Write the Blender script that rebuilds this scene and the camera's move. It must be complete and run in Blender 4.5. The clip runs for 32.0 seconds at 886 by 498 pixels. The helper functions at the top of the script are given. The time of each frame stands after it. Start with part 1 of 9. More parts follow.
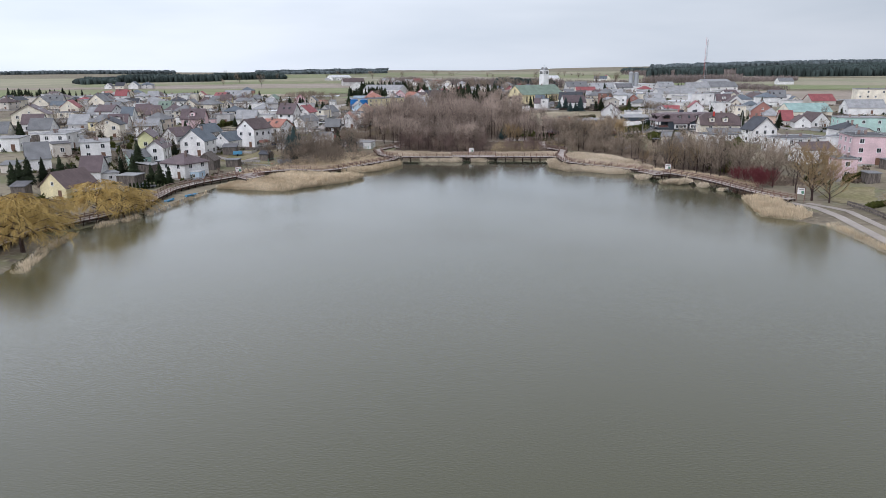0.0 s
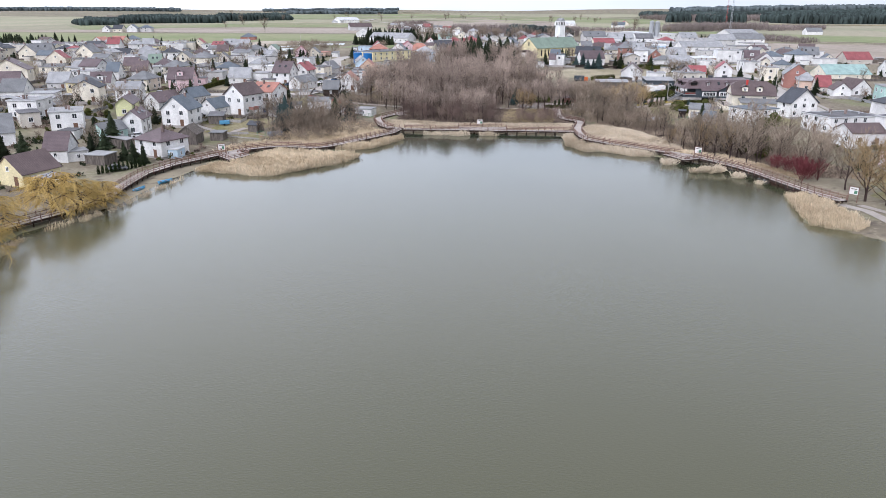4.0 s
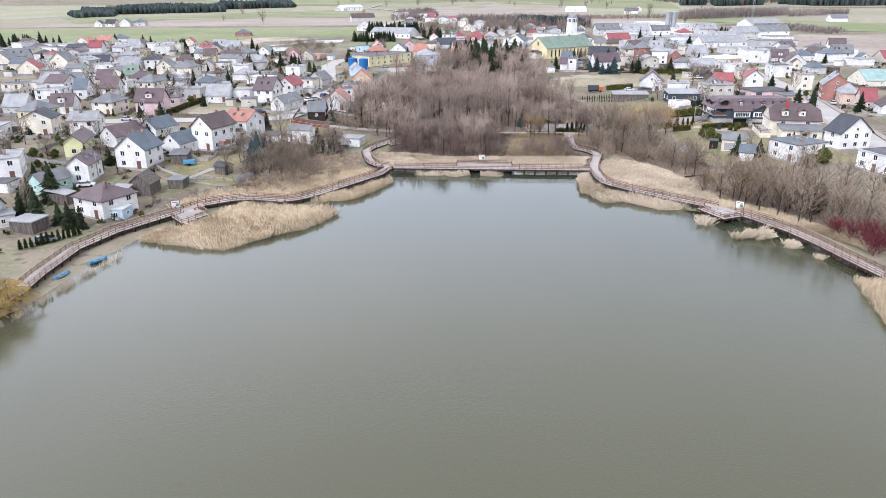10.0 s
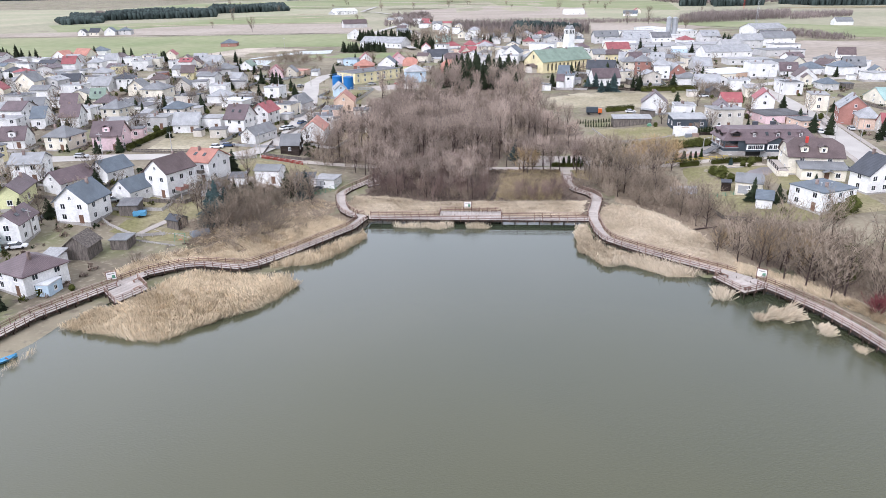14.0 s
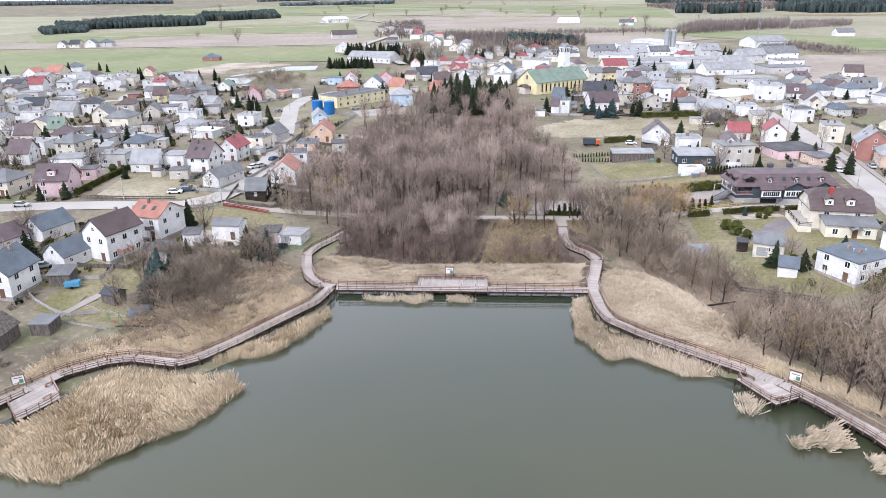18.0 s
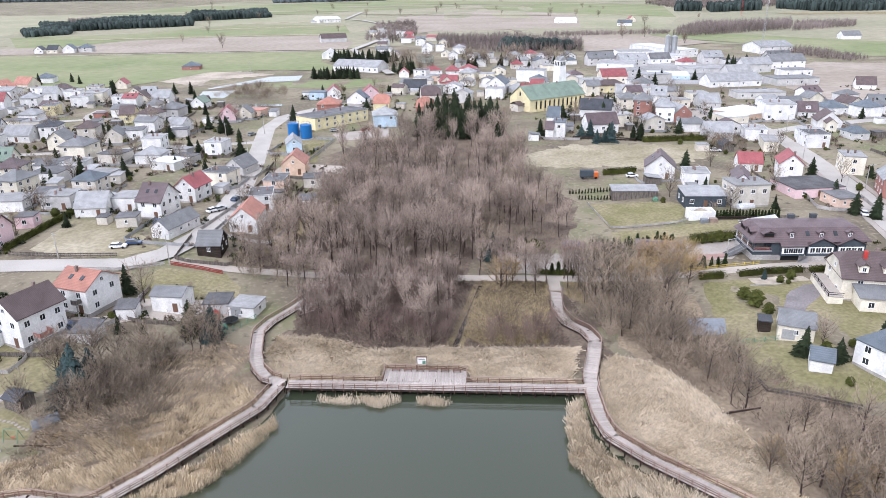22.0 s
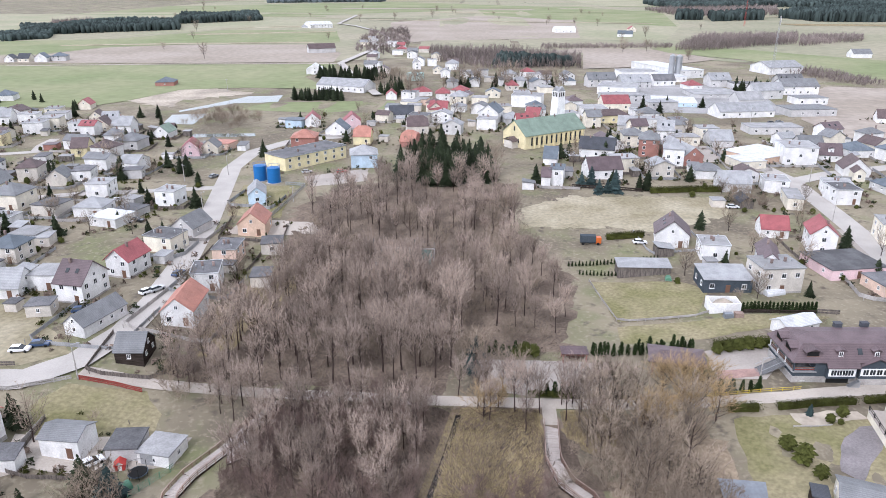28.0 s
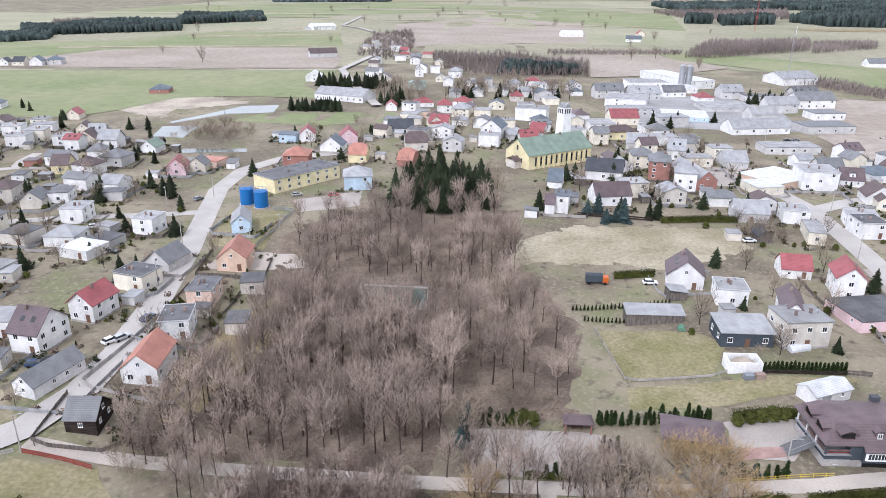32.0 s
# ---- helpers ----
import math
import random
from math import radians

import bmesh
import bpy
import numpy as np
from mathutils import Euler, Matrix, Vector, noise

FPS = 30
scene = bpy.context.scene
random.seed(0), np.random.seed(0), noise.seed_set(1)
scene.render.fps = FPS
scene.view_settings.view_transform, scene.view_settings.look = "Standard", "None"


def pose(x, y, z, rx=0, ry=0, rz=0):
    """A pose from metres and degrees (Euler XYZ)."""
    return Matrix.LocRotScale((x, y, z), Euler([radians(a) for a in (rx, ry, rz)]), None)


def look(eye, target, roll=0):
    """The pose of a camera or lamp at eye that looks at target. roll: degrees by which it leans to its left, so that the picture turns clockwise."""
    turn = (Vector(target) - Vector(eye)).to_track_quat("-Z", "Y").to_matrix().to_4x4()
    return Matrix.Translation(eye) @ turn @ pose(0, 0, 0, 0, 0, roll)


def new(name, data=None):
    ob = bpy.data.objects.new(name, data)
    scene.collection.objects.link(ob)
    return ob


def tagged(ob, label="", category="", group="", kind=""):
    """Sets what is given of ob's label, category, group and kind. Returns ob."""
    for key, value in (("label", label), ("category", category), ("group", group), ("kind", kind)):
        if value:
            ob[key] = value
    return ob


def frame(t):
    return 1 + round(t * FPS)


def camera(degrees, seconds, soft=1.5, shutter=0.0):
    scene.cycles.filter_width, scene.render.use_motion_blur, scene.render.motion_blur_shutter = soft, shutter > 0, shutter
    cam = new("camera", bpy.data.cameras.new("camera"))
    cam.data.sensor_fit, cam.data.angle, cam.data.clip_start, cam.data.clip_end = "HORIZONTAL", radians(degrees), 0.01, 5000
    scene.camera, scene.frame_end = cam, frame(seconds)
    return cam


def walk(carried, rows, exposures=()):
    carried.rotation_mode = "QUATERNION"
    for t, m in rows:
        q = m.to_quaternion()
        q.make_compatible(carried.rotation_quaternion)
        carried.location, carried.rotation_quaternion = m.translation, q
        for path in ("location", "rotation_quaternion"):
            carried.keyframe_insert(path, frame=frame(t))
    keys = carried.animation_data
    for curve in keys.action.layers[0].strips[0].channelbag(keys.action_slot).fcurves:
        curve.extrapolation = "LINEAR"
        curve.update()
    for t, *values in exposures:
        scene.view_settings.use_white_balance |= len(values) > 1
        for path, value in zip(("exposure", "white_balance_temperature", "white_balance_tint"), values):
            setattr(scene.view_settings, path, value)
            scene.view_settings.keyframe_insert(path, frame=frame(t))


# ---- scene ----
EXPOSURES = [(0, -0.74, 5900, 16), (2.5, -0.72, 5900, 16), (3.5, -0.42, 5870, 17), (5.5, -0.09, 5840, 18), (12, 0.03, 5830, 18), (20, 0.01, 5820, 18), (32, -0.09, 5820, 18)]
cam = camera(64.72, 32.0, soft=0.5)
PATH = [
    (0, (-0.66, -242.26, 31.10), (-5.30, -145.55, 6.06), -0.30),
    (1, (-0.55, -237.37, 32.88), (-5.60, -140.71, 7.75), -0.26),
    (2, (-0.34, -231.89, 34.61), (-5.69, -135.27, 9.41), -0.08),
    (2.5, (-0.31, -229.08, 35.48), (-5.76, -132.51, 10.08), 0.06),
    (3, (-0.29, -226.39, 36.35), (-5.85, -130.24, 9.45), 0.19),
    (3.5, (-0.20, -223.73, 37.24), (-5.89, -128.54, 7.11), 0.31),
    (5.5, (0.12, -213.23, 39.91), (-5.92, -119.85, 4.66), 0.26),
    (6, (0.15, -210.25, 40.80), (-6.02, -116.90, 5.49), 0.24),
    (7, (0.06, -204.71, 42.58), (-6.36, -111.33, 7.37), 0.16),
    (8, (0.39, -199.47, 44.61), (-6.37, -106.11, 9.42), 0.04),
    (9, (0.96, -193.71, 46.44), (-6.09, -100.34, 11.33), -0.14),
    (10, (1.48, -187.54, 48.14), (-5.69, -94.18, 13.03), -0.29),
    (11, (1.91, -181.31, 49.94), (-5.28, -87.99, 14.73), -0.32),
    (12, (2.67, -175.10, 51.60), (-4.57, -81.80, 16.35), -0.44),
    (13, (3.35, -168.75, 53.33), (-3.77, -75.47, 18.01), -0.53),
    (14, (4.20, -162.54, 55.01), (-2.94, -69.26, 19.71), -0.69),
    (17, (5.50, -143.61, 59.64), (-1.07, -50.07, 24.90), -0.57),
    (18, (6.26, -136.38, 61.73), (-0.28, -42.90, 26.81), -0.68),
    (19, (7.02, -129.06, 63.66), (0.62, -35.65, 28.56), -0.66),
    (20, (7.71, -121.87, 65.61), (1.36, -28.49, 30.40), -0.63),
    (21, (8.53, -114.65, 67.52), (2.25, -21.33, 32.12), -0.69),
    (22, (9.61, -107.86, 69.68), (3.38, -14.65, 34.02), -0.79),
    (23, (10.53, -101.01, 71.84), (4.41, -7.94, 35.78), -0.76),
    (24, (11.44, -94.05, 73.62), (5.48, -1.05, 37.35), -0.76),
    (25, (11.78, -87.33, 75.01), (6.13, 5.74, 38.88), -0.42),
    (28, (12.07, -69.24, 80.26), (6.51, 23.95, 44.42), 0.04),
    (29, (12.46, -63.83, 82.32), (6.78, 29.29, 46.32), 0.18),
    (30, (13.14, -58.76, 84.17), (7.17, 34.34, 48.15), 0.29),
    (31, (13.40, -54.25, 84.94), (7.41, 38.85, 48.94), 0.41),
    (32, (13.88, -50.22, 85.34), (7.61, 42.86, 49.34), 0.45),
]
walk(cam, [(t, look(eye, target, roll)) for t, eye, target, roll in PATH], EXPOSURES)

# ---- world and sun ----
world = bpy.data.worlds.new("world")
scene.world = world
world.use_nodes = True
wn, wl = world.node_tree.nodes, world.node_tree.links
wn.clear()
w_out = wn.new("ShaderNodeOutputWorld")
w_bg = wn.new("ShaderNodeBackground")
w_sky = wn.new("ShaderNodeTexSky")
w_sky.sky_type = "NISHITA"
w_sky.sun_disc = False
w_sky.sun_elevation = radians(38)
w_sky.sun_rotation = radians(202)
w_sky.dust_density = 4.0
w_co = wn.new("ShaderNodeTexCoord")
w_map = wn.new("ShaderNodeMapping")
w_map.inputs["Scale"].default_value = (1.2, 1.2, 7.0)
w_noise = wn.new("ShaderNodeTexNoise")
w_noise.inputs["Scale"].default_value = 2.2
w_noise.inputs["Detail"].default_value = 5.0
w_ramp = wn.new("ShaderNodeValToRGB")
w_ramp.color_ramp.elements[0].position, w_ramp.color_ramp.elements[0].color = 0.32, (7.5, 7.9, 8.2, 1)
w_ramp.color_ramp.elements[1].position, w_ramp.color_ramp.elements[1].color = 0.66, (8.9, 9.1, 9.2, 1)
w_mix = wn.new("ShaderNodeMix")
w_mix.data_type = "RGBA"
w_mix.inputs["Factor"].default_value = 0.93
wl.new(w_co.outputs["Generated"], w_map.inputs["Vector"])
wl.new(w_map.outputs["Vector"], w_noise.inputs["Vector"])
wl.new(w_noise.outputs["Fac"], w_ramp.inputs["Fac"])
wl.new(w_sky.outputs["Color"], w_mix.inputs["A"])
wl.new(w_ramp.outputs["Color"], w_mix.inputs["B"])
# thin cloud: brightest some way above the horizon
w_sep = wn.new("ShaderNodeSeparateXYZ")
w_up = wn.new("ShaderNodeValToRGB")
w_up.color_ramp.elements[0].position, w_up.color_ramp.elements[0].color = 0.08, (1.32, 1.32, 1.32, 1)
w_up.color_ramp.elements[1].position, w_up.color_ramp.elements[1].color = 0.75, (1.40, 1.40, 1.40, 1)
for spot, level in ((0.22, 1.92), (0.42, 1.86)):
    w_up.color_ramp.elements.new(spot).color = (level, level, level, 1)
w_mul = wn.new("ShaderNodeVectorMath")
w_mul.operation = "SCALE"
wl.new(w_co.outputs["Generated"], w_sep.inputs["Vector"])
wl.new(w_sep.outputs["Z"], w_up.inputs["Fac"])
# pale and bluish near the horizon, warmer grey overhead
w_hue = wn.new("ShaderNodeMix")
w_hue.data_type, w_hue.blend_type = "RGBA", "MULTIPLY"
w_hue.inputs["Factor"].default_value = 1.0
w_tone = wn.new("ShaderNodeMix")
w_tone.data_type = "RGBA"
w_tone.inputs["A"].default_value, w_tone.inputs["B"].default_value = (0.995, 1.02, 1.0, 1), (1.015, 1.0, 0.985, 1)
w_fade = wn.new("ShaderNodeMapRange")
w_fade.inputs["From Min"].default_value, w_fade.inputs["From Max"].default_value = 0.08, 0.4
wl.new(w_sep.outputs["Z"], w_fade.inputs["Value"])
wl.new(w_fade.outputs["Result"], w_tone.inputs["Factor"])
wl.new(w_mix.outputs["Result"], w_hue.inputs["A"])
wl.new(w_tone.outputs["Result"], w_hue.inputs["B"])
wl.new(w_hue.outputs["Result"], w_mul.inputs[0])
# and is brighter on the sun's side, to the west
w_side = wn.new("ShaderNodeMath")
w_side.operation = "MULTIPLY_ADD"
w_side.inputs[1].default_value, w_side.inputs[2].default_value = -0.42, 1.0
w_both = wn.new("ShaderNodeMath")
w_both.operation = "MULTIPLY"
wl.new(w_sep.outputs["X"], w_side.inputs[0])
wl.new(w_side.outputs["Value"], w_both.inputs[0])
wl.new(w_up.outputs["Color"], w_both.inputs[1])
wl.new(w_both.outputs["Value"], w_mul.inputs["Scale"])
wl.new(w_mul.outputs["Vector"], w_bg.inputs["Color"])
w_bg.inputs["Strength"].default_value = 0.12
wl.new(w_bg.outputs["Background"], w_out.inputs["Surface"])

sun = new("sun", bpy.data.lights.new("sun", "SUN"))
sun.data.energy, sun.data.angle, sun.data.color = 2.2, radians(8), (1.0, 0.97, 0.93)
sun.matrix_world = look((-50, -120, 130), (0, 0, 0))


# ---- materials ----
def mat(name, colour, rough=0.85, var=0.2, scale=0.3, fine=6.0, bump=0.15, metal=0.0, second=None, rnd=0.0, worldwide=False, stretch=(1, 1, 1), island=False, spec=None):
    """A worn surface: base colour broken by broad stains and fine grain, with a fine relief."""
    m = bpy.data.materials.new(name)
    m.use_nodes = True
    n, l = m.node_tree.nodes, m.node_tree.links
    b = n["Principled BSDF"]
    b.inputs["Roughness"].default_value, b.inputs["Metallic"].default_value = rough, metal
    b.inputs["Specular IOR Level"].default_value = spec if spec is not None else (0.3 if rough < 0.8 else 0.08)
    if worldwide:
        co = n.new("ShaderNodeNewGeometry").outputs["Position"]
    else:
        co = n.new("ShaderNodeTexCoord").outputs["Object"]
    mp = n.new("ShaderNodeMapping")
    mp.inputs["Scale"].default_value = stretch
    l.new(co, mp.inputs["Vector"])
    broad, grain = n.new("ShaderNodeTexNoise"), n.new("ShaderNodeTexNoise")
    broad.inputs["Scale"].default_value, broad.inputs["Detail"].default_value = scale, 4
    grain.inputs["Scale"].default_value, grain.inputs["Detail"].default_value = fine, 3
    l.new(mp.outputs["Vector"], broad.inputs["Vector"])
    l.new(mp.outputs["Vector"], grain.inputs["Vector"])
    c2 = second or tuple(v * (1 - var) for v in colour)
    c1 = colour if second else tuple(min(1, v * (1 + var * 0.5)) for v in colour)
    ramp = n.new("ShaderNodeMapRange")
    ramp.inputs["From Min"].default_value, ramp.inputs["From Max"].default_value = 0.36, 0.64
    l.new(broad.outputs["Fac"], ramp.inputs["Value"])
    mix = n.new("ShaderNodeMix")
    mix.data_type = "RGBA"
    mix.inputs["A"].default_value, mix.inputs["B"].default_value = (*c1, 1), (*c2, 1)
    l.new(ramp.outputs["Result"], mix.inputs["Factor"])
    g = n.new("ShaderNodeMapRange")
    g.inputs["From Min"].default_value, g.inputs["From Max"].default_value = 0.3, 0.7
    g.inputs["To Min"].default_value, g.inputs["To Max"].default_value = 1 - var * 0.8, 1 + var * 0.6
    l.new(grain.outputs["Fac"], g.inputs["Value"])
    val = g.outputs["Result"]
    if rnd or island:
        src = n.new("ShaderNodeNewGeometry").outputs["Random Per Island"] if island else n.new("ShaderNodeObjectInfo").outputs["Random"]
        r = n.new("ShaderNodeMapRange")
        r.inputs["To Min"].default_value, r.inputs["To Max"].default_value = 1 - (rnd or 0.2), 1 + (rnd or 0.2)
        l.new(src, r.inputs["Value"])
        mu = n.new("ShaderNodeMath")
        mu.operation = "MULTIPLY"
        l.new(val, mu.inputs[0])
        l.new(r.outputs["Result"], mu.inputs[1])
        val = mu.outputs["Value"]
    mul = n.new("ShaderNodeVectorMath")
    mul.operation = "SCALE"
    l.new(mix.outputs["Result"], mul.inputs[0])
    l.new(val, mul.inputs["Scale"])
    l.new(mul.outputs["Vector"], b.inputs["Base Color"])
    if bump:
        bp = n.new("ShaderNodeBump")
        bp.inputs["Strength"].default_value, bp.inputs["Distance"].default_value = bump, 0.05
        l.new(grain.outputs["Fac"], bp.inputs["Height"])
        l.new(bp.outputs["Normal"], b.inputs["Normal"])
    return m


def tiled(m, pitch=0.33, along="Y", depth=0.4, dark=0.78):
    """Adds rows of tile or sheet ribs to a roof material, across the given local axis."""
    n, l = m.node_tree.nodes, m.node_tree.links
    b = n["Principled BSDF"]
    co = n.new("ShaderNodeTexCoord").outputs["Object"]
    w = n.new("ShaderNodeTexWave")
    w.bands_direction, w.wave_profile = along, "SAW"
    w.inputs["Scale"].default_value = 0.314 / pitch
    w.inputs["Distortion"].default_value = 0.4
    l.new(co, w.inputs["Vector"])
    bp = n.new("ShaderNodeBump")
    bp.inputs["Strength"].default_value, bp.inputs["Distance"].default_value = depth, 0.06
    l.new(w.outputs["Fac"], bp.inputs["Height"])
    old = b.inputs["Normal"].links[0].from_node if b.inputs["Normal"].links else None
    if old:
        l.new(bp.outputs["Normal"], old.inputs["Normal"])
    else:
        l.new(bp.outputs["Normal"], b.inputs["Normal"])
    src = b.inputs["Base Color"].links[0].from_socket
    mr = n.new("ShaderNodeMapRange")
    mr.inputs["To Min"].default_value, mr.inputs["To Max"].default_value = dark, 1.06
    l.new(w.outputs["Fac"], mr.inputs["Value"])
    sc = n.new("ShaderNodeVectorMath")
    sc.operation = "SCALE"
    l.new(src, sc.inputs[0])
    l.new(mr.outputs["Result"], sc.inputs["Scale"])
    l.new(sc.outputs["Vector"], b.inputs["Base Color"])
    return m


def wall_mat(name, c):
    return mat(name, c, 0.9, 0.15, 0.3, 3.0, 0.08, rnd=0.08)


def roof_mat(name, c, rough=0.6):
    return tiled(mat(name, c, rough, 0.18, 0.35, 5.0, 0.1, rnd=0.10))


WHITE = wall_mat("white_render", (0.76, 0.755, 0.74))
CREAM = wall_mat("cream_render", (0.74, 0.69, 0.58))
YELLOW = wall_mat("yellow_render", (0.72, 0.64, 0.4))
LIME = wall_mat("lime_render", (0.66, 0.66, 0.38))
PINK = wall_mat("pink_render", (0.71, 0.53, 0.55))
PEACH = wall_mat("peach_render", (0.69, 0.52, 0.42))
ORANGE = wall_mat("orange_render", (0.62, 0.46, 0.35))
GREY = wall_mat("grey_render", (0.54, 0.53, 0.52))
BEIGE = wall_mat("beige_render", (0.6, 0.56, 0.5))
BRICK = wall_mat("red_brick", (0.34, 0.175, 0.145))
BLUEW = wall_mat("pale_blue_render", (0.5, 0.62, 0.72))
MINT = wall_mat("mint_render", (0.48, 0.66, 0.61))
DARKWOOD = mat("dark_wood", (0.045, 0.035, 0.03), 0.85, 0.4, 0.5, 9, 0.3, stretch=(1, 1, 6))
GREYWOOD = mat("grey_wood", (0.16, 0.14, 0.125), 0.85, 0.4, 0.5, 9, 0.3, stretch=(6, 6, 1))
ANTHRA = wall_mat("anthracite_cladding", (0.07, 0.085, 0.10))
R_BROWN = roof_mat("brown_roof", (0.122, 0.090, 0.088))
R_RED = roof_mat("red_roof", (0.31, 0.095, 0.10))
R_ORANGE = roof_mat("orange_tile_roof", (0.43, 0.20, 0.15))
R_GREY = roof_mat("grey_roof", (0.19, 0.195, 0.20))
R_LIGHT = roof_mat("light_grey_roof", (0.335, 0.34, 0.345))
R_BLUE = roof_mat("blue_grey_roof", (0.13, 0.155, 0.18))
R_DARK = roof_mat("anthracite_roof", (0.065, 0.07, 0.082))
R_GREEN = roof_mat("green_roof", (0.22, 0.29, 0.23))
R_PURPLE = roof_mat("plum_brown_roof", (0.135, 0.10, 0.105), 0.5)
R_WHITE = roof_mat("white_sheet_roof", (0.60, 0.61, 0.62), 0.5)
R_TEAL = roof_mat("teal_roof", (0.33, 0.47, 0.44))
FELT = mat("roofing_felt", (0.145, 0.145, 0.15), 0.85, 0.25, 0.25, 3, 0.2, rnd=0.2)
FELT_L = mat("pale_roofing_felt", (0.30, 0.30, 0.30), 0.85, 0.2, 0.25, 3, 0.2, rnd=0.15)
CONCRETE = mat("concrete", (0.40, 0.38, 0.36), 0.9, 0.25, 0.3, 4, 0.2)
GLASS = mat("window_glass", (0.03, 0.037, 0.042), 0.08, 0.3, 0.6, 2, 0.0, rnd=0.5, spec=0.6)
FRAME = mat("white_window_frame", (0.78, 0.78, 0.77), 0.5, 0.05)
FRAME_B = mat("brown_window_frame", (0.16, 0.09, 0.06), 0.6, 0.1)
METAL = mat("galvanised_metal", (0.42, 0.43, 0.44), 0.45, 0.1, metal=0.7)
CHIM = mat("chimney_brick", (0.26, 0.20, 0.18), 0.9, 0.3, 1, 8, 0.3, rnd=0.3)
DECK = mat("weathered_deck_boards", (0.43, 0.385, 0.35), 0.85, 0.2, 0.15, 5, 0.2, island=True, rnd=0.13, worldwide=True)
RAIL = mat("stained_rail_timber", (0.20, 0.125, 0.10), 0.85, 0.3, 0.2, 6, 0.2, worldwide=True)
RAIL_TOP = mat("weathered_handrail", (0.33, 0.25, 0.21), 0.85, 0.25, 0.2, 6, 0.1, worldwide=True)
PILE = mat("wet_pile_timber", (0.05, 0.036, 0.03), 0.85, 0.3, 0.5, 6, 0.2)
BARK = mat("alder_bark", (0.062, 0.044, 0.040), 0.95, 0.35, 0.6, 5, 0.3, rnd=0.25)
TWIG = mat("bare_alder_twigs", (0.37, 0.298, 0.248), 0.95, 0.3, 0.25, 2, 0.0, rnd=0.36)
TWIG_G = mat("bare_grey_brown_twigs", (0.265, 0.215, 0.165), 0.95, 0.2, 0.15, 2, 0.0, rnd=0.35)
TWIG_S = mat("tan_sallow_twigs", (0.37, 0.27, 0.15), 0.95, 0.2, 0.15, 2, 0.0, rnd=0.15)
TWIG_Y = mat("yellow_willow_twigs", (0.50, 0.36, 0.13), 0.9, 0.2, 0.15, 2, 0.0, rnd=0.15)
TWIG_R = mat("red_dogwood_twigs", (0.17, 0.05, 0.055), 0.9, 0.2, 0.15, 2, 0.0, rnd=0.1)
NEEDLE = mat("spruce_needles", (0.027, 0.036, 0.019), 0.8, 0.4, 0.4, 3, 0.0, rnd=0.4)
NEEDLE_B = mat("blue_spruce_needles", (0.042, 0.066, 0.064), 0.8, 0.3, 0.4, 3, 0.0, rnd=0.2)
THUJA = mat("thuja_foliage", (0.024, 0.038, 0.013), 0.8, 0.35, 0.4, 3, 0.0, rnd=0.3)
HEDGE = mat("hedge_leaves", (0.062, 0.068, 0.018), 0.85, 0.4, 0.4, 4, 0.0, rnd=0.2)
REED = mat("dry_reed", (0.66, 0.555, 0.40), 0.9, 0.2, 0.08, 0.8, 0.0, worldwide=True, second=(0.50, 0.405, 0.275), island=True, rnd=0.24)
REED_P = mat("pale_reed_plumes", (0.60, 0.515, 0.395), 0.9, 0.2, 0.1, 0.8, 0.0, worldwide=True, second=(0.49, 0.41, 0.30), island=True, rnd=0.22)
BRUSH = mat("dry_brushwood", (0.20, 0.155, 0.125), 0.95, 0.3, 0.08, 0.8, 0.0, worldwide=True, island=True, rnd=0.45)
ASPHALT = mat("pale_asphalt", (0.42, 0.395, 0.365), 0.9, 0.09, 0.12, 3, 0.05, worldwide=True)
DRIVE = mat("worn_purple_grey_paving", (0.225, 0.205, 0.205), 0.9, 0.2, 0.15, 3, 0.1, worldwide=True)
PAVING = mat("concrete_paving", (0.37, 0.335, 0.30), 0.9, 0.12, 0.12, 2.5, 0.05, worldwide=True)
GRAVEL = mat("pale_gravel", (0.43, 0.385, 0.335), 0.95, 0.14, 0.10, 3, 0.08, worldwide=True)
LAWN = mat("lawn_grass", (0.19, 0.178, 0.088), 0.95, 0.3, 0.09, 1.2, 0.2, worldwide=True, second=(0.275, 0.24, 0.15))
DRYGRASS = mat("dry_meadow_grass", (0.38, 0.34, 0.25), 0.95, 0.25, 0.06, 0.9, 0.2, worldwide=True, second=(0.25, 0.22, 0.145))
CROP = mat("winter_crop", (0.195, 0.225, 0.115), 0.95, 0.14, 0.012, 0.15, 0.0, worldwide=True, second=(0.255, 0.26, 0.155))
CROP_P = mat("pale_crop", (0.27, 0.275, 0.18), 0.95, 0.15, 0.008, 0.12, 0.0, worldwide=True, second=(0.335, 0.31, 0.225))
# pale field colour, greyed a little so that it carries the far haze
FALLOW = mat("hazed_fallow_field", (0.31, 0.285, 0.21), 0.95, 0.2, 0.005, 0.1, 0.0, worldwide=True, second=(0.245, 0.245, 0.165))
SOIL = mat("ploughed_soil", (0.35, 0.305, 0.26), 0.95, 0.2, 0.012, 0.2, 0.0, worldwide=True, second=(0.29, 0.25, 0.205))
EARTH = mat("bare_earth", (0.40, 0.35, 0.285), 0.95, 0.25, 0.05, 0.6, 0.1, worldwide=True)
# lightened and blued base colour: distance haze painted onto the pines
FAR_PINE = mat("far_pine_wood", (0.05, 0.066, 0.062), 0.95, 0.3, 0.01, 0.1, 0.0, worldwide=True, island=True, rnd=0.4)
FAR_BARE = mat("far_bare_wood", (0.24, 0.20, 0.185), 0.95, 0.3, 0.01, 0.1, 0.0, worldwide=True, island=True, rnd=0.3)
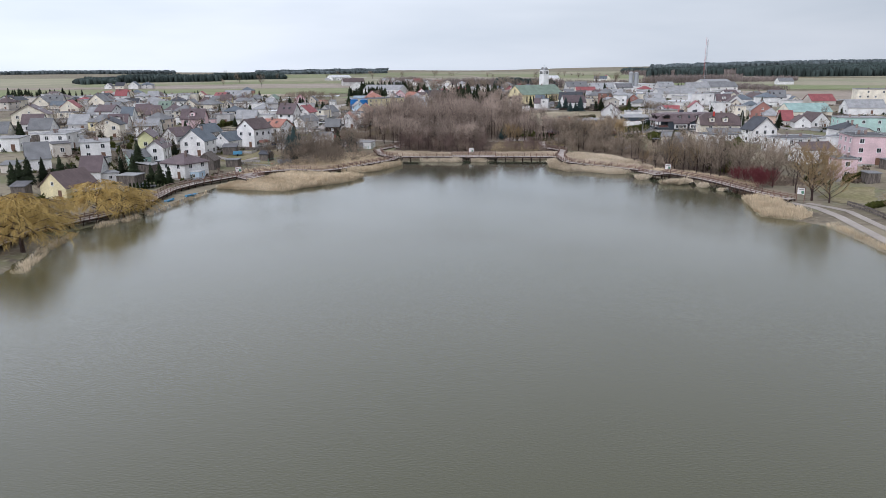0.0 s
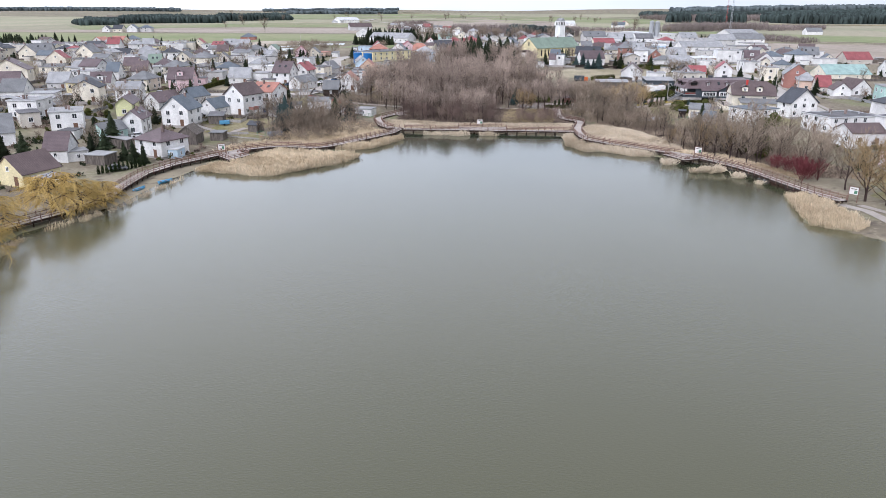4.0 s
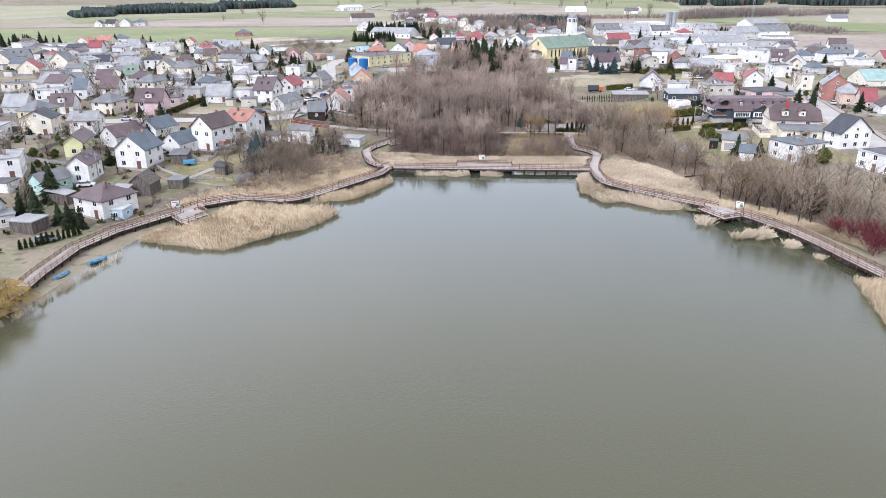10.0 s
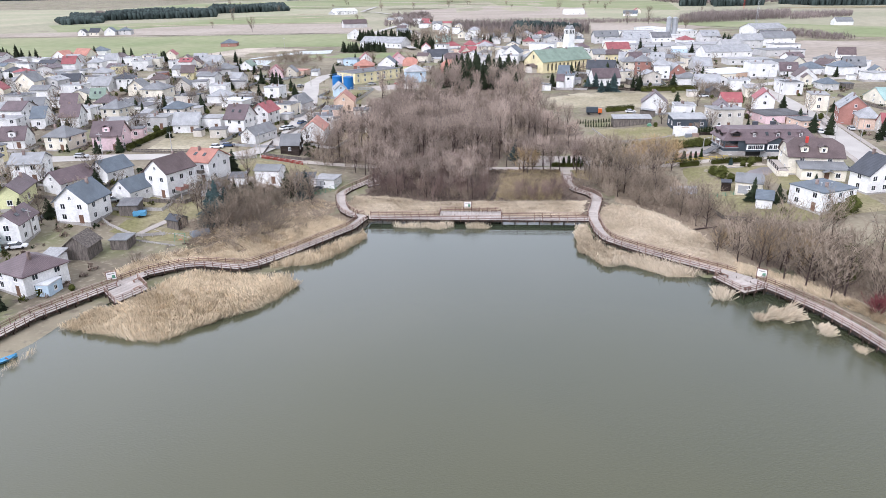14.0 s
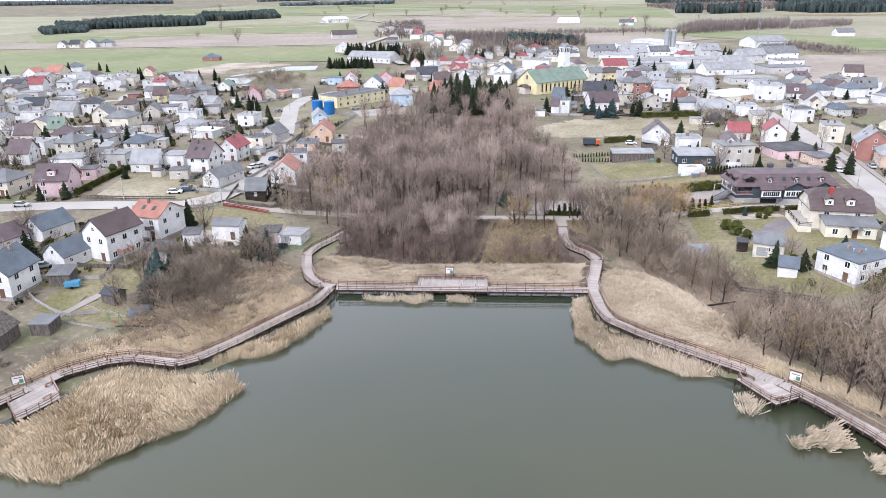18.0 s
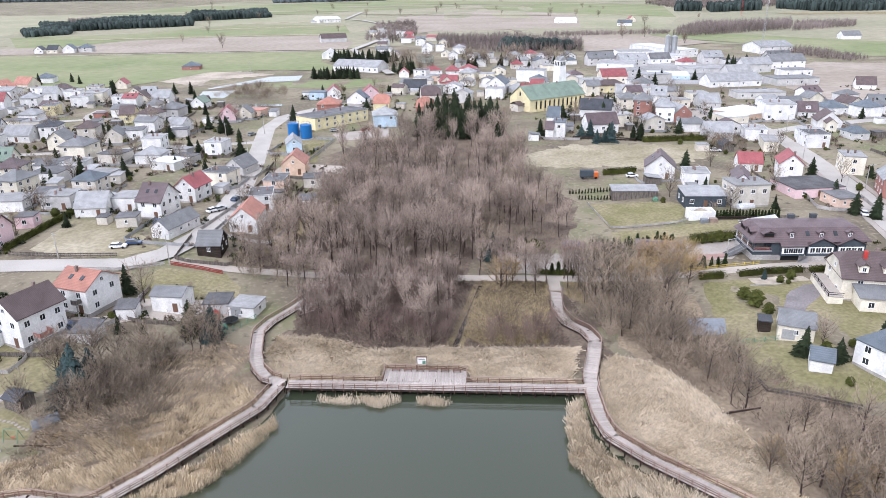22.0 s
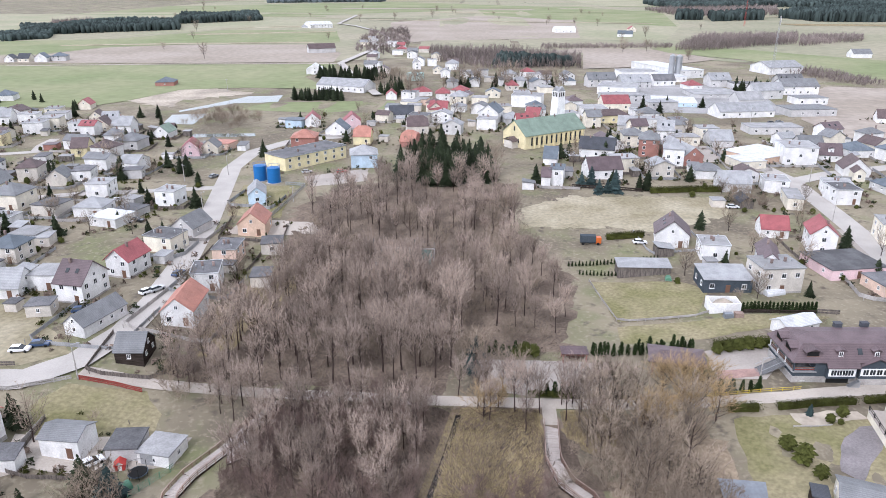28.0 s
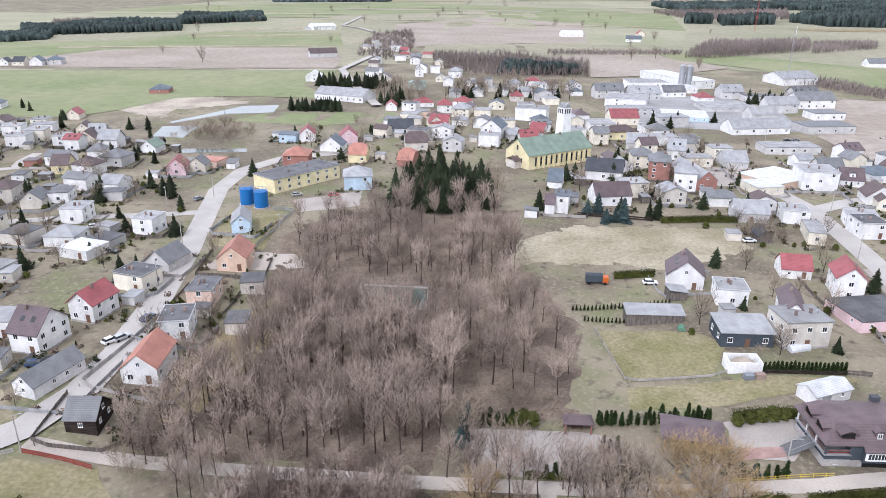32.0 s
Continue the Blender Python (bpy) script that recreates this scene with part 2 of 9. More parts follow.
BLUE = mat("blue_tank_paint", (0.015, 0.13, 0.36), 0.45, 0.1, 0.3, 2, 0.02)
RED = mat("red_paint", (0.45, 0.05, 0.04), 0.6, 0.1)
BLACK = mat("black_rubber", (0.02, 0.02, 0.02), 0.8, 0.1)
LITTER = mat("brown_leaf_litter", (0.225, 0.178, 0.138), 0.95, 0.35, 0.12, 1.6, 0.3, worldwide=True, second=(0.10, 0.078, 0.062))
# the blue-grey of distance haze is put into the ridge wood's base colour
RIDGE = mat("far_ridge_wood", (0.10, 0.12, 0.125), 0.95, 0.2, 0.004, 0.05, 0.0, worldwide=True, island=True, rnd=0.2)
YARDG = mat("grey_works_yard", (0.33, 0.325, 0.32), 0.9, 0.2, 0.05, 1.0, 0.1, worldwide=True)
COURT = mat("worn_court_surface", (0.10, 0.13, 0.115), 0.9, 0.3, 0.15, 1.5, 0.1, worldwide=True)
STRAW = mat("flattened_reed_straw", (0.50, 0.41, 0.29), 0.95, 0.25, 0.15, 1.8, 0.3, worldwide=True, second=(0.34, 0.27, 0.185))
OLIVE = mat("olive_winter_grass", (0.31, 0.255, 0.14), 0.95, 0.3, 0.12, 1.6, 0.3, worldwide=True, second=(0.20, 0.16, 0.10))
OLIVE_B = mat("olive_grass_blades", (0.40, 0.325, 0.185), 0.95, 0.2, 0.1, 0.8, 0.0, worldwide=True, island=True, rnd=0.3)
MUD = mat("wet_ditch_mud", (0.016, 0.014, 0.011), 0.25, 0.3, 0.5, 4, 0.2, worldwide=True)
TARP = mat("grey_pond_liner", (0.20, 0.22, 0.245), 0.35, 0.15, 0.3, 2, 0.05)
GREENP = mat("green_tarp", (0.10, 0.23, 0.15), 0.5, 0.2, 0.5, 3, 0.1)
TWIG_P = mat("purple_brown_young_stems", (0.20, 0.145, 0.125), 0.95, 0.2, 0.15, 2, 0.0, rnd=0.3)
THATCH = mat("matted_dry_stalks", (0.30, 0.24, 0.17), 0.95, 0.3, 0.12, 1.4, 0.3, worldwide=True, second=(0.17, 0.135, 0.10))
BOARD = mat("white_sign_panel", (0.72, 0.70, 0.68), 0.5, 0.08)


def ground_material():
    m = bpy.data.materials.new("village_ground")
    m.use_nodes = True
    n, l = m.node_tree.nodes, m.node_tree.links
    b = n["Principled BSDF"]
    b.inputs["Roughness"].default_value = 0.95
    b.inputs["Specular IOR Level"].default_value = 0.2
    pos = n.new("ShaderNodeNewGeometry").outputs["Position"]
    last = None
    for scale, lo, hi, a, c in ((0.035, 0.40, 0.60, (0.145, 0.122, 0.09), (0.25, 0.218, 0.155)),
                                (0.06, 0.50, 0.66, None, (0.165, 0.17, 0.09)),
                                (0.30, 0.56, 0.70, None, (0.115, 0.096, 0.075)),
                                (0.9, 0.52, 0.80, None, (0.30, 0.265, 0.195))):
        t = n.new("ShaderNodeTexNoise")
        t.inputs["Scale"].default_value, t.inputs["Detail"].default_value = scale, 5
        l.new(pos, t.inputs["Vector"])
        r = n.new("ShaderNodeMapRange")
        r.inputs["From Min"].default_value, r.inputs["From Max"].default_value = lo, hi
        l.new(t.outputs["Fac"], r.inputs["Value"])
        mx = n.new("ShaderNodeMix")
        mx.data_type = "RGBA"
        if last is None:
            mx.inputs["A"].default_value = (*a, 1)
        else:
            l.new(last, mx.inputs["A"])
        mx.inputs["B"].default_value = (*c, 1)
        l.new(r.outputs["Result"], mx.inputs["Factor"])
        last = mx.outputs["Result"]
    l.new(last, b.inputs["Base Color"])
    bp = n.new("ShaderNodeBump")
    bp.inputs["Strength"].default_value, bp.inputs["Distance"].default_value = 0.4, 0.2
    l.new(t.outputs["Fac"], bp.inputs["Height"])
    l.new(bp.outputs["Normal"], b.inputs["Normal"])
    return m


def water_material():
    m = bpy.data.materials.new("lake_water")
    m.use_nodes = True
    n, l = m.node_tree.nodes, m.node_tree.links
    b = n["Principled BSDF"]
    b.inputs["Roughness"].default_value = 0.035
    b.inputs["IOR"].default_value = 1.40
    b.inputs["Specular IOR Level"].default_value = 0.70
    pos = n.new("ShaderNodeNewGeometry").outputs["Position"]
    mp = n.new("ShaderNodeMapping")
    mp.inputs["Rotation"].default_value = (0, 0, radians(12))
    mp.inputs["Scale"].default_value = (0.7, 1.6, 1)
    l.new(pos, mp.inputs["Vector"])
    small, broad = n.new("ShaderNodeTexNoise"), n.new("ShaderNodeTexNoise")
    small.inputs["Scale"].default_value, small.inputs["Detail"].default_value = 3.2, 4
    broad.inputs["Scale"].default_value, broad.inputs["Detail"].default_value = 0.03, 2
    l.new(mp.outputs["Vector"], small.inputs["Vector"])
    l.new(pos, broad.inputs["Vector"])
    st = n.new("ShaderNodeMapRange")
    st.inputs["From Min"].default_value, st.inputs["From Max"].default_value = 0.35, 0.65
    st.inputs["To Min"].default_value, st.inputs["To Max"].default_value = 0.12, 0.30
    l.new(broad.outputs["Fac"], st.inputs["Value"])
    bp = n.new("ShaderNodeBump")
    bp.inputs["Distance"].default_value = 0.10
    # base colour: olive in the open lake, darker green towards the boardwalk
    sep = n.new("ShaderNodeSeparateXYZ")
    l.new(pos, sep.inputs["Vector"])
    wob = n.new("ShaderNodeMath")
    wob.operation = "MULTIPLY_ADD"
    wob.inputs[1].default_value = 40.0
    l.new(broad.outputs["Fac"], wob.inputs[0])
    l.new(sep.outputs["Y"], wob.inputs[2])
    offshore = n.new("ShaderNodeMapRange")
    offshore.interpolation_type = "SMOOTHSTEP"
    offshore.inputs["From Min"].default_value, offshore.inputs["From Max"].default_value = 10.0, -95.0
    l.new(wob.outputs["Value"], offshore.inputs["Value"])
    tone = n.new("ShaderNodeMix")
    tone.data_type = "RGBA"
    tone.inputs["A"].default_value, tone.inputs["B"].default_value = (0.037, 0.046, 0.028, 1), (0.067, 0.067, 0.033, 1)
    l.new(offshore.outputs["Result"], tone.inputs["Factor"])
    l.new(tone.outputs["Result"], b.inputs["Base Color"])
    calm = n.new("ShaderNodeMapRange")
    calm.inputs["To Min"].default_value, calm.inputs["To Max"].default_value = 0.22, 1.0
    l.new(offshore.outputs["Result"], calm.inputs["Value"])
    rip = n.new("ShaderNodeMath")
    rip.operation = "MULTIPLY"
    l.new(st.outputs["Result"], rip.inputs[0])
    l.new(calm.outputs["Result"], rip.inputs[1])
    l.new(rip.outputs["Value"], bp.inputs["Strength"])
    l.new(small.outputs["Fac"], bp.inputs["Height"])
    l.new(bp.outputs["Normal"], b.inputs["Normal"])
    return m


GROUND = ground_material()
WATER = water_material()


# ---- mesh helpers ----
class Geo:
    """Collects vertices and faces of one part."""

    def __init__(self):
        self.v, self.f = [], []

    def poly(self, pts):
        k = len(self.v)
        self.v += [tuple(p) for p in pts]
        self.f.append(tuple(range(k, k + len(pts))))
        return self

    def box(self, x0, y0, z0, x1, y1, z1):
        k = len(self.v)
        self.v += [(x, y, z) for z in (z0, z1) for x, y in ((x0, y0), (x1, y0), (x1, y1), (x0, y1))]
        self.f += [tuple(k + i for i in q) for q in ((3, 2, 1, 0), (4, 5, 6, 7), (0, 1, 5, 4), (1, 2, 6, 5), (2, 3, 7, 6), (3, 0, 4, 7))]
        return self

    def beam(self, a, b, w, h):
        """A bar from a to b, w wide and h high."""
        a, b = Vector(a), Vector(b)
        d = (b - a).normalized()
        s = d.cross(Vector((0, 0, 1)))
        s = Vector((1, 0, 0)) if s.length < 1e-3 else s.normalized()
        u = s.cross(d) * (h / 2)
        s = s * (w / 2)
        k = len(self.v)
        self.v += [tuple(p + q) for p in (a, b) for q in (-s - u, s - u, s + u, -s + u)]
        self.f += [tuple(k + i for i in q) for q in ((0, 1, 2, 3), (7, 6, 5, 4), (0, 4, 5, 1), (1, 5, 6, 2), (2, 6, 7, 3), (3, 7, 4, 0))]
        return self

    def sweep(self, pts, w, h):
        """One bent bar along pts (x, y, z), w wide and h high."""
        P = [Vector(p) for p in pts]
        k = len(self.v)
        for i, p in enumerate(P):
            d = (P[min(i + 1, len(P) - 1)] - P[max(i - 1, 0)]).normalized()
            s = d.cross(Vector((0, 0, 1))).normalized() * (w / 2)
            u = Vector((0, 0, h / 2))
            self.v += [tuple(p + q) for q in (-s - u, s - u, s + u, -s + u)]
        for i in range(len(P) - 1):
            a = k + 4 * i
            self.f += [(a + j, a + 4 + j, a + 4 + (j + 1) % 4, a + (j + 1) % 4) for j in range(4)]
        e = k + 4 * (len(P) - 1)
        self.f += [(k, k + 1, k + 2, k + 3), (e + 3, e + 2, e + 1, e)]
        return self

    def tube(self, a, b, r0, r1, n=6, cap=True):
        a, b = Vector(a), Vector(b)
        d = (b - a).normalized()
        s = d.orthogonal().normalized()
        t = d.cross(s)
        k = len(self.v)
        for p, r in ((a, r0), (b, r1)):
            self.v += [tuple(p + r * (math.cos(2 * math.pi * i / n) * s + math.sin(2 * math.pi * i / n) * t)) for i in range(n)]
        self.f += [(k + i, k + (i + 1) % n, k + n + (i + 1) % n, k + n + i) for i in range(n)]
        if cap:
            self.f += [tuple(k + n - 1 - i for i in range(n)), tuple(k + n + i for i in range(n))]
        return self

    def mesh(self, name, material, smooth=False):
        me = bpy.data.meshes.new(name)
        me.from_pydata(self.v, [], self.f)
        me.materials.append(material)
        if smooth:
            me.shade_smooth()
        return me


def part(name, geo, material, parent=None, label="", smooth=False):
    """One mesh object; geo may be a Geo or a mesh that is shared."""
    me = geo if isinstance(geo, bpy.types.Mesh) else geo.mesh(name, material, smooth)
    ob = new(name, me)
    ob.parent = parent
    if label:
        ob["label"] = label
    return ob


def thing(name, m, label, category, group="", kind=""):
    ob = new(name)
    ob.matrix_world = m
    return tagged(ob, label, category, group, kind)


def big_mesh(name, verts, faces, material, sides=3):
    """A mesh from numpy arrays: verts (n, 3), faces (m, sides)."""
    me = bpy.data.meshes.new(name)
    verts, faces = np.asarray(verts, np.float32), np.asarray(faces, np.int32)
    me.vertices.add(len(verts))
    me.vertices.foreach_set("co", verts.ravel())
    me.loops.add(faces.size)
    me.loops.foreach_set("vertex_index", faces.ravel())
    me.polygons.add(len(faces))
    me.polygons.foreach_set("loop_start", np.arange(len(faces), dtype=np.int32) * sides)
    me.update(calc_edges=True)
    me.validate()
    me.materials.append(material)
    return me


# ---- ground, lake ----
SHORE = [(-72, -150), (-78, -131), (-80, -122), (-81, -109), (-78, -99), (-74, -91), (-73.5, -80), (-73, -68), (-70, -52), (-63, -41), (-56, -36.5),
         (-46, -37), (-38, -28), (-31, -17), (-27.5, -6), (-26, 3.0), (-10, 3.6), (8, 3.6), (25, 3.2), (27.5, -6), (29, -14), (37, -23),
         (45, -30), (51, -34), (58, -38), (65, -48), (69, -60), (70, -70), (64, -75), (60, -92), (66, -97), (69, -101), (70, -112),
         (69.5, -124), (74, -170), (80, -230), (78, -300), (40, -350), (-20, -360), (-70, -310), (-84, -250), (-76, -195)]
SH = np.array(SHORE, float)


def shore_distance(x, y):
    """Signed distance to the shore line, positive on land."""
    x, y = np.asarray(x, float), np.asarray(y, float)
    best = np.full(x.shape, 1e9)
    inside = np.zeros(x.shape, bool)
    for (ax, ay), (bx, by) in zip(SH, np.roll(SH, -1, 0)):
        dx, dy = bx - ax, by - ay
        t = np.clip(((x - ax) * dx + (y - ay) * dy) / (dx * dx + dy * dy), 0, 1)
        best = np.minimum(best, np.hypot(x - ax - t * dx, y - ay - t * dy))
        cross = (ay > y) != (by > y)
        xi = ax + (y - ay) * dx / (dy if dy else 1e-9)
        inside ^= cross & (x < xi)
    return np.where(inside, -best, best)


def smooth(e0, e1, v):
    t = np.clip((v - e0) / (e1 - e0), 0, 1)
    return t * t * (3 - 2 * t)


def ground_z(x, y):
    x, y = np.asarray(x, float), np.asarray(y, float)
    d = shore_distance(x, y)
    z = -1.2 + 1.35 * smooth(-4, 0.6, d) + 0.25 * smooth(0, 8, d) + 0.9 * smooth(6, 45, d)
    z = z + LAND_RISE(x, y)
    z = z + 0.10 * np.sin(x * 0.21 + 1) * np.cos(y * 0.17) * smooth(2, 10, d)
    far = np.hypot(x, y)
    z = z + smooth(1300, 4200, far) * (4 + 4 * np.sin(x * 0.0016 + 2) + 3 * np.sin(x * 0.0041 + y * 0.001) + 38 * smooth(-100, 2000, x))
    return z


def LAND_RISE(x, y):
    """The village stands higher than the wet hollow north of the lake."""
    d = shore_distance(x, y)
    west, east = smooth(-28, -72, x), smooth(40, 78, x)
    mid = (1 - west) * (1 - east)
    return (west * (4.6 * smooth(26, 85, d) + 1.2 * smooth(80, 260, y)) + east * (2.9 * smooth(14, 60, d) + 2.2 * smooth(90, 260, y))
            + mid * 5.4 * smooth(92, 215, y)) + 3.0 * smooth(240, 700, y)


def stretched(lo, hi, step, reach, grow=1.13):
    mid = list(np.arange(lo, hi + step, step))
    a, b, s = [lo], [mid[-1]], step
    while b[-1] < reach:
        s *= grow
        a.append(a[-1] - s)
        b.append(b[-1] + s)
    return np.array(a[:0:-1] + mid + b[1:])


gx, gy = stretched(-120, 130, 2.0, 4700), stretched(-165, 130, 2.0, 4700)
GX, GY = np.meshgrid(gx, gy)
GZ = ground_z(GX, GY)
nx, ny = len(gx), len(gy)


def gz(x, y):
    """The height of the ground sheet at a place."""
    i = min(max(int(np.searchsorted(gx, x)) - 1, 0), nx - 2)
    j = min(max(int(np.searchsorted(gy, y)) - 1, 0), ny - 2)
    u, v = (x - gx[i]) / (gx[i + 1] - gx[i]), (y - gy[j]) / (gy[j + 1] - gy[j])
    return float((1 - v) * ((1 - u) * GZ[j, i] + u * GZ[j, i + 1]) + v * ((1 - u) * GZ[j + 1, i] + u * GZ[j + 1, i + 1]))


idx = np.arange(nx * ny).reshape(ny, nx)
quads = np.stack([idx[:-1, :-1], idx[:-1, 1:], idx[1:, 1:], idx[1:, :-1]], -1).reshape(-1, 4)
ground_me = big_mesh("ground", np.stack([GX, GY, GZ], -1).reshape(-1, 3), quads, GROUND, 4)
ground_me.shade_smooth()
tagged(new("ground", ground_me), "flat village ground of dry winter grass and bare soil", "ground", kind="structure")
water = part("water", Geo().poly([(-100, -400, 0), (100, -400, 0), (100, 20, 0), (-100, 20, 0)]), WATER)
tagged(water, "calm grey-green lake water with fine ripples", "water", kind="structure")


ROAD_POINTS = []


def strip(name, pts, width, material, label, category, lift=0.05, kind="structure", closed=False):
    """A road or path that lies on the ground along pts."""
    P = [Vector((*p, 0)) for p in pts]
    fine = []
    for a, b in zip(P[:-1], P[1:]):
        k = max(1, int((b - a).length / 3))
        fine += [a.lerp(b, i / k) for i in range(k)]
    fine.append(P[-1])
    ROAD_POINTS.extend((p.x, p.y) for p in fine)
    g = Geo()
    for i, p in enumerate(fine):
        d = (fine[min(i + 1, len(fine) - 1)] - fine[max(i - 1, 0)]).normalized()
        s = Vector((-d.y, d.x, 0)) * width / 2
        for q in (p + s, p - s):
            g.v.append((q.x, q.y, max(gz(q.x, q.y), gz(p.x, p.y)) + lift))
    for i in range(len(fine) - 1):
        g.f.append((2 * i, 2 * i + 1, 2 * i + 3, 2 * i + 2))
    return tagged(part(name, g, material), label, category, kind=kind)


def patch(name, pts, material, label, category, lift=0.04, step=6.0, ragged=0.35, least=-9.0):
    """A lawn, yard or field: a sheet on the ground inside the outline pts, with a ragged edge."""
    r, out = random.Random(int(pts[0][0] * 7 + pts[0][1])), []
    for (ax, ay), (bx, by) in zip(pts, pts[1:] + pts[:1]):
        n = max(1, int(math.hypot(bx - ax, by - ay) / max(2.0, step * 0.4)))
        for i in range(n):
            out.append((ax + (bx - ax) * i / n + r.uniform(-ragged, ragged), ay + (by - ay) * i / n + r.uniform(-ragged, ragged)))
    pts = out
    bm = bmesh.new()
    bm.faces.new([bm.verts.new((x, y, 0)) for x, y in pts])
    xs, ys = [p[0] for p in pts], [p[1] for p in pts]
    for axis, lo, hi in ((0, min(xs), max(xs)), (1, min(ys), max(ys))):
        c = lo + step
        while c < hi:
            no = (1, 0, 0) if axis == 0 else (0, 1, 0)
            bmesh.ops.bisect_plane(bm, geom=bm.verts[:] + bm.edges[:] + bm.faces[:], plane_co=tuple(c * v for v in no), plane_no=no)
            c += step
    for v in bm.verts:
        v.co.z = max(gz(v.co.x, v.co.y), least) + lift
    bmesh.ops.recalc_face_normals(bm, faces=bm.faces[:])
    if sum(f.normal.z for f in bm.faces) < 0:
        bmesh.ops.reverse_faces(bm, faces=bm.faces[:])
    me = bpy.data.meshes.new(name)
    bm.to_mesh(me)
    bm.free()
    me.materials.append(material)
    return tagged(new(name, me), label, category, kind="structure")


# ---- boardwalk ----
DECK_Z = 1.3


def offset_line(pts, off):
    out = []
    for i, p in enumerate(pts):
        a, b = Vector(pts[max(i - 1, 0)]), Vector(pts[min(i + 1, len(pts) - 1)])
        d = (b - a).normalized()
        n = Vector((-d.y, d.x))
        if 0 < i < len(pts) - 1:
            d1 = (Vector(p) - a).normalized()
            off_i = off / max(0.5, abs(Vector((-d1.y, d1.x)).dot(n)))
        else:
            off_i = off
        out.append(Vector(p) + n * off_i)
    return out


def spaced(pts, step):
    out, acc = [], 0.0
    for a, b in zip(pts[:-1], pts[1:]):
        a, b = Vector(a), Vector(b)
        L = (b - a).length
        s = acc
        while s < L:
            out.append((a.lerp(b, s / L), (b - a).normalized()))
            s += step
        acc = s - L
    return out


def railing(owner, line, skip=()):
    """Posts with a handrail and two planks along a line, open where skip says."""
    fine = [p for p, d in spaced(line, 2.0)] + [Vector(line[-1])]
    spans = [(a, b) for a, b in zip(fine[:-1], fine[1:]) if (b - a).length > 0.1 and not any(((a + b) / 2 - Vector((x, y))).length < r for x, y, r in skip)]
    runs = []
    for a, b in spans:
        if runs and (runs[-1][-1] - a).length < 0.01:
            runs[-1].append(b)
        else:
            runs.append([a, b])
    for z, w, h in ((1.10, 0.16, 0.06), (0.76, 0.05, 0.13), (0.38, 0.05, 0.13)):
        for run in runs:
            part("handrail" if z > 1 else "rail_plank", Geo().sweep([(p.x, p.y, DECK_Z + z) for p in run], w, h), RAIL_TOP if z > 1 else RAIL, owner)
    me = Geo().box(-0.06, -0.06, -0.6, 0.06, 0.06, 1.08).mesh("post", RAIL)
    for a, b in spans:
        o = part("post", me, RAIL, owner)
        o.location = (a.x, a.y, DECK_Z)


def trimmed(line, cut):
    line = [Vector(p) for p in line]
    while cut > 0 and len(line) > 2 and (line[1] - line[0]).length < cut:
        cut -= (line[1] - line[0]).length
        line.pop(0)
    return [line[0] + (line[1] - line[0]).normalized() * cut] + line[1:]


def deck(name, centre, width, label, left=0.0, right=0.0, dz=0.0, skip=()):
    own = thing(name, pose(0, 0, 0), label, "boardwalk", "boardwalk sections")
    g = Geo()
    for p, d in spaced(centre, 0.16):
        n = Vector((-d.y, d.x)) * width / 2
        g.beam((*(p - n), DECK_Z - 0.02 + dz), (*(p + n), DECK_Z - 0.02 + dz), 0.148, 0.04)
    part("deck_planks", g, DECK, own)["kind"] = "stuff"
    # real bearers, made extra deep to stand in for shadow below the deck
    for off in (-width / 2 + 0.1, 0, width / 2 - 0.1):
        part("bearer", Geo().sweep([(*p, DECK_Z - 0.26) for p in offset_line(centre, off)], 0.16, 0.42), PILE, own)
    me = Geo().tube((0, 0, -1.6), (0, 0, DECK_Z - 0.06), 0.12, 0.11, 6).beam((0, 0.42, DECK_Z + 0.35), (0, 0.02, DECK_Z - 0.8), 0.09, 0.09).mesh("support_post", PILE)
    for off in (-width / 2 + 0.15, width / 2 - 0.15):
        for p, d in spaced(offset_line(centre, off), 3.0):
            if gz(p.x, p.y) < 1.0:
                o = part("support_post", me, PILE, own)
                o.location = (p.x, p.y, 0)
                o.rotation_euler = (0, 0, math.atan2(d.y, d.x) + (0 if off > 0 else math.pi))
    if left is not None:
        railing(own, trimmed(offset_line(centre, width / 2), left), skip)
    if right is not None:
        railing(own, trimmed(offset_line(centre, -width / 2), right), skip)
    return own


def platform(name, corners, label, rails):
    own = thing(name, pose(0, 0, 0), label, "platform", "boardwalk platforms")
    a, b, c, d = [Vector(q) for q in corners]
    n = int((b - a).length / 0.16)
    g = Geo()
    for i in range(n):
        u = (i + 0.5) / n
        g.beam((*a.lerp(b, u), DECK_Z - 0.02), (*d.lerp(c, u), DECK_Z - 0.02), 0.148, 0.04)
    part("deck_planks", g, DECK, own)["kind"] = "stuff"
    part("bearer", Geo().sweep([(*p, DECK_Z - 0.20) for p in (a, b, c, d, a)], 0.16, 0.30), PILE, own)
    me = Geo().tube((0, 0, -1.6), (0, 0, DECK_Z - 0.06), 0.12, 0.11, 6).mesh("support_post", PILE)
    for p, q in ((a, b), (b, c), (c, d), (d, a)):
        for s, _ in spaced([p, q], 2.5):
            o = part("support_post", me, PILE, own)
            o.location = (s.x, s.y, 0)
    for line in rails:
        railing(own, [Vector(q) for q in line])
    return own


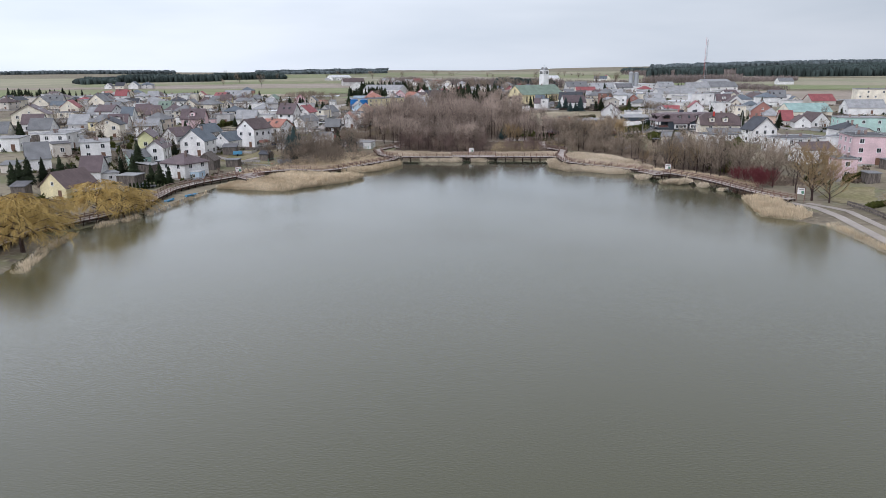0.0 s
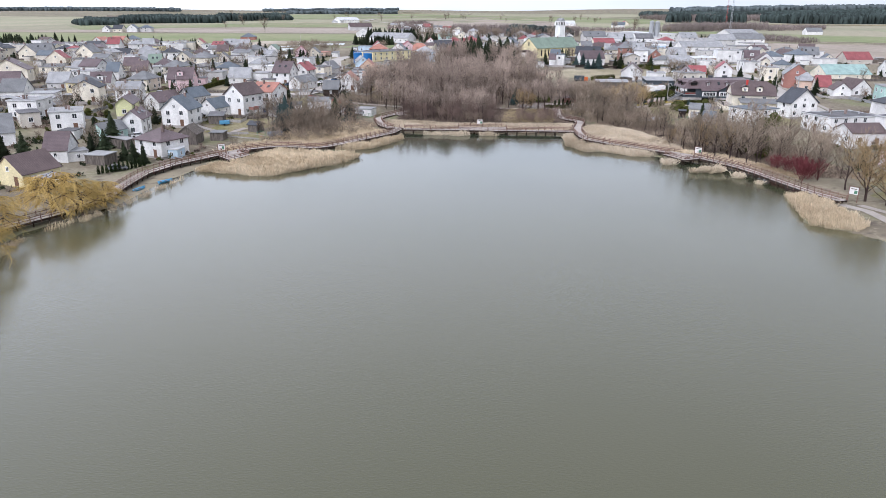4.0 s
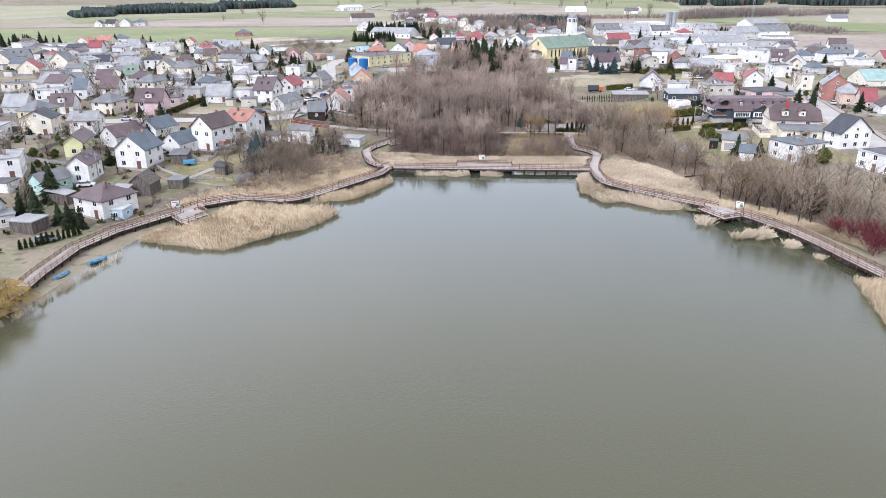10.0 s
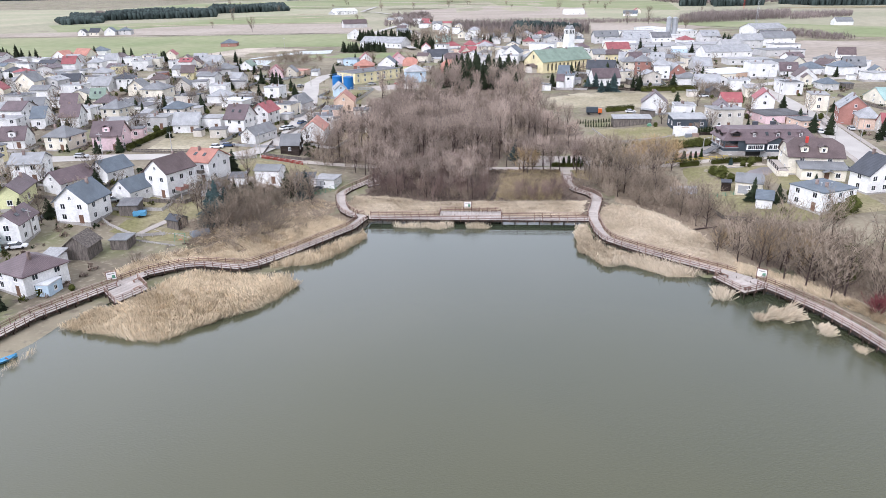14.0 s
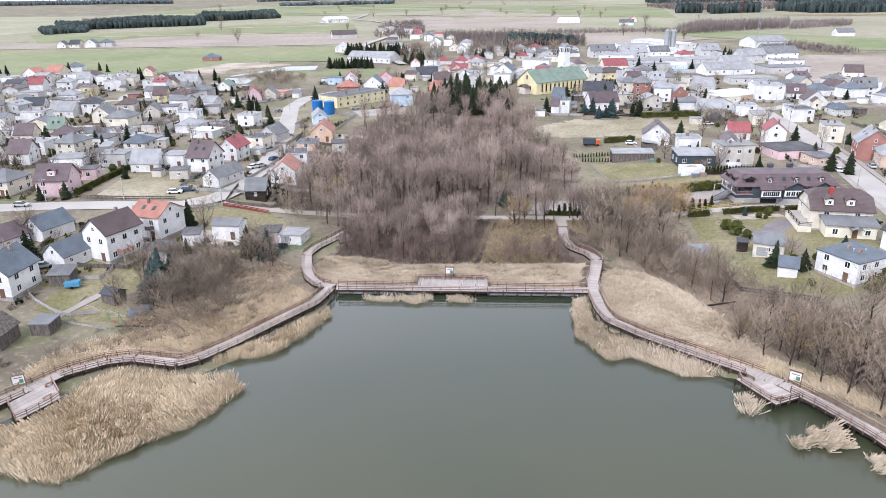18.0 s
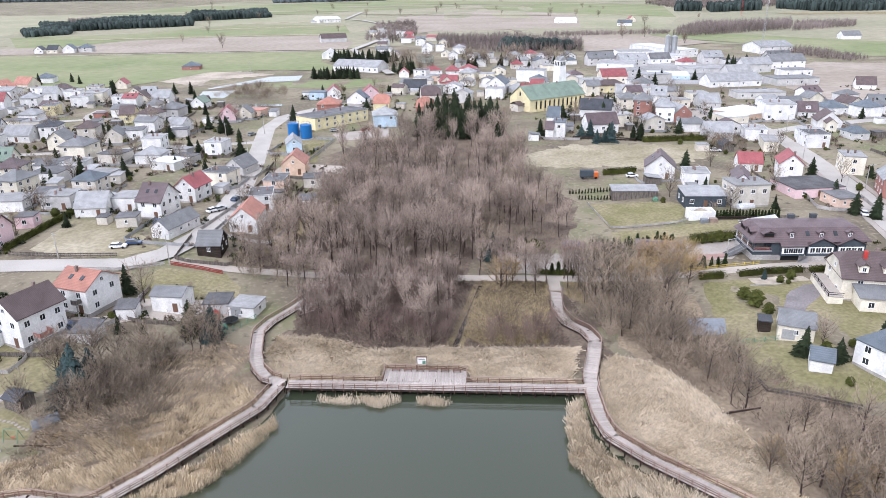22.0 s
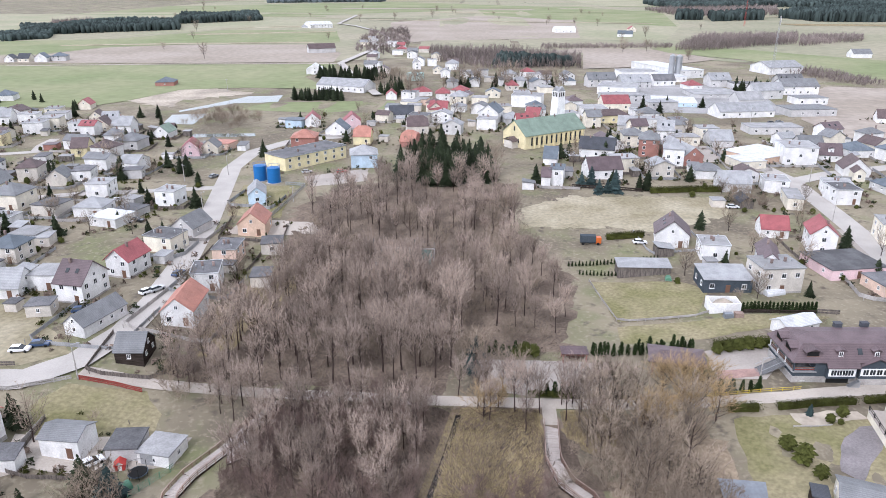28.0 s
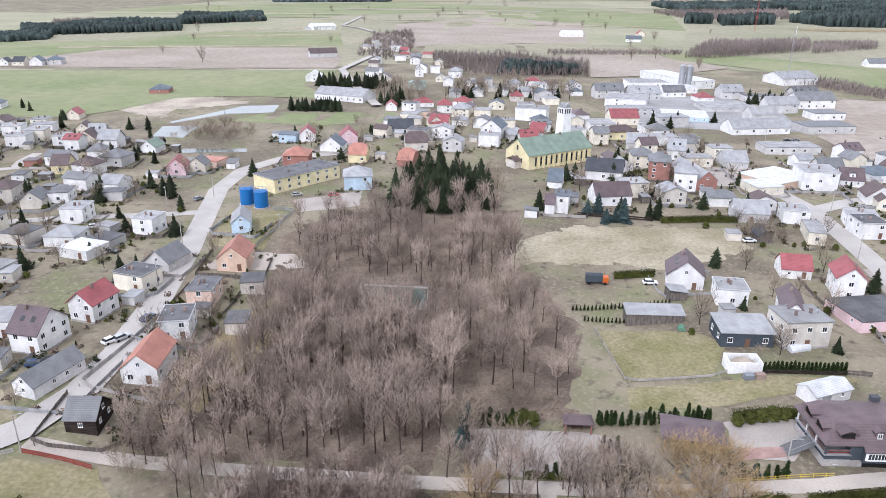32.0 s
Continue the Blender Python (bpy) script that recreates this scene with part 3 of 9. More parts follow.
PLAT = [(50.6, -34.8, 4.0), (-65.4, -42.6, 3.6)]
LABEL = "timber boardwalk with brown plank railings on piles over the shore"
deck("boardwalk", [(-26.5, 1.0), (27.5, 1.6)], 2.8, LABEL, left=None, right=0.6)
deck("boardwalk", [(-28.0, 0.3), (-29.6, -7.0), (-34.0, -14.2), (-40.5, -25.0), (-44.7, -30.8), (-47.5, -32.7), (-56.0, -31.3), (-60.2, -32.6), (-65.5, -36.8), (-71.0, -46.5),
                   (-76.5, -57.0), (-79.0, -67.0), (-78.0, -80.0), (-76.5, -89.0), (-80.0, -101.5), (-84.0, -110.0), (-86.0, -118.0), (-85.0, -132.0), (-80, -150)], 2.4, LABEL, left=0.6, right=1.2, dz=0.006, skip=PLAT)
deck("boardwalk", [(-27.5, 1.2), (-31.0, 2.6), (-33.8, 6.2), (-35.6, 10.8), (-38.0, 20.5), (-36.9, 25.6), (-33.4, 33.0), (-30.6, 41.0), (-27.6, 48.8)], 2.4, LABEL, left=2.2, right=1.2, dz=0.012)
deck("boardwalk", [(28.6, 1.0), (28.8, 5.2), (30.5, 12.6), (31.7, 19.5), (30.2, 23.8), (27.0, 27.4), (25.4, 33.5), (25.9, 44.5)], 2.6, LABEL, left=2.2, right=0.0, dz=0.012)
deck("boardwalk", [(28.4, 1.0), (28.7, -7.4), (29.8, -12.5), (34.5, -17.8), (43.0, -25.2), (49.5, -30.6), (53.8, -34.6), (58.0, -40.8), (62.0, -48.0), (64.5, -55.0), (66.8, -64.0), (69.5, -73.0), (72.5, -79.0)], 2.4, LABEL, left=0.0, right=1.4, dz=0.006, skip=PLAT)
platform("viewing_platform", [(-9.2, 2.7), (6.2, 2.7), (6.0, 6.9), (-9.2, 6.9)], "wide timber viewing platform with benches along its back rail", [[(-9.2, 2.7), (-9.2, 6.9), (6.0, 6.9), (6.2, 2.7)]])
platform("viewing_platform", [(46.9, -33.6), (50.6, -41.0), (54.9, -38.8), (50.6, -32.2)], "timber fishing platform beside the boardwalk", [[(49.0, -31.6), (46.9, -33.6), (50.6, -41.0), (54.9, -38.8)]])
platform("viewing_platform", [(-69.0, -46.5), (-64.6, -51.0), (-61.5, -44.5), (-66.0, -39.6)], "timber fishing platform beside the boardwalk", [[(-69.0, -46.5), (-64.6, -51.0), (-61.5, -44.5), (-66.0, -39.6)]])


# ---- houses ----
def window_mesh(w, h, frame_m):
    """One window as one connected mesh: a raised frame with a bar, sunk panes and a sill. Also the frame and the pane alone."""
    b = 0.09
    xs = [-w / 2 - 0.08, -w / 2, -w / 2 + b, -0.03, 0.03, w / 2 - b, w / 2, w / 2 + 0.08]
    zs = [-0.07, 0, b, h - b, h]

    def depth(i, j):
        if j == 0 and 0 <= i <= 6:
            return -0.16
        if not (1 <= i <= 5 and 1 <= j <= 3):
            return 0.02
        return -0.025 if j == 2 and i in (2, 4) else -0.07

    def build(with_pane):
        v, f, glass, key = [], [], [], {}

        def vert(x, y, z):
            k = (round(x, 4), round(y, 4), round(z, 4))
            if k not in key:
                key[k] = len(v)
                v.append(k)
            return key[k]

        for i in range(7):
            for j in range(4):
                y = depth(i, j)
                if y > 0:
                    continue
                x0, x1, z0, z1 = xs[i], xs[i + 1], zs[j], zs[j + 1]
                pane = y == -0.025
                if not pane or with_pane:
                    f.append((vert(x0, y, z0), vert(x1, y, z0), vert(x1, y, z1), vert(x0, y, z1)))
                    glass.append(pane)
                for di, dj, p, q in ((-1, 0, (x0, z0), (x0, z1)), (1, 0, (x1, z1), (x1, z0)), (0, -1, (x1, z0), (x0, z0)), (0, 1, (x0, z1), (x1, z1))):
                    yn = depth(i + di, j + dj)
                    if yn > y:
                        f.append((vert(p[0], y, p[1]), vert(q[0], y, q[1]), vert(q[0], yn, q[1]), vert(p[0], yn, p[1])))
                        glass.append(False)
        me = bpy.data.meshes.new("window")
        me.from_pydata(v, [], f)
        me.materials.append(frame_m)
        me.materials.append(GLASS)
        for p, g in zip(me.polygons, glass):
            p.material_index = 1 if g else 0
        return me

    pane_me = Geo().box(-w / 2 + b, -0.025, b, w / 2 - b, 0.0, h - b).mesh("pane", GLASS)
    return build(False), pane_me, build(True)


WIN = window_mesh(1.25, 1.35, FRAME)
WIN_S = window_mesh(0.85, 1.0, FRAME)
DOOR = Geo().box(-0.5, -0.06, 0, 0.5, 0.02, 2.1).box(-0.58, -0.04, 0, -0.5, 0.02, 2.18).box(0.5, -0.04, 0, 0.58, 0.02, 2.18).mesh("door", FRAME_B)
GARAGE_DOOR = Geo().box(-1.2, -0.05, 0, 1.2, 0.02, 2.1).mesh("garage_door", R_LIGHT)
CHIMNEY = Geo().box(-0.3, -0.25, -1.2, 0.3, 0.25, 0.9).box(-0.36, -0.31, 0.9, 0.36, 0.31, 1.0).mesh("chimney", CHIM)
SKYLIGHT = Geo().box(-0.45, -0.65, 0, 0.45, 0.65, 0.08).mesh("skylight", GLASS)
VENT = Geo().tube((0, 0, 0), (0, 0, 0.7), 0.16, 0.16, 8).tube((0, 0, 0.7), (0, 0, 0.8), 0.26, 0.2, 8).mesh("roof_vent", METAL)
rng = random.Random(7)
BUILT = []


def words(m):
    return m.name.replace("_", " ")


def add_window(own, x, y, z, turn, small=False, split=True):
    f, p, both = WIN_S if small else WIN
    near = own.location.y < 18
    o = part("window", f if near else both, None, own)
    o.matrix_local = pose(x, y, z, 0, 0, turn)
    if near:
        part("pane", p, None, o)


def house(x, y, rot, w, d, e, kind, ridge, wall, roof, name="house", dormer=False, rise=None, plain=False):
    """A building on the ground: w across its front, d deep, e to the eaves; the ridge runs along the front (x) or into depth (y)."""
    c, s = math.cos(radians(rot)), math.sin(radians(rot))
    BUILT.append((x, y, max(w, d) * 0.62))
    zs = [gz(x + a * w / 2 * c - b * d / 2 * s, y + a * w / 2 * s + b * d / 2 * c) for a in (-1, 1) for b in (-1, 1)]
    base = (min(zs) + max(zs)) / 2
    shape = {"flat": "flat", "gable": "gabled", "hip": "hipped", "half": "half-hipped", "shed": "sloping"}[kind]
    kinds = {"house": "house", "sun_room": "extension", "hotel_wing": "hotel"}
    own = thing(name, pose(x, y, base, 0, 0, rot), "%s %s with a %s %s%s" % (words(wall), name.replace("_", " "), shape, words(roof), "" if "roof" in roof.name else " roof"),
                kinds.get(name, name.replace("_", " ")))
    big = e > 4.2
    L, D = (w, d) if ridge == "x" else (d, w)

    def at(u, v, z):
        return (u, v, z) if ridge == "x" else (-v, u, z)

    if rise is None:
        rise = {"flat": 0.0, "gable": min(0.42 * D, 4.2), "hip": min(0.27 * D, 3.0), "half": min(0.42 * D, 4.4), "shed": 0.9}[kind]
    low = base - min(zs) + 0.5
    g = Geo()
    hl, hd = L / 2, D / 2
    if kind in ("gable", "half"):
        g.poly([at(-hl, -hd, -low), at(hl, -hd, -low), at(hl, -hd, e), at(-hl, -hd, e)])
        g.poly([at(hl, hd, -low), at(-hl, hd, -low), at(-hl, hd, e), at(hl, hd, e)])
        top = rise if kind == "gable" else rise * 0.62
        tw = 0 if kind == "gable" else hd * 0.38
        for sgn in (-1, 1):
            pts = [at(sgn * hl, sgn * -hd, -low), at(sgn * hl, sgn * hd, -low), at(sgn * hl, sgn * hd, e)]
            pts += [at(sgn * hl, sgn * tw, e + top), at(sgn * hl, -sgn * tw, e + top)] if tw else [at(sgn * hl, 0, e + top)]
            g.poly(pts + [at(sgn * hl, sgn * -hd, e)])
    elif kind == "shed":
        g.box(-w / 2, -d / 2, -low, w / 2, d / 2, e)
    else:
        a, b = at(-hl, -hd, 0), at(hl, hd, 0)
        g.box(min(a[0], b[0]), min(a[1], b[1]), -low, max(a[0], b[0]), max(a[1], b[1]), e)
    part("wall", g, wall, own)
    if big and not plain and y < 110:
        part("plinth", Geo().box(-w / 2 - 0.03, -d / 2 - 0.03, -low, w / 2 + 0.03, d / 2 + 0.03, 0.45), CONCRETE, own)
    # roof
    g = Geo()
    o, th = (0.5, 0.2) if big else (0.3, 0.14)
    if kind == "gable":
        k = rise / hd
        for sgn in (-1, 1):
            lo, hi = (hd + o, e - o * k), (0, e + rise)
            q = [at(-hl - o, sgn * lo[0], lo[1]), at(hl + o, sgn * lo[0], lo[1]), at(hl + o, 0, hi[1]), at(-hl - o, 0, hi[1])]
            up = [(a, b, z + th) for a, b, z in q]
            n = len(g.v)
            g.v += q + up
            fs = ((4, 5, 6, 7), (3, 2, 1, 0), (0, 1, 5, 4), (1, 2, 6, 5), (3, 0, 4, 7), (2, 3, 7, 6))
            g.f += [tuple(n + i for i in (f if sgn < 0 else f[::-1])) for f in fs]
    elif kind in ("hip", "half"):
        r = max(hl - hd, 0.4) if kind == "hip" else max(hl - hd * 0.38, 0.4)
        zl = e - (0.1 if kind == "hip" else o * rise / hd)
        zi = zl if kind == "hip" else e + rise * 0.62
        xo = hl + o
        ring = [at(-xo, -hd - o, zl), at(xo, -hd - o, zl), at(xo, hd + o, zl), at(-xo, hd + o, zl)]
        if kind == "hip":
            n = len(g.v)
            g.v += ring + [(a, b, z + th) for a, b, z in ring] + [at(-r, 0, e + rise + th), at(r, 0, e + rise + th)]
            g.f += [tuple(n + i for i in f) for f in ((3, 2, 1, 0), (0, 1, 5, 4), (1, 2, 6, 5), (2, 3, 7, 6), (3, 0, 4, 7), (4, 5, 9, 8), (5, 6, 9), (6, 7, 8, 9), (7, 4, 8))]
        else:
            tw = hd * 0.38 + 0.15
            n = len(g.v)
            mid = [at(-xo, -tw, zi), at(xo, -tw, zi), at(xo, tw, zi), at(-xo, tw, zi)]
            g.v += [(a, b, z + th) for a, b, z in ring] + [(a, b, z + th) for a, b, z in mid] + [at(-r, 0, e + rise + th), at(r, 0, e + rise + th)] + ring
            g.f += [tuple(n + i for i in f) for f in ((0, 1, 5, 9, 8, 4), (2, 3, 7, 8, 9, 6), (5, 6, 9), (7, 4, 8), (0, 10, 11, 1), (1, 11, 12, 2), (2, 12, 13, 3), (3, 13, 10, 0))]
    elif kind == "shed":
        q = [(-w / 2 - o, -d / 2 - o, e - 0.05), (w / 2 + o, -d / 2 - o, e - 0.05), (w / 2 + o, d / 2 + o, e + 0.75), (-w / 2 - o, d / 2 + o, e + 0.75)]
        n = len(g.v)
        g.v += q + [(a, b, z + th) for a, b, z in q]
        g.f += [tuple(n + i for i in f) for f in ((3, 2, 1, 0), (4, 5, 6, 7), (0, 1, 5, 4), (1, 2, 6, 5), (2, 3, 7, 6), (3, 0, 4, 7))]
    else:
        t = 0.22
        g.box(-w / 2 - t, -d / 2 - t, e, w / 2 + t, d / 2 + t, e + 0.22)
    roof_ob = part("roof", g, roof, own)
    if roof in (FELT, FELT_L, R_WHITE) and kind == "flat" and big:
        g = Geo()
        for x0, y0, x1, y1 in ((-w / 2 - 0.24, -d / 2 - 0.24, w / 2 + 0.24, -d / 2 - 0.12), (-w / 2 - 0.24, d / 2 + 0.12, w / 2 + 0.24, d / 2 + 0.24),
                               (-w / 2 - 0.24, -d / 2 - 0.12, -w / 2 - 0.12, d / 2 + 0.12), (w / 2 + 0.12, -d / 2 - 0.12, w / 2 + 0.24, d / 2 + 0.12)):
            g.box(x0, y0, e + 0.05, x1, y1, e + 0.34)
        part("roof_edge", g, METAL if wall is not WHITE else R_WHITE, own)
    # openings
    if not plain and name not in ("barn", "shed", "garden_shed"):
        floors = 1 if e < 4.4 else (2 if e < 7.4 else 3)
        sides = [(w, 0, 0, -d / 2, 0), (d, 90, w / 2, 0, 1), (d, 270, -w / 2, 0, 1)]
        if y > 215:
            sides = sides[:1]
        elif y > 90 or name == "industrial_hall":
            sides = [sides[0], sides[2] if x > 8 else sides[1]]
        elif y < 10:
            sides.append((w, 180, 0, d / 2, 0))
        step = (3.0 if y < 120 else 3.6) if w < 14 else 4.4
        for length, turn, cx, cy, along in sides:
            n = max(1, int((length - 0.8) / step))
            for f in range(floors):
                z = 1.0 + f * (e - 0.3) / floors + (0.25 if floors == 1 else 0)
                if z + 1.3 > e:
                    z = max(0.7, e - 1.6)
                for i in range(n):
                    u = (i - (n - 1) / 2) * length / n
                    if turn == 0 and f == 0 and i == n // 2 and name == "house" and n > 1 and y < 200:
                        ob = part("door", DOOR, None, own)
                        ob.matrix_local = pose(u, cy, 0.15, 0, 0, 0)
                        continue
                    if name != "school" and rng.random() < (0.14 if y < 150 else 0.46):
                        continue
                    px, py = (cx, u) if along else (u, cy)
                    add_window(own, px, py, z, turn, small=e < 3.4)
            gable_side = (ridge == "y") != bool(along)
            if kind in ("gable", "half") and gable_side and rise > 2.2:
                add_window(own, cx, cy, e + 0.35, turn, small=True)
        if name == "garage":
            ob = part("garage_door", GARAGE_DOOR, None, own)
            ob.matrix_local = pose(-w * 0.2, -d / 2 - 0.02, 0.05)
    # chimneys, skylights, vents
    if name in ("house", "hotel", "school", "church") and big:
        for k in range(1 if kind != "flat" else 2):
            u, v = rng.uniform(-0.3, 0.3) * L, rng.uniform(-0.12, 0.12) * D
            z = e + (rise * (1 - abs(v) / hd) if kind != "flat" else 0) + 0.35
            ob = part("chimney", CHIMNEY, None, own)
            ob.location = at(u, v, z)
    if kind == "flat" and big and y < 190:
        for k in range(2):
            ob = part("roof_vent", VENT, None, own)
            ob.location = (rng.uniform(-0.4, 0.4) * w, rng.uniform(-0.4, 0.4) * d, e + 0.2)
    if kind == "gable" and big and rng.random() < 0.4 and not plain:
        k = rise / hd
        for u in (-0.18, 0.18):
            ob = part("skylight", SKYLIGHT, None, own)
            tilt = math.degrees(math.atan(k))
            v = -hd * 0.5
            if ridge == "x":
                ob.matrix_local = pose(u * L, v, e + rise * 0.5 + th + 0.02, tilt, 0, 0)
            else:
                sg = 1 if x < 8 else -1
                ob.matrix_local = pose(sg * hd * 0.5, u * L, e + rise * 0.5 + th + 0.02, 0, sg * tilt, 0)
    if dormer:
        k = rise / hd
        for i in range(max(1, int(L / 6))):
            u = (i - (max(1, int(L / 6)) - 1) / 2) * 4.5
            dw, dz = 1.1, e + rise * 0.30
            g = Geo().box(u - dw, -hd * 0.78, dz - 0.2, u + dw, -hd * 0.2, dz + 1.35)
            part("dormer", g, wall if wall is not ANTHRA else roof, own)
            g = Geo()
            for sg in (-1, 1):
                q = [(u + sg * (dw + 0.25), -hd * 0.78 - 0.3, dz + 1.25), (u, -hd * 0.78 - 0.3, dz + 2.0), (u, -hd * 0.05, dz + 2.0), (u + sg * (dw + 0.25), -hd * 0.05, dz + 1.25)]
                n = len(g.v)
                g.v += q + [(a, b, z + 0.12) for a, b, z in q]
                g.f += [tuple(n + j for j in f) for f in ((0, 1, 2, 3), (7, 6, 5, 4), (0, 4, 5, 1), (1, 5, 6, 2), (2, 6, 7, 3), (3, 7, 4, 0))]
            part("dormer_roof", g, roof, own)
            add_window(own, u, -hd * 0.78, dz, 0, small=True)
    return own


def gable_roof(u, v0, v1, half, z0, z1, axis="y", th=0.14):
    """A small two-sided roof, its ridge along v (axis y) or along u (axis x)."""
    g = Geo()
    for sg in (-1, 1):
        q = [(u + sg * half, v0, z0), (u, v0, z1), (u, v1, z1), (u + sg * half, v1, z0)]
        if axis == "x":
            q = [(b, a, z) for a, b, z in q]
        n = len(g.v)
        g.v += q + [(a, b, z + th) for a, b, z in q]
        g.f += [tuple(n + j for j in f) for f in ((0, 1, 2, 3), (7, 6, 5, 4), (0, 4, 5, 1), (1, 5, 6, 2), (2, 6, 7, 3), (3, 7, 4, 0))]
    return g


def hotel():
    """The dark timber hotel: a plum mansard roof, gabled bays and open balconies at one end."""
    L, D, e, top = 27.5, 11.0, 5.0, 8.0
    x, y, rot = 75.2, 57.5, 3
    own = thing("hotel", pose(x, y, 4.15, 0, 0, rot), "anthracite timber hotel with a plum mansard roof and open balconies", "hotel")
    for a in (0, 9, 18, 27):
        BUILT.append((x + a, y + 5, 7.5))
    # the end bay is open at the upper floor
    part("wall", Geo().box(4.6, 0, -1.2, L, D, e), ANTHRA, own)
    part("end_wall", Geo().box(0.1, 0.1, 1.5, 4.6, D - 0.1, 2.5), ANTHRA, own)
    part("plinth", Geo().box(-0.05, -0.05, -1.4, L + 0.05, D + 0.05, 1.5), CONCRETE, own)
    part("balcony_floor", Geo().box(-0.3, -0.3, 2.5, 4.6, D + 0.2, 2.7), R_LIGHT, own)
    for u, v in ((0.1, 0.1), (0.1, 3.7), (0.1, 7.3), (0.1, 10.8), (4.4, 0.1)):
        part("balcony_post", Geo().box(u - 0.14, v - 0.14, 2.7, u + 0.14, v + 0.14, e), ANTHRA if v < 1 else FRAME, own)
    for k in range(2):
        z = 3.0 + 0.42 * k
        part("balcony_rail", Geo().beam((0.1, 0.1, z), (4.4, 0.1, z), 0.06, 0.24), RAIL if k else REDF_H, own)
        part("balcony_rail", Geo().beam((0.1, 0.1, z), (0.1, 10.8, z), 0.06, 0.24), RAIL, own)
    # mansard
    o, i = 0.7, 1.9
    lo = [(-o, -o, e - 0.1), (L + o, -o, e - 0.1), (L + o, D + o, e - 0.1), (-o, D + o, e - 0.1)]
    up = [(i, i, top), (L - i, i, top), (L - i, D - i, top), (i, D - i, top)]
    g = Geo()
    g.v += lo + [(a, b, z + 0.2) for a, b, z in lo] + up + [(i + 3, D / 2 + 1, top + 0.35), (L - i - 3, D / 2 + 1, top + 0.35)]
    g.f += [(3, 2, 1, 0), (0, 1, 5, 4), (1, 2, 6, 5), (2, 3, 7, 6), (3, 0, 4, 7), (4, 5, 9, 8), (5, 6, 10, 9), (6, 7, 11, 10), (7, 4, 8, 11), (8, 9, 13, 12), (9, 10, 13), (10, 11, 12, 13), (11, 8, 12)]
    part("roof", g, R_PURPLE, own)
    # balcony dormers of the open end
    def loggia(u, v, axis):
        half = 1.3
        if axis == "y":
            box = Geo().box(u - half, v, 5.5, u + half, v + 2.6, 7.2)
            shade_panel = Geo().box(u - half + 0.15, v - 0.03, 5.75, u + half - 0.15, v + 0.02, 7.0)
            roof = gable_roof(u, v - 0.6, v + 3.2, half + 0.5, 7.0, 7.75)
            rail = Geo().beam((u - half, v - 0.25, 6.1), (u + half, v - 0.25, 6.1), 0.05, 0.1)
        else:
            box = Geo().box(u, v - half, 5.5, u + 2.6, v + half, 7.2)
            shade_panel = Geo().box(u - 0.03, v - half + 0.15, 5.75, u + 0.02, v + half - 0.15, 7.0)
            roof = gable_roof(v, u - 0.6, u + 3.2, half + 0.5, 7.0, 7.75, "x")
            rail = Geo().beam((u - 0.25, v - half, 6.1), (u - 0.25, v + half, 6.1), 0.05, 0.1)
        d = part("balcony_dormer", box, R_PURPLE, own)
        # black slab on the solid dormer, for the shade inside the balcony
        part("opening", shade_panel, BLACK, d)
        part("dormer_roof", roof, R_PURPLE, d)
        part("rail", rail, RAIL, d)
    loggia(3.4, 0.1, "y")
    loggia(0.0, 3.4, "x")
    loggia(0.0, 7.6, "x")
    # dormer windows on the long slope
    for u in (9.0, 16.2, 23.2):
        d = part("dormer", Geo().box(u - 0.75, 0.25, 5.9, u + 0.75, 2.4, 7.2), R_PURPLE, own)
        part("dormer_roof", gable_roof(u, -0.05, 2.6, 1.05, 7.1, 7.55), R_PURPLE, d)
        add_window(own, u, 0.22, 6.0, 0, small=True)
    for u in (13.0, 19.8):
        o_ = part("skylight", SKYLIGHT, None, own)
        o_.matrix_local = pose(u, 0.75, 6.75, 50, 0, 0)
    # bay with a lean-to roof, and two gabled bays
    part("bay", Geo().box(6.4, -1.0, 1.6, 12.2, 0.0, 4.2), ANTHRA, own)
    g = Geo()
    q = [(6.0, -1.6, 4.1), (12.6, -1.6, 4.1), (12.6, 0.2, 5.7), (6.0, 0.2, 5.7)]
    g.v += q + [(a, b, z + 0.16) for a, b, z in q]
    g.f += [(3, 2, 1, 0), (4, 5, 6, 7), (0, 1, 5, 4), (1, 2, 6, 5), (2, 3, 7, 6), (3, 0, 4, 7)]
    part("bay_roof", g, R_PURPLE, own)
    for u0, u1 in ((6.4, 12.2), (12.9, 19.4), (20.2, 26.8)):
        if u0 > 7:
            b = part("bay", Geo().box(u0, -0.8, -1.0, u1, 0.0, 4.3).poly([(u0, -0.8, 4.3), (u1, -0.8, 4.3), ((u0 + u1) / 2, -0.8, 5.8)]), ANTHRA, own)
            part("bay_roof", gable_roof((u0 + u1) / 2, -1.3, 2.0, (u1 - u0) / 2 + 0.5, 4.2, 6.0), R_PURPLE, b)
            part("bay_plinth", Geo().box(u0 - 0.04, -0.85, -1.2, u1 + 0.04, 0, 1.4), CONCRETE, b)
        v = -1.05 if u0 < 7 else -0.85
        part("white_panel", Geo().box(u0 + 0.2, v, 2.1, u1 - 0.2, v + 0.1, 3.75), FRAME, own)
        for k in range(4):
            add_window(own, u0 + 1.2 + k * (u1 - u0 - 2.4) / 3, v - 0.01, 2.25, 0)
    # flat black panel: the shade of the recessed entrance put into its colour
    part("basement_entrance_shade", Geo().box(6.9, -0.12, -0.2, 11.4, -0.06, 1.5), BLACK, own)
    for k in range(8):
        part("entrance_step", Geo().box(10.6 + k * 0.28, -1.9, -0.3, 10.88 + k * 0.28, -0.9, 0.15 + k * 0.18), METAL, own)
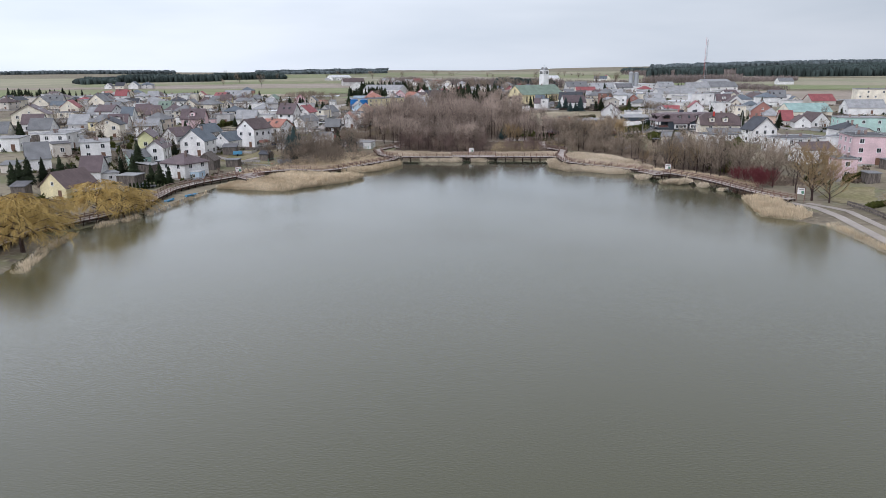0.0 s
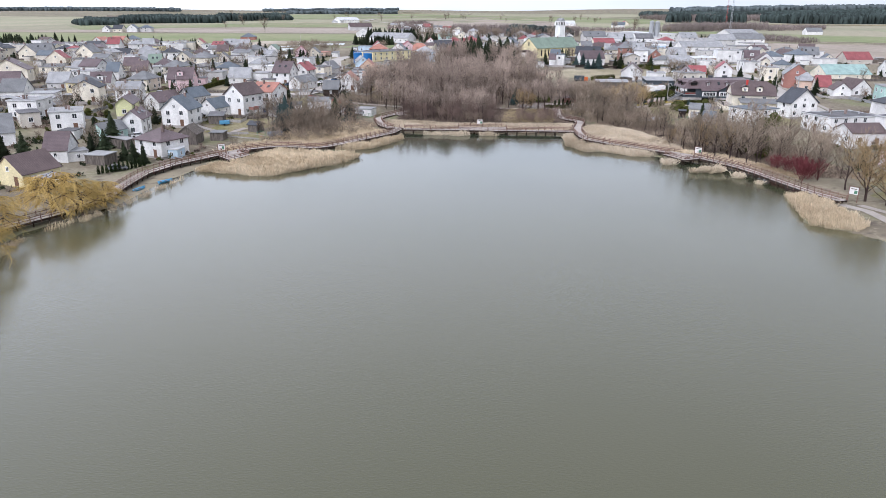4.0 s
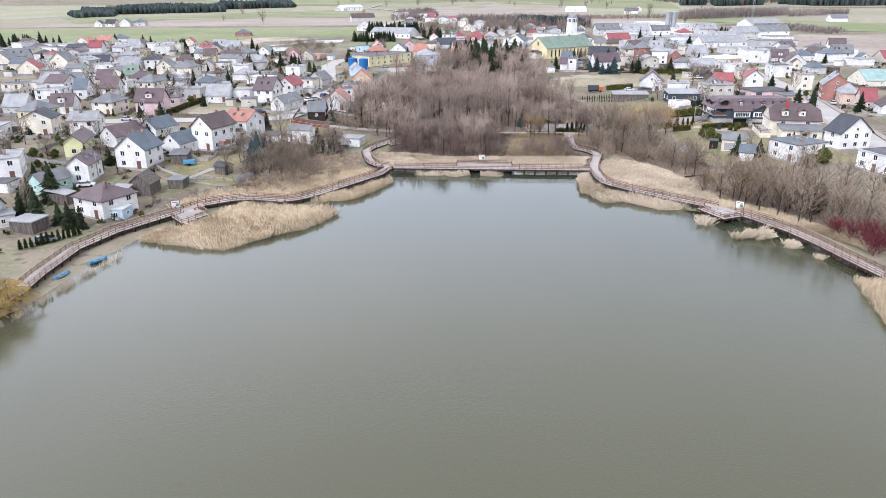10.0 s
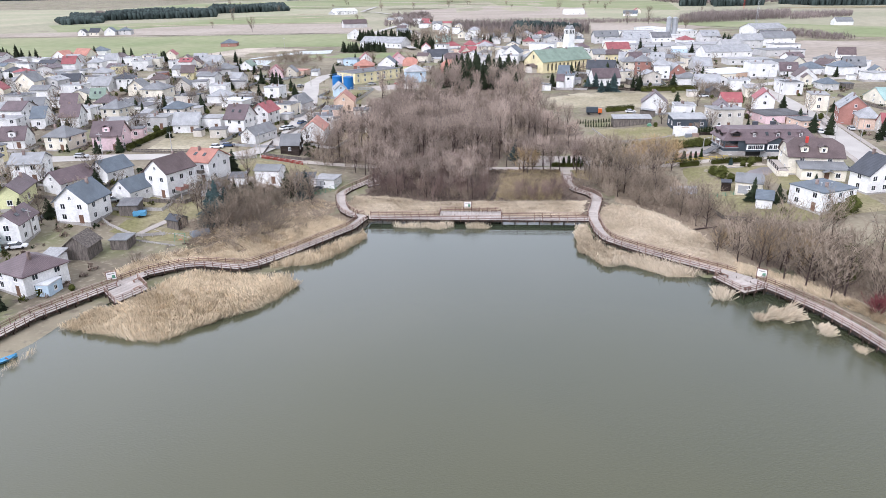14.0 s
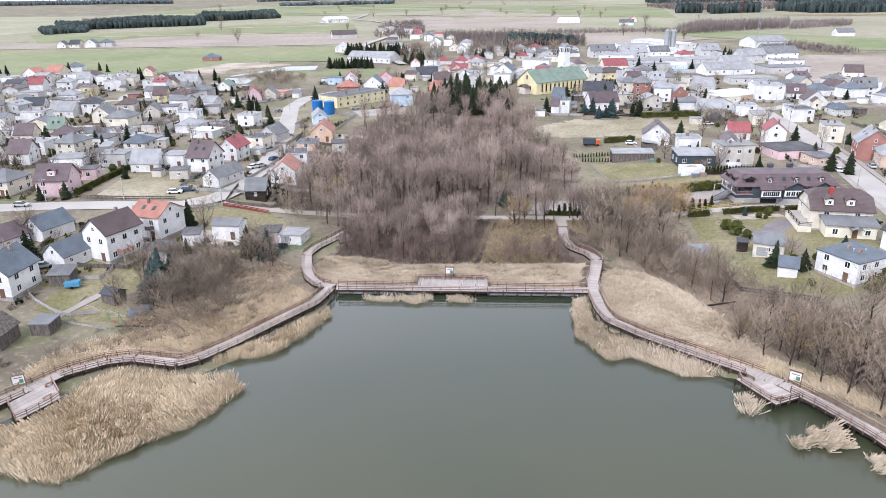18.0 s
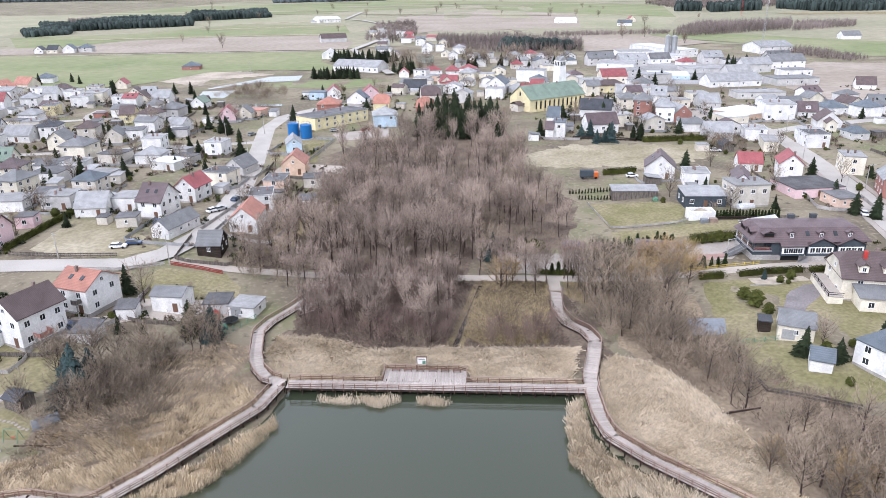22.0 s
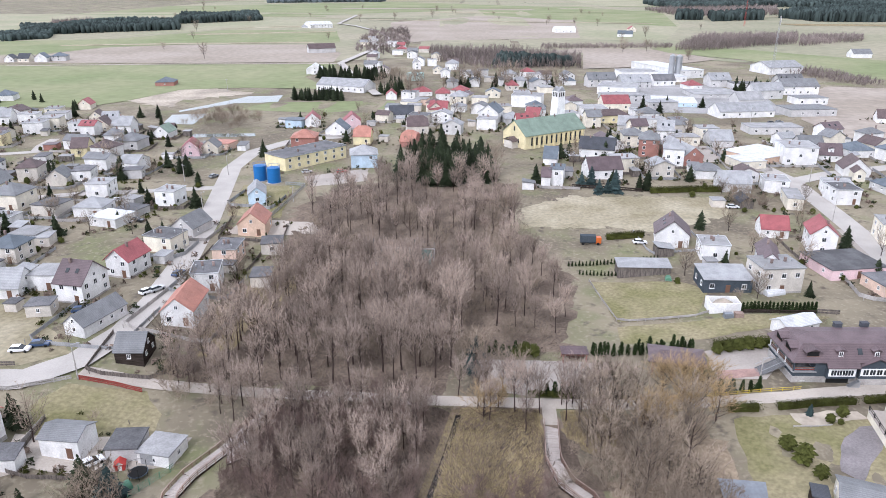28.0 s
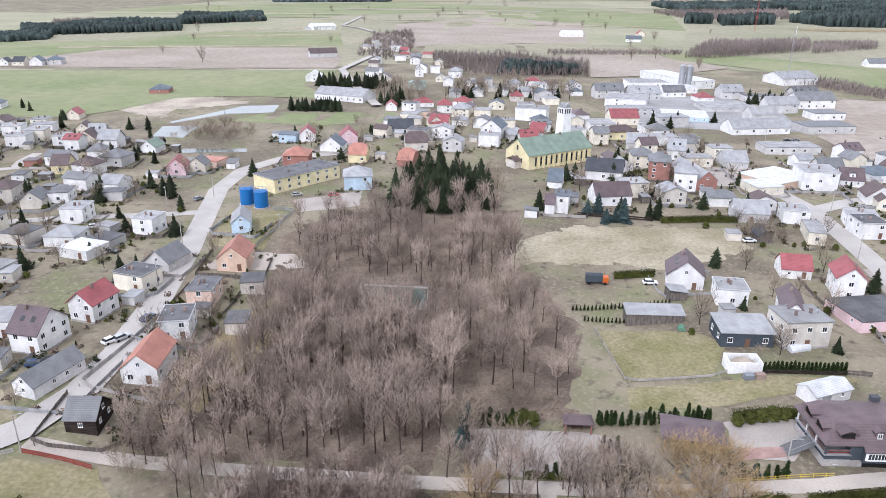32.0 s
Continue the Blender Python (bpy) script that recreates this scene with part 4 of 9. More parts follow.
    add_window(own, 2.2, 0.08, 0.5, 0, small=True)
    for u, v in ((12.5, 9.2), (18.2, 9.4)):
        ch = part("chimney", Geo().box(-0.5, -0.35, -0.6, 0.5, 0.35, 0.9).box(-0.58, -0.42, 0.9, 0.58, 0.42, 1.02), R_DARK, own)
        ch.matrix_local = pose(u, v, 8.3) @ Matrix.Diagonal((1.5, 1.5, 0.7, 1))
    # outer stair up to the open end
    for k in range(12):
        part("outer_step", Geo().box(-4.9 + k * 0.4, 3.1, -0.25 + k * 0.22, -4.45 + k * 0.4, 6.0, -0.15 + k * 0.22), R_GREY, own)
    for v in (3.1, 6.0):
        part("stair_rail", Geo().beam((-4.9, v, 0.75), (-0.1, v, 3.4), 0.06, 0.06), METAL, own)
        part("stair_string", Geo().beam((-4.9, v, -0.3), (-0.1, v, 2.3), 0.1, 0.3), R_GREY, own)


REDF_H = mat("red_balcony_cloth", (0.20, 0.05, 0.045), 0.8, 0.2)
hotel()
patch("yard", [(62.3, 62.9), (70.4, 63.0), (70.2, 60.0), (61.4, 59.4)], mat("red_paving_bricks", (0.36, 0.24, 0.21), 0.9, 0.2, 0.3, 4, 0.2, worldwide=True), "strip of red paving bricks in the hotel yard", "yard", 0.12, 4, 0.0)
house(85.0, 80.6, 24, 9.5, 5.0, 2.6, "gable", "x", WHITE, R_WHITE, name="garage", rise=1.2)


def inn():
    """The cream inn: half-hipped grey-brown roof, a lower wing with a porch and a railed terrace."""
    own = house(93.6, 39.4, -8, 14.0, 11.5, 5.4, "half", "x", CREAM, R_BROWN, rise=4.0)
    wing = part("wing_wall", Geo().box(-4.6, -11.0, -0.8, 6.6, -5.7, 3.2), CREAM, own)
    g = Geo()
    q = [(-5.2, -11.6, 3.1), (7.2, -11.6, 3.1), (7.2, -5.5, 4.1), (-5.2, -5.5, 4.1)]
    g.v += q + [(a, b, z + 0.18) for a, b, z in q]
    g.f += [(3, 2, 1, 0), (4, 5, 6, 7), (0, 1, 5, 4), (1, 2, 6, 5), (2, 3, 7, 6), (3, 0, 4, 7)]
    part("wing_roof", g, R_GREY, own)
    part("porch_roof", gable_roof(1.8, -13.0, -11.0, 1.4, 2.5, 3.1), R_GREY, own)
    part("door", Geo().box(1.2, -11.08, 0.1, 2.4, -11.0, 2.2), FRAME_B, wing)
    for u in (-2.6, 4.6):
        add_window(own, u, -11.02, 0.9, 0)
    for u in (-3.0, 1.8):
        d = part("dormer", Geo().box(u - 0.9, -5.0, 6.4, u + 0.9, -2.0, 7.9), CREAM, own)
        part("dormer_roof", gable_roof(u, -5.4, -1.5, 1.25, 7.7, 8.5), R_BROWN, d)
        add_window(own, u, -5.02, 6.6, 0, small=True)
    part("terrace", Geo().box(-10.0, -8.0, -1.0, -7.0, 5.0, 1.6), CREAM, own)
    part("terrace_floor", Geo().box(-10.1, -8.1, 1.6, -7.0, 5.1, 1.75), PAVING, own)
    for k in range(2):
        part("terrace_rail", Geo().beam((-10.0, -8.0, 2.2 + 0.4 * k), (-10.0, 5.0, 2.2 + 0.4 * k), 0.06, 0.1), BLACK, own)
        part("terrace_rail", Geo().beam((-10.0, -8.0, 2.2 + 0.4 * k), (-7.0, -8.0, 2.2 + 0.4 * k), 0.06, 0.1), BLACK, own)
    for k in range(6):
        part("terrace_post", Geo().box(-10.07, -8.0 + k * 2.55, 1.75, -9.93, -7.86 + k * 2.55, 2.7), BLACK, own)
    ch = part("chimney", Geo().box(-0.35, -0.35, -1.0, 0.35, 0.35, 1.1), RED, own)
    ch.location = (-2.0, -1.5, 9.0)


def balcony(own, x, y, l, depth, z, rail_m):
    """A railed balcony or terrace on a house wall."""
    slab = part("balcony", Geo().box(x, y, z, x + depth, y + l, z + 0.2), CONCRETE, own)
    for x0, y0, x1, y1 in ((x, y, x + depth, y + 0.08), (x, y + l - 0.08, x + depth, y + l), (x + depth - 0.08, y + 0.08, x + depth, y + l - 0.08)):
        part("balcony_panel", Geo().box(x0, y0, z + 0.2, x1, y1, z + 1.1), rail_m, slab)
    for y0 in (y + 0.1, y + l - 0.3):
        part("support", Geo().box(x + depth - 0.3, y0, -0.6, x + depth - 0.1, y0 + 0.2, z), CONCRETE, slab)
    return own


house(-121.3, 56.8, 8, 9.1, 9.0, 5.1, "gable", "x", PINK, R_PURPLE, dormer=True)
house(-137.0, 56.6, -5, 8.1, 10.0, 4.6, "hip", "x", CREAM, R_GREY)
house(-155.9, 93.6, 11, 6.5, 9.0, 4.7, "gable", "x", WHITE, R_PURPLE)
house(-168.1, 93.2, 11, 5.2, 9.0, 4.1, "gable", "x", WHITE, R_BLUE)
house(-189.5, 122.3, 12, 8.7, 9.0, 2.9, "gable", "x", WHITE, R_GREY)
house(-177.9, 129.4, 13, 6.8, 9.0, 3.6, "gable", "x", CREAM, R_PURPLE)
house(-168.9, 136.6, 13, 5.7, 9.0, 4.7, "gable", "x", CREAM, R_GREEN)
house(-145.7, 107.4, -8, 8.0, 10.0, 5.2, "hip", "x", CREAM, R_GREY)
house(-130.6, 99.7, 11, 8.0, 8.0, 3.2, "flat", "x", GREY, FELT)
house(-108.0, 86.8, 7, 9.1, 9.0, 2.9, "gable", "x", WHITE, R_LIGHT)
house(-100.1, 91.7, 3, 6.9, 8.0, 4.2, "flat", "x", WHITE, FELT_L)
house(-88.0, 86.1, -8, 7.5, 10.0, 5.4, "gable", "x", WHITE, R_PURPLE)
house(-92.5, 75.7, 12, 5.6, 5.0, 2.9, "flat", "x", BEIGE, FELT)
house(-76.5, 70.9, -16, 5.7, 13.0, 2.9, "gable", "y", WHITE, R_GREY)
house(-83.8, 101.7, -11, 7.0, 9.0, 5.1, "gable", "y", WHITE, R_RED)
house(-81.2, 119.6, -14, 9.4, 8.0, 4.7, "flat", "x", CREAM, FELT)
house(-79.4, 134.2, -13, 7.8, 10.0, 2.9, "gable", "y", GREY, R_GREY)
house(-98.1, 162.1, -8, 7.4, 8.0, 5.3, "flat", "x", WHITE, FELT_L)
house(-108.6, 140.6, -15, 10.6, 9.0, 2.9, "flat", "x", WHITE, R_WHITE)
house(-124.9, 123.1, -6, 8.6, 8.0, 3.2, "flat", "x", WHITE, FELT_L)
house(-134.3, 150.1, -10, 9.3, 9.0, 3.6, "flat", "x", BEIGE, FELT)
house(-140.1, 133.3, -4, 7.2, 8.0, 4.3, "flat", "x", WHITE, FELT_L)
house(-168.3, 171.1, 5, 7.5, 9.0, 4.6, "gable", "y", CREAM, R_GREY)
house(-166.4, 189.9, 11, 7.6, 9.0, 5.6, "hip", "x", BEIGE, R_BROWN)
house(-151.9, 184.7, 13, 7.5, 9.0, 3.2, "gable", "y", BEIGE, R_GREY)
house(-146.0, 191.7, 13, 7.1, 9.0, 4.0, "flat", "x", WHITE, FELT)
house(-127.9, 170.8, 5, 7.8, 9.0, 5.1, "flat", "x", WHITE, FELT_L)
house(-195.5, 186.5, -3, 12.4, 9.0, 3.0, "gable", "x", WHITE, R_LIGHT)
house(-185.2, 192.3, 11, 8.0, 9.0, 5.7, "hip", "x", WHITE, R_DARK)
house(-200.1, 170.9, 3, 10.1, 9.0, 5.2, "flat", "x", WHITE, FELT_L)
house(-219.1, 200.4, 11, 9.7, 8.0, 3.4, "gable", "x", WHITE, R_DARK)
house(-241.6, 198.0, 14, 5.3, 9.0, 4.6, "hip", "x", CREAM, R_BROWN)
house(-253.0, 257.1, 11, 7.4, 9.0, 6.5, "gable", "x", WHITE, R_RED)
house(-246.9, 240.6, 4, 11.0, 9.0, 3.8, "flat", "x", GREY, FELT_L)
house(-246.5, 274.1, 11, 9.0, 9.0, 5.2, "hip", "x", WHITE, R_LIGHT)
house(-217.5, 246.2, 12, 6.5, 9.0, 5.6, "flat", "x", YELLOW, FELT)
house(-249.1, 298.2, 14, 7.6, 9.0, 4.2, "gable", "x", WHITE, R_LIGHT)
house(-235.2, 298.0, 14, 9.4, 9.0, 5.5, "flat", "x", WHITE, FELT_L)
house(-232.8, 317.6, 12, 8.0, 9.0, 5.2, "flat", "x", CREAM, FELT_L)
house(-197.4, 278.8, 12, 7.1, 9.0, 5.2, "flat", "x", WHITE, FELT_L)
house(-201.6, 305.9, 13, 6.4, 9.0, 3.6, "gable", "y", CREAM, R_BROWN)
house(-185.8, 291.3, 14, 7.7, 9.0, 4.6, "gable", "x", WHITE, R_LIGHT)
house(-168.3, 230.3, 11, 7.1, 9.0, 3.9, "gable", "x", YELLOW, R_BROWN)
house(-164.2, 251.3, 12, 6.9, 9.0, 5.2, "hip", "x", WHITE, R_GREY)
house(-147.7, 270.0, -1, 7.7, 10.0, 2.9, "gable", "y", WHITE, R_GREEN)
house(-118.8, 232.4, 14, 7.9, 10.0, 4.0, "gable", "y", PINK, R_RED)
house(-303.7, 332.9, -11, 13.0, 10.0, 2.9, "gable", "y", WHITE, R_ORANGE)
house(-296.5, 347.4, -15, 12.7, 10.0, 2.9, "gable", "x", CREAM, R_ORANGE)
house(-297.5, 371.7, 14, 10.9, 11.0, 3.6, "hip", "x", WHITE, R_BLUE)
house(-230.0, 345.8, 11, 7.4, 10.0, 2.9, "gable", "y", CREAM, R_RED)
house(-222.3, 442.2, 12, 13.1, 14.0, 2.9, "hip", "x", BRICK, R_BLUE)
house(-121.2, 73.9, 11, 5.0, 5.0, 3.4, "flat", "x", PINK, FELT)
house(-150.1, 142.0, -13, 4.5, 6.0, 2.9, "flat", "x", GREY, FELT)
house(-119.0, 120.7, 11, 4.2, 6.0, 2.9, "flat", "x", BEIGE, FELT_L)
house(-178.2, 216.6, 11, 4.9, 8.0, 2.9, "flat", "x", WHITE, FELT)
house(-217.0, 227.8, 5, 9.5, 9.0, 4.3, "hip", "x", WHITE, R_LIGHT)
house(-127.5, 195.0, 12, 7.2, 6.0, 3.4, "flat", "x", GREY, FELT)
house(-111.0, 159.3, -12, 5.7, 5.0, 2.9, "flat", "x", GREY, FELT_L)
house(-95.4, -6.3, -4, 8.6, 9.0, 5.4, "gable", "y", WHITE, R_BLUE)
house(-89.4, 9.0, -19, 6.5, 11.0, 2.9, "gable", "y", WHITE, R_BLUE)
house(-102.6, 21.2, -20, 6.7, 9.0, 2.9, "gable", "y", WHITE, R_BLUE)
house(-109.1, 11.5, -20, 6.6, 11.0, 2.9, "gable", "y", WHITE, R_PURPLE)
house(-114.9, -1.7, 16, 4.8, 12.0, 4.3, "gable", "y", LIME, R_PURPLE)
house(-102.6, -21.0, 9, 5.2, 9.0, 4.9, "gable", "y", WHITE, R_PURPLE)
balcony(house(-82.0, 13.4, -21, 7.6, 10.0, 6.9, "gable", "y", WHITE, R_BROWN), 3.8, -2.6, 3.0, 1.9, 1.6, BRICK)
balcony(house(-77.7, 27.6, -16, 8.5, 9.5, 6.0, "gable", "x", WHITE, R_ORANGE, rise=2.6), 1.2, -6.2, 3.0, 1.5, 2.8, GREYWOOD)
house(-60.4, 30.4, -3, 7.2, 5.6, 3.9, "gable", "x", WHITE, R_GREY, rise=1.2)
house(-50.5, 31.6, 7, 5.5, 6.0, 2.3, "flat", "x", GREY, FELT, name="shed")
house(-43.8, 30.9, -8, 6.1, 6.0, 2.3, "flat", "x", WHITE, FELT_L, name="garage")
house(-84.6, -26.5, 2, 5.3, 6.0, 2.9, "gable", "y", GREYWOOD, GREYWOOD, name="barn")
house(-85.5, -42.8, -24, 9.6, 9.0, 4.4, "hip", "x", WHITE, R_PURPLE)
house(-81.1, -45.2, -3, 3.3, 4.0, 2.3, "flat", "x", BLUEW, R_WHITE, name="sun_room")
house(-121.4, -24.6, 28, 8.4, 10.0, 5.4, "flat", "x", WHITE, FELT_L)
house(-106.3, -54.1, 14, 5.4, 9.0, 2.9, "gable", "x", WHITE, R_PURPLE)
house(-102.8, -53.6, 42, 4.6, 5.0, 2.3, "flat", "x", WHITE, R_LIGHT, name="sun_room")
house(-106.1, -30.6, -20, 5.0, 8.0, 2.9, "gable", "y", MINT, R_GREY)
house(-132.8, -25.0, 40, 5.1, 8.0, 3.8, "flat", "x", BEIGE, FELT)
house(-151.2, 12.9, 13, 8.3, 8.0, 3.8, "flat", "x", WHITE, R_LIGHT)
house(-148.1, 32.4, -11, 7.3, 10.0, 5.5, "hip", "x", YELLOW, R_GREY)
house(-155.6, 59.0, 14, 7.8, 9.0, 2.9, "gable", "x", WHITE, R_PURPLE, dormer=True)
house(-207.7, 79.8, 18, 15.0, 9.0, 5.6, "gable", "y", CREAM, R_PURPLE)
house(-277.4, 201.3, 10, 9.8, 9.0, 4.3, "gable", "y", CREAM, R_GREY)
house(-281.4, 221.2, 15, 11.1, 9.0, 4.4, "gable", "x", GREY, R_GREY)
house(-241.2, 170.3, 14, 10.3, 9.0, 3.3, "gable", "y", CREAM, R_RED)
house(-226.2, 175.8, -0, 9.4, 9.0, 6.7, "gable", "y", CREAM, R_GREY)
house(-186.0, 47.1, 18, 8.0, 9.0, 3.7, "gable", "x", WHITE, R_PURPLE)
house(-171.6, 56.8, 10, 7.9, 9.0, 2.9, "gable", "x", GREY, R_LIGHT)
house(-167.9, 23.0, 13, 4.8, 9.0, 2.9, "gable", "x", WHITE, R_PURPLE)
house(-100.8, -75.9, -18, 8.4, 9.5, 2.9, "gable", "y", YELLOW, R_BROWN)
house(-94.2, -78.6, -18, 3.6, 5.0, 2.3, "flat", "x", DARKWOOD, R_LIGHT, name="sun_room")
house(-127.5, -45.2, 35, 6.0, 10.0, 3.0, "gable", "x", WHITE, R_GREY)
house(-176.7, 10.5, 16, 8.1, 9.0, 3.1, "gable", "x", CREAM, R_GREY)
house(-164.1, 17.7, 11, 7.7, 9.0, 3.9, "gable", "x", WHITE, R_GREY)
inn()
house(101.9, 19.4, -73, 6.5, 10.0, 5.1, "gable", "x", WHITE, R_DARK)
house(104.1, -6.0, -71, 11.3, 17.0, 4.7, "flat", "x", WHITE, FELT)
house(111.8, -32.0, -9, 9.3, 12.0, 8.1, "flat", "x", PINK, FELT)
house(97.5, -50.3, -7, 4.9, 7.0, 5.6, "flat", "x", PINK, FELT)
house(113.1, -20.4, -59, 8.0, 9.0, 6.1, "flat", "x", WHITE, FELT)
house(139.8, 115.7, -17, 10.1, 12.0, 6.1, "gable", "y", BRICK, R_LIGHT)
house(139.6, 103.9, -16, 6.2, 11.0, 4.5, "hip", "x", PEACH, R_LIGHT)
house(138.4, 143.7, -12, 6.8, 10.0, 6.3, "flat", "x", CREAM, FELT_L)
house(113.3, 134.5, -12, 7.2, 10.0, 6.4, "gable", "y", WHITE, R_RED)
house(104.2, 147.1, -7, 8.2, 8.0, 2.9, "gable", "x", WHITE, R_RED)
house(90.6, 114.6, -14, 5.0, 13.0, 6.3, "gable", "y", WHITE, R_PURPLE)
house(89.3, 106.0, 9, 11.0, 9.0, 6.8, "flat", "x", BEIGE, FELT_L)
house(76.2, 105.9, 1, 12.4, 9.0, 3.7, "shed", "x", ANTHRA, R_LIGHT)
house(70.6, 138.7, -11, 9.9, 10.0, 4.3, "gable", "y", WHITE, R_PURPLE)
house(79.8, 127.3, -5, 7.9, 8.0, 4.6, "flat", "x", WHITE, FELT_L)
house(57.5, 116.5, 1, 14.5, 5.0, 2.7, "shed", "x", GREYWOOD, R_LIGHT, name="shed")
house(113.4, 119.3, 12, 16.7, 14.0, 2.9, "flat", "x", PINK, FELT)
house(118.2, 105.7, 11, 7.6, 9.0, 2.9, "flat", "x", PEACH, FELT)
house(148.1, 240.2, -5, 13.8, 14.0, 7.5, "flat", "x", WHITE, FELT_L)
house(164.3, 244.8, -11, 9.1, 10.0, 2.9, "gable", "x", WHITE, R_PURPLE, dormer=True)
house(179.7, 253.7, 11, 11.7, 12.0, 3.3, "hip", "x", WHITE, R_BLUE)
house(163.7, 220.8, -10, 10.3, 11.0, 3.1, "gable", "y", WHITE, R_BROWN)
house(144.5, 193.5, -14, 9.8, 8.0, 4.3, "flat", "x", WHITE, FELT_L)
house(122.5, 178.2, -12, 5.2, 14.0, 3.9, "flat", "x", CREAM, FELT_L)
house(122.6, 195.3, -9, 8.8, 9.0, 4.7, "flat", "x", WHITE, FELT_L)
house(123.9, 230.9, 16, 11.5, 12.0, 3.2, "flat", "x", CREAM, R_WHITE)
house(135.5, 247.1, -57, 20.5, 24.0, 2.5, "flat", "x", ORANGE, R_WHITE, name="supermarket")
house(107.1, 195.5, -5, 11.9, 9.0, 3.5, "gable", "x", GREY, R_LIGHT)
house(104.8, 175.7, -1, 4.5, 8.0, 2.3, "gable", "y", GREYWOOD, R_DARK, name="barn")
house(93.6, 232.4, -12, 8.4, 10.0, 7.5, "hip", "x", WHITE, R_LIGHT)
house(86.7, 249.5, -11, 8.6, 12.0, 7.8, "hip", "x", BRICK, R_GREY)
house(99.1, 242.0, 11, 8.7, 26.0, 4.2, "gable", "y", BRICK, R_LIGHT)
house(59.9, 210.0, 11, 13.9, 10.0, 3.8, "gable", "x", WHITE, R_PURPLE)
house(63.0, 244.5, -14, 15.0, 10.0, 4.3, "gable", "x", WHITE, R_DARK)
house(102.3, 284.7, -13, 7.6, 10.0, 4.9, "gable", "x", WHITE, R_LIGHT)
house(108.2, 271.9, 5, 12.8, 9.0, 4.1, "flat", "x", CREAM, FELT_L)
house(82.1, 326.6, 11, 17.5, 10.0, 4.3, "hip", "x", YELLOW, R_BROWN)
house(89.4, 304.4, -11, 13.9, 10.0, 3.2, "gable", "x", GREY, R_LIGHT)
house(142.0, 183.0, 1, 8.6, 10.0, 5.4, "flat", "x", WHITE, FELT)
house(161.7, 213.5, -13, 4.2, 10.0, 3.5, "gable", "y", CREAM, R_BROWN)
house(235.0, 334.0, -15, 10.6, 10.0, 2.9, "gable", "x", WHITE, R_BROWN)
house(202.0, 252.5, -12, 10.6, 10.0, 4.9, "gable", "x", WHITE, R_GREY)
house(208.1, 238.5, -13, 6.3, 10.0, 3.2, "gable", "y", CREAM, R_BLUE)
house(164.7, 196.4, 11, 7.2, 9.0, 2.9, "hip", "x", GREY, R_BLUE)
house(141.9, 93.2, -12, 5.6, 10.0, 3.0, "gable", "x", BEIGE, R_RED)
house(143.1, 79.3, -12, 6.5, 10.0, 3.2, "gable", "y", WHITE, R_BROWN)
house(179.8, 158.8, 4, 22.8, 16.0, 2.3, "gable", "x", CREAM, R_TEAL, name="hall")
house(150.4, 83.3, 12, 8.7, 10.0, 3.4, "gable", "y", WHITE, R_BROWN)
house(225.3, 240.5, 5, 15.9, 12.0, 2.9, "gable", "x", BEIGE, R_RED)
house(270.7, 256.4, -15, 27.4, 14.0, 9.5, "flat", "x", CREAM, FELT)
house(158.9, 61.5, -7, 18.1, 10.0, 6.2, "flat", "x", MINT, FELT_L)
house(215.0, 166.6, -3, 19.9, 12.0, 3.7, "gable", "x", WHITE, R_LIGHT)
house(-62.1, 59.7, 4, 6.0, 7.0, 2.9, "gable", "x", DARKWOOD, R_GREY)
house(-58.8, 78.7, 5, 7.6, 12.0, 4.0, "gable", "y", WHITE, R_ORANGE)
house(-60.0, 96.2, 13, 7.0, 9.0, 5.0, "flat", "x", WHITE, FELT)
house(-60.4, 113.9, 3, 6.7, 9.0, 4.5, "flat", "x", PEACH, FELT)
house(-47.4, 102.1, 9, 5.2, 7.0, 3.2, "flat", "x", BEIGE, FELT)
house(-60.4, 138.1, 6, 8.5, 11.0, 4.0, "gable", "y", ORANGE, R_ORANGE)
house(-50.8, 124.1, 13, 6.2, 7.0, 3.4, "flat", "x", BEIGE, FELT)
house(-64.5, 223.5, 52, 32.8, 14.0, 5.4, "flat", "x", YELLOW, FELT, name="school")
house(-39.0, 220.4, 11, 11.0, 11.0, 5.6, "hip", "x", BLUEW, R_LIGHT)
house(-88.3, 298.8, -8, 9.1, 9.0, 4.0, "flat", "x", BLUEW, R_BLUE)
house(-80.3, 302.0, 11, 7.9, 10.0, 4.0, "gable", "y", WHITE, R_RED)
house(-72.6, 253.6, 5, 11.2, 11.0, 4.9, "hip", "x", BRICK, R_ORANGE)
house(-62.6, 282.4, -2, 10.9, 10.0, 2.9, "gable", "y", WHITE, R_BLUE)
house(-58.6, 299.9, 12, 9.1, 10.0, 3.9, "gable", "y", PINK, R_RED)
house(-46.4, 263.0, 1, 8.2, 10.0, 4.0, "half", "x", YELLOW, R_ORANGE)
house(-36.4, 327.5, 11, 11.1, 11.0, 3.1, "gable", "x", WHITE, R_DARK)
house(-17.0, 338.7, 9, 7.8, 10.0, 4.7, "gable", "y", CREAM, R_RED)
house(-86.2, 427.7, -18, 37.3, 18.0, 3.9, "gable", "x", WHITE, R_LIGHT, name="hall")
house(-127.3, 510.9, 8, 13.6, 12.0, 3.9, "gable", "y", WHITE, R_WHITE, name="hall")
house(15.5, 321.5, -14, 11.0, 13.0, 6.1, "gable", "y", WHITE, R_BLUE)
house(38.4, 372.7, -12, 18.4, 13.0, 7.1, "flat", "x", WHITE, FELT_L)
house(-15.6, 391.8, 3, 9.0, 11.0, 5.0, "hip", "x", WHITE, R_RED)
house(-4.3, 379.0, -7, 10.4, 11.0, 5.1, "hip", "x", CREAM, R_LIGHT)
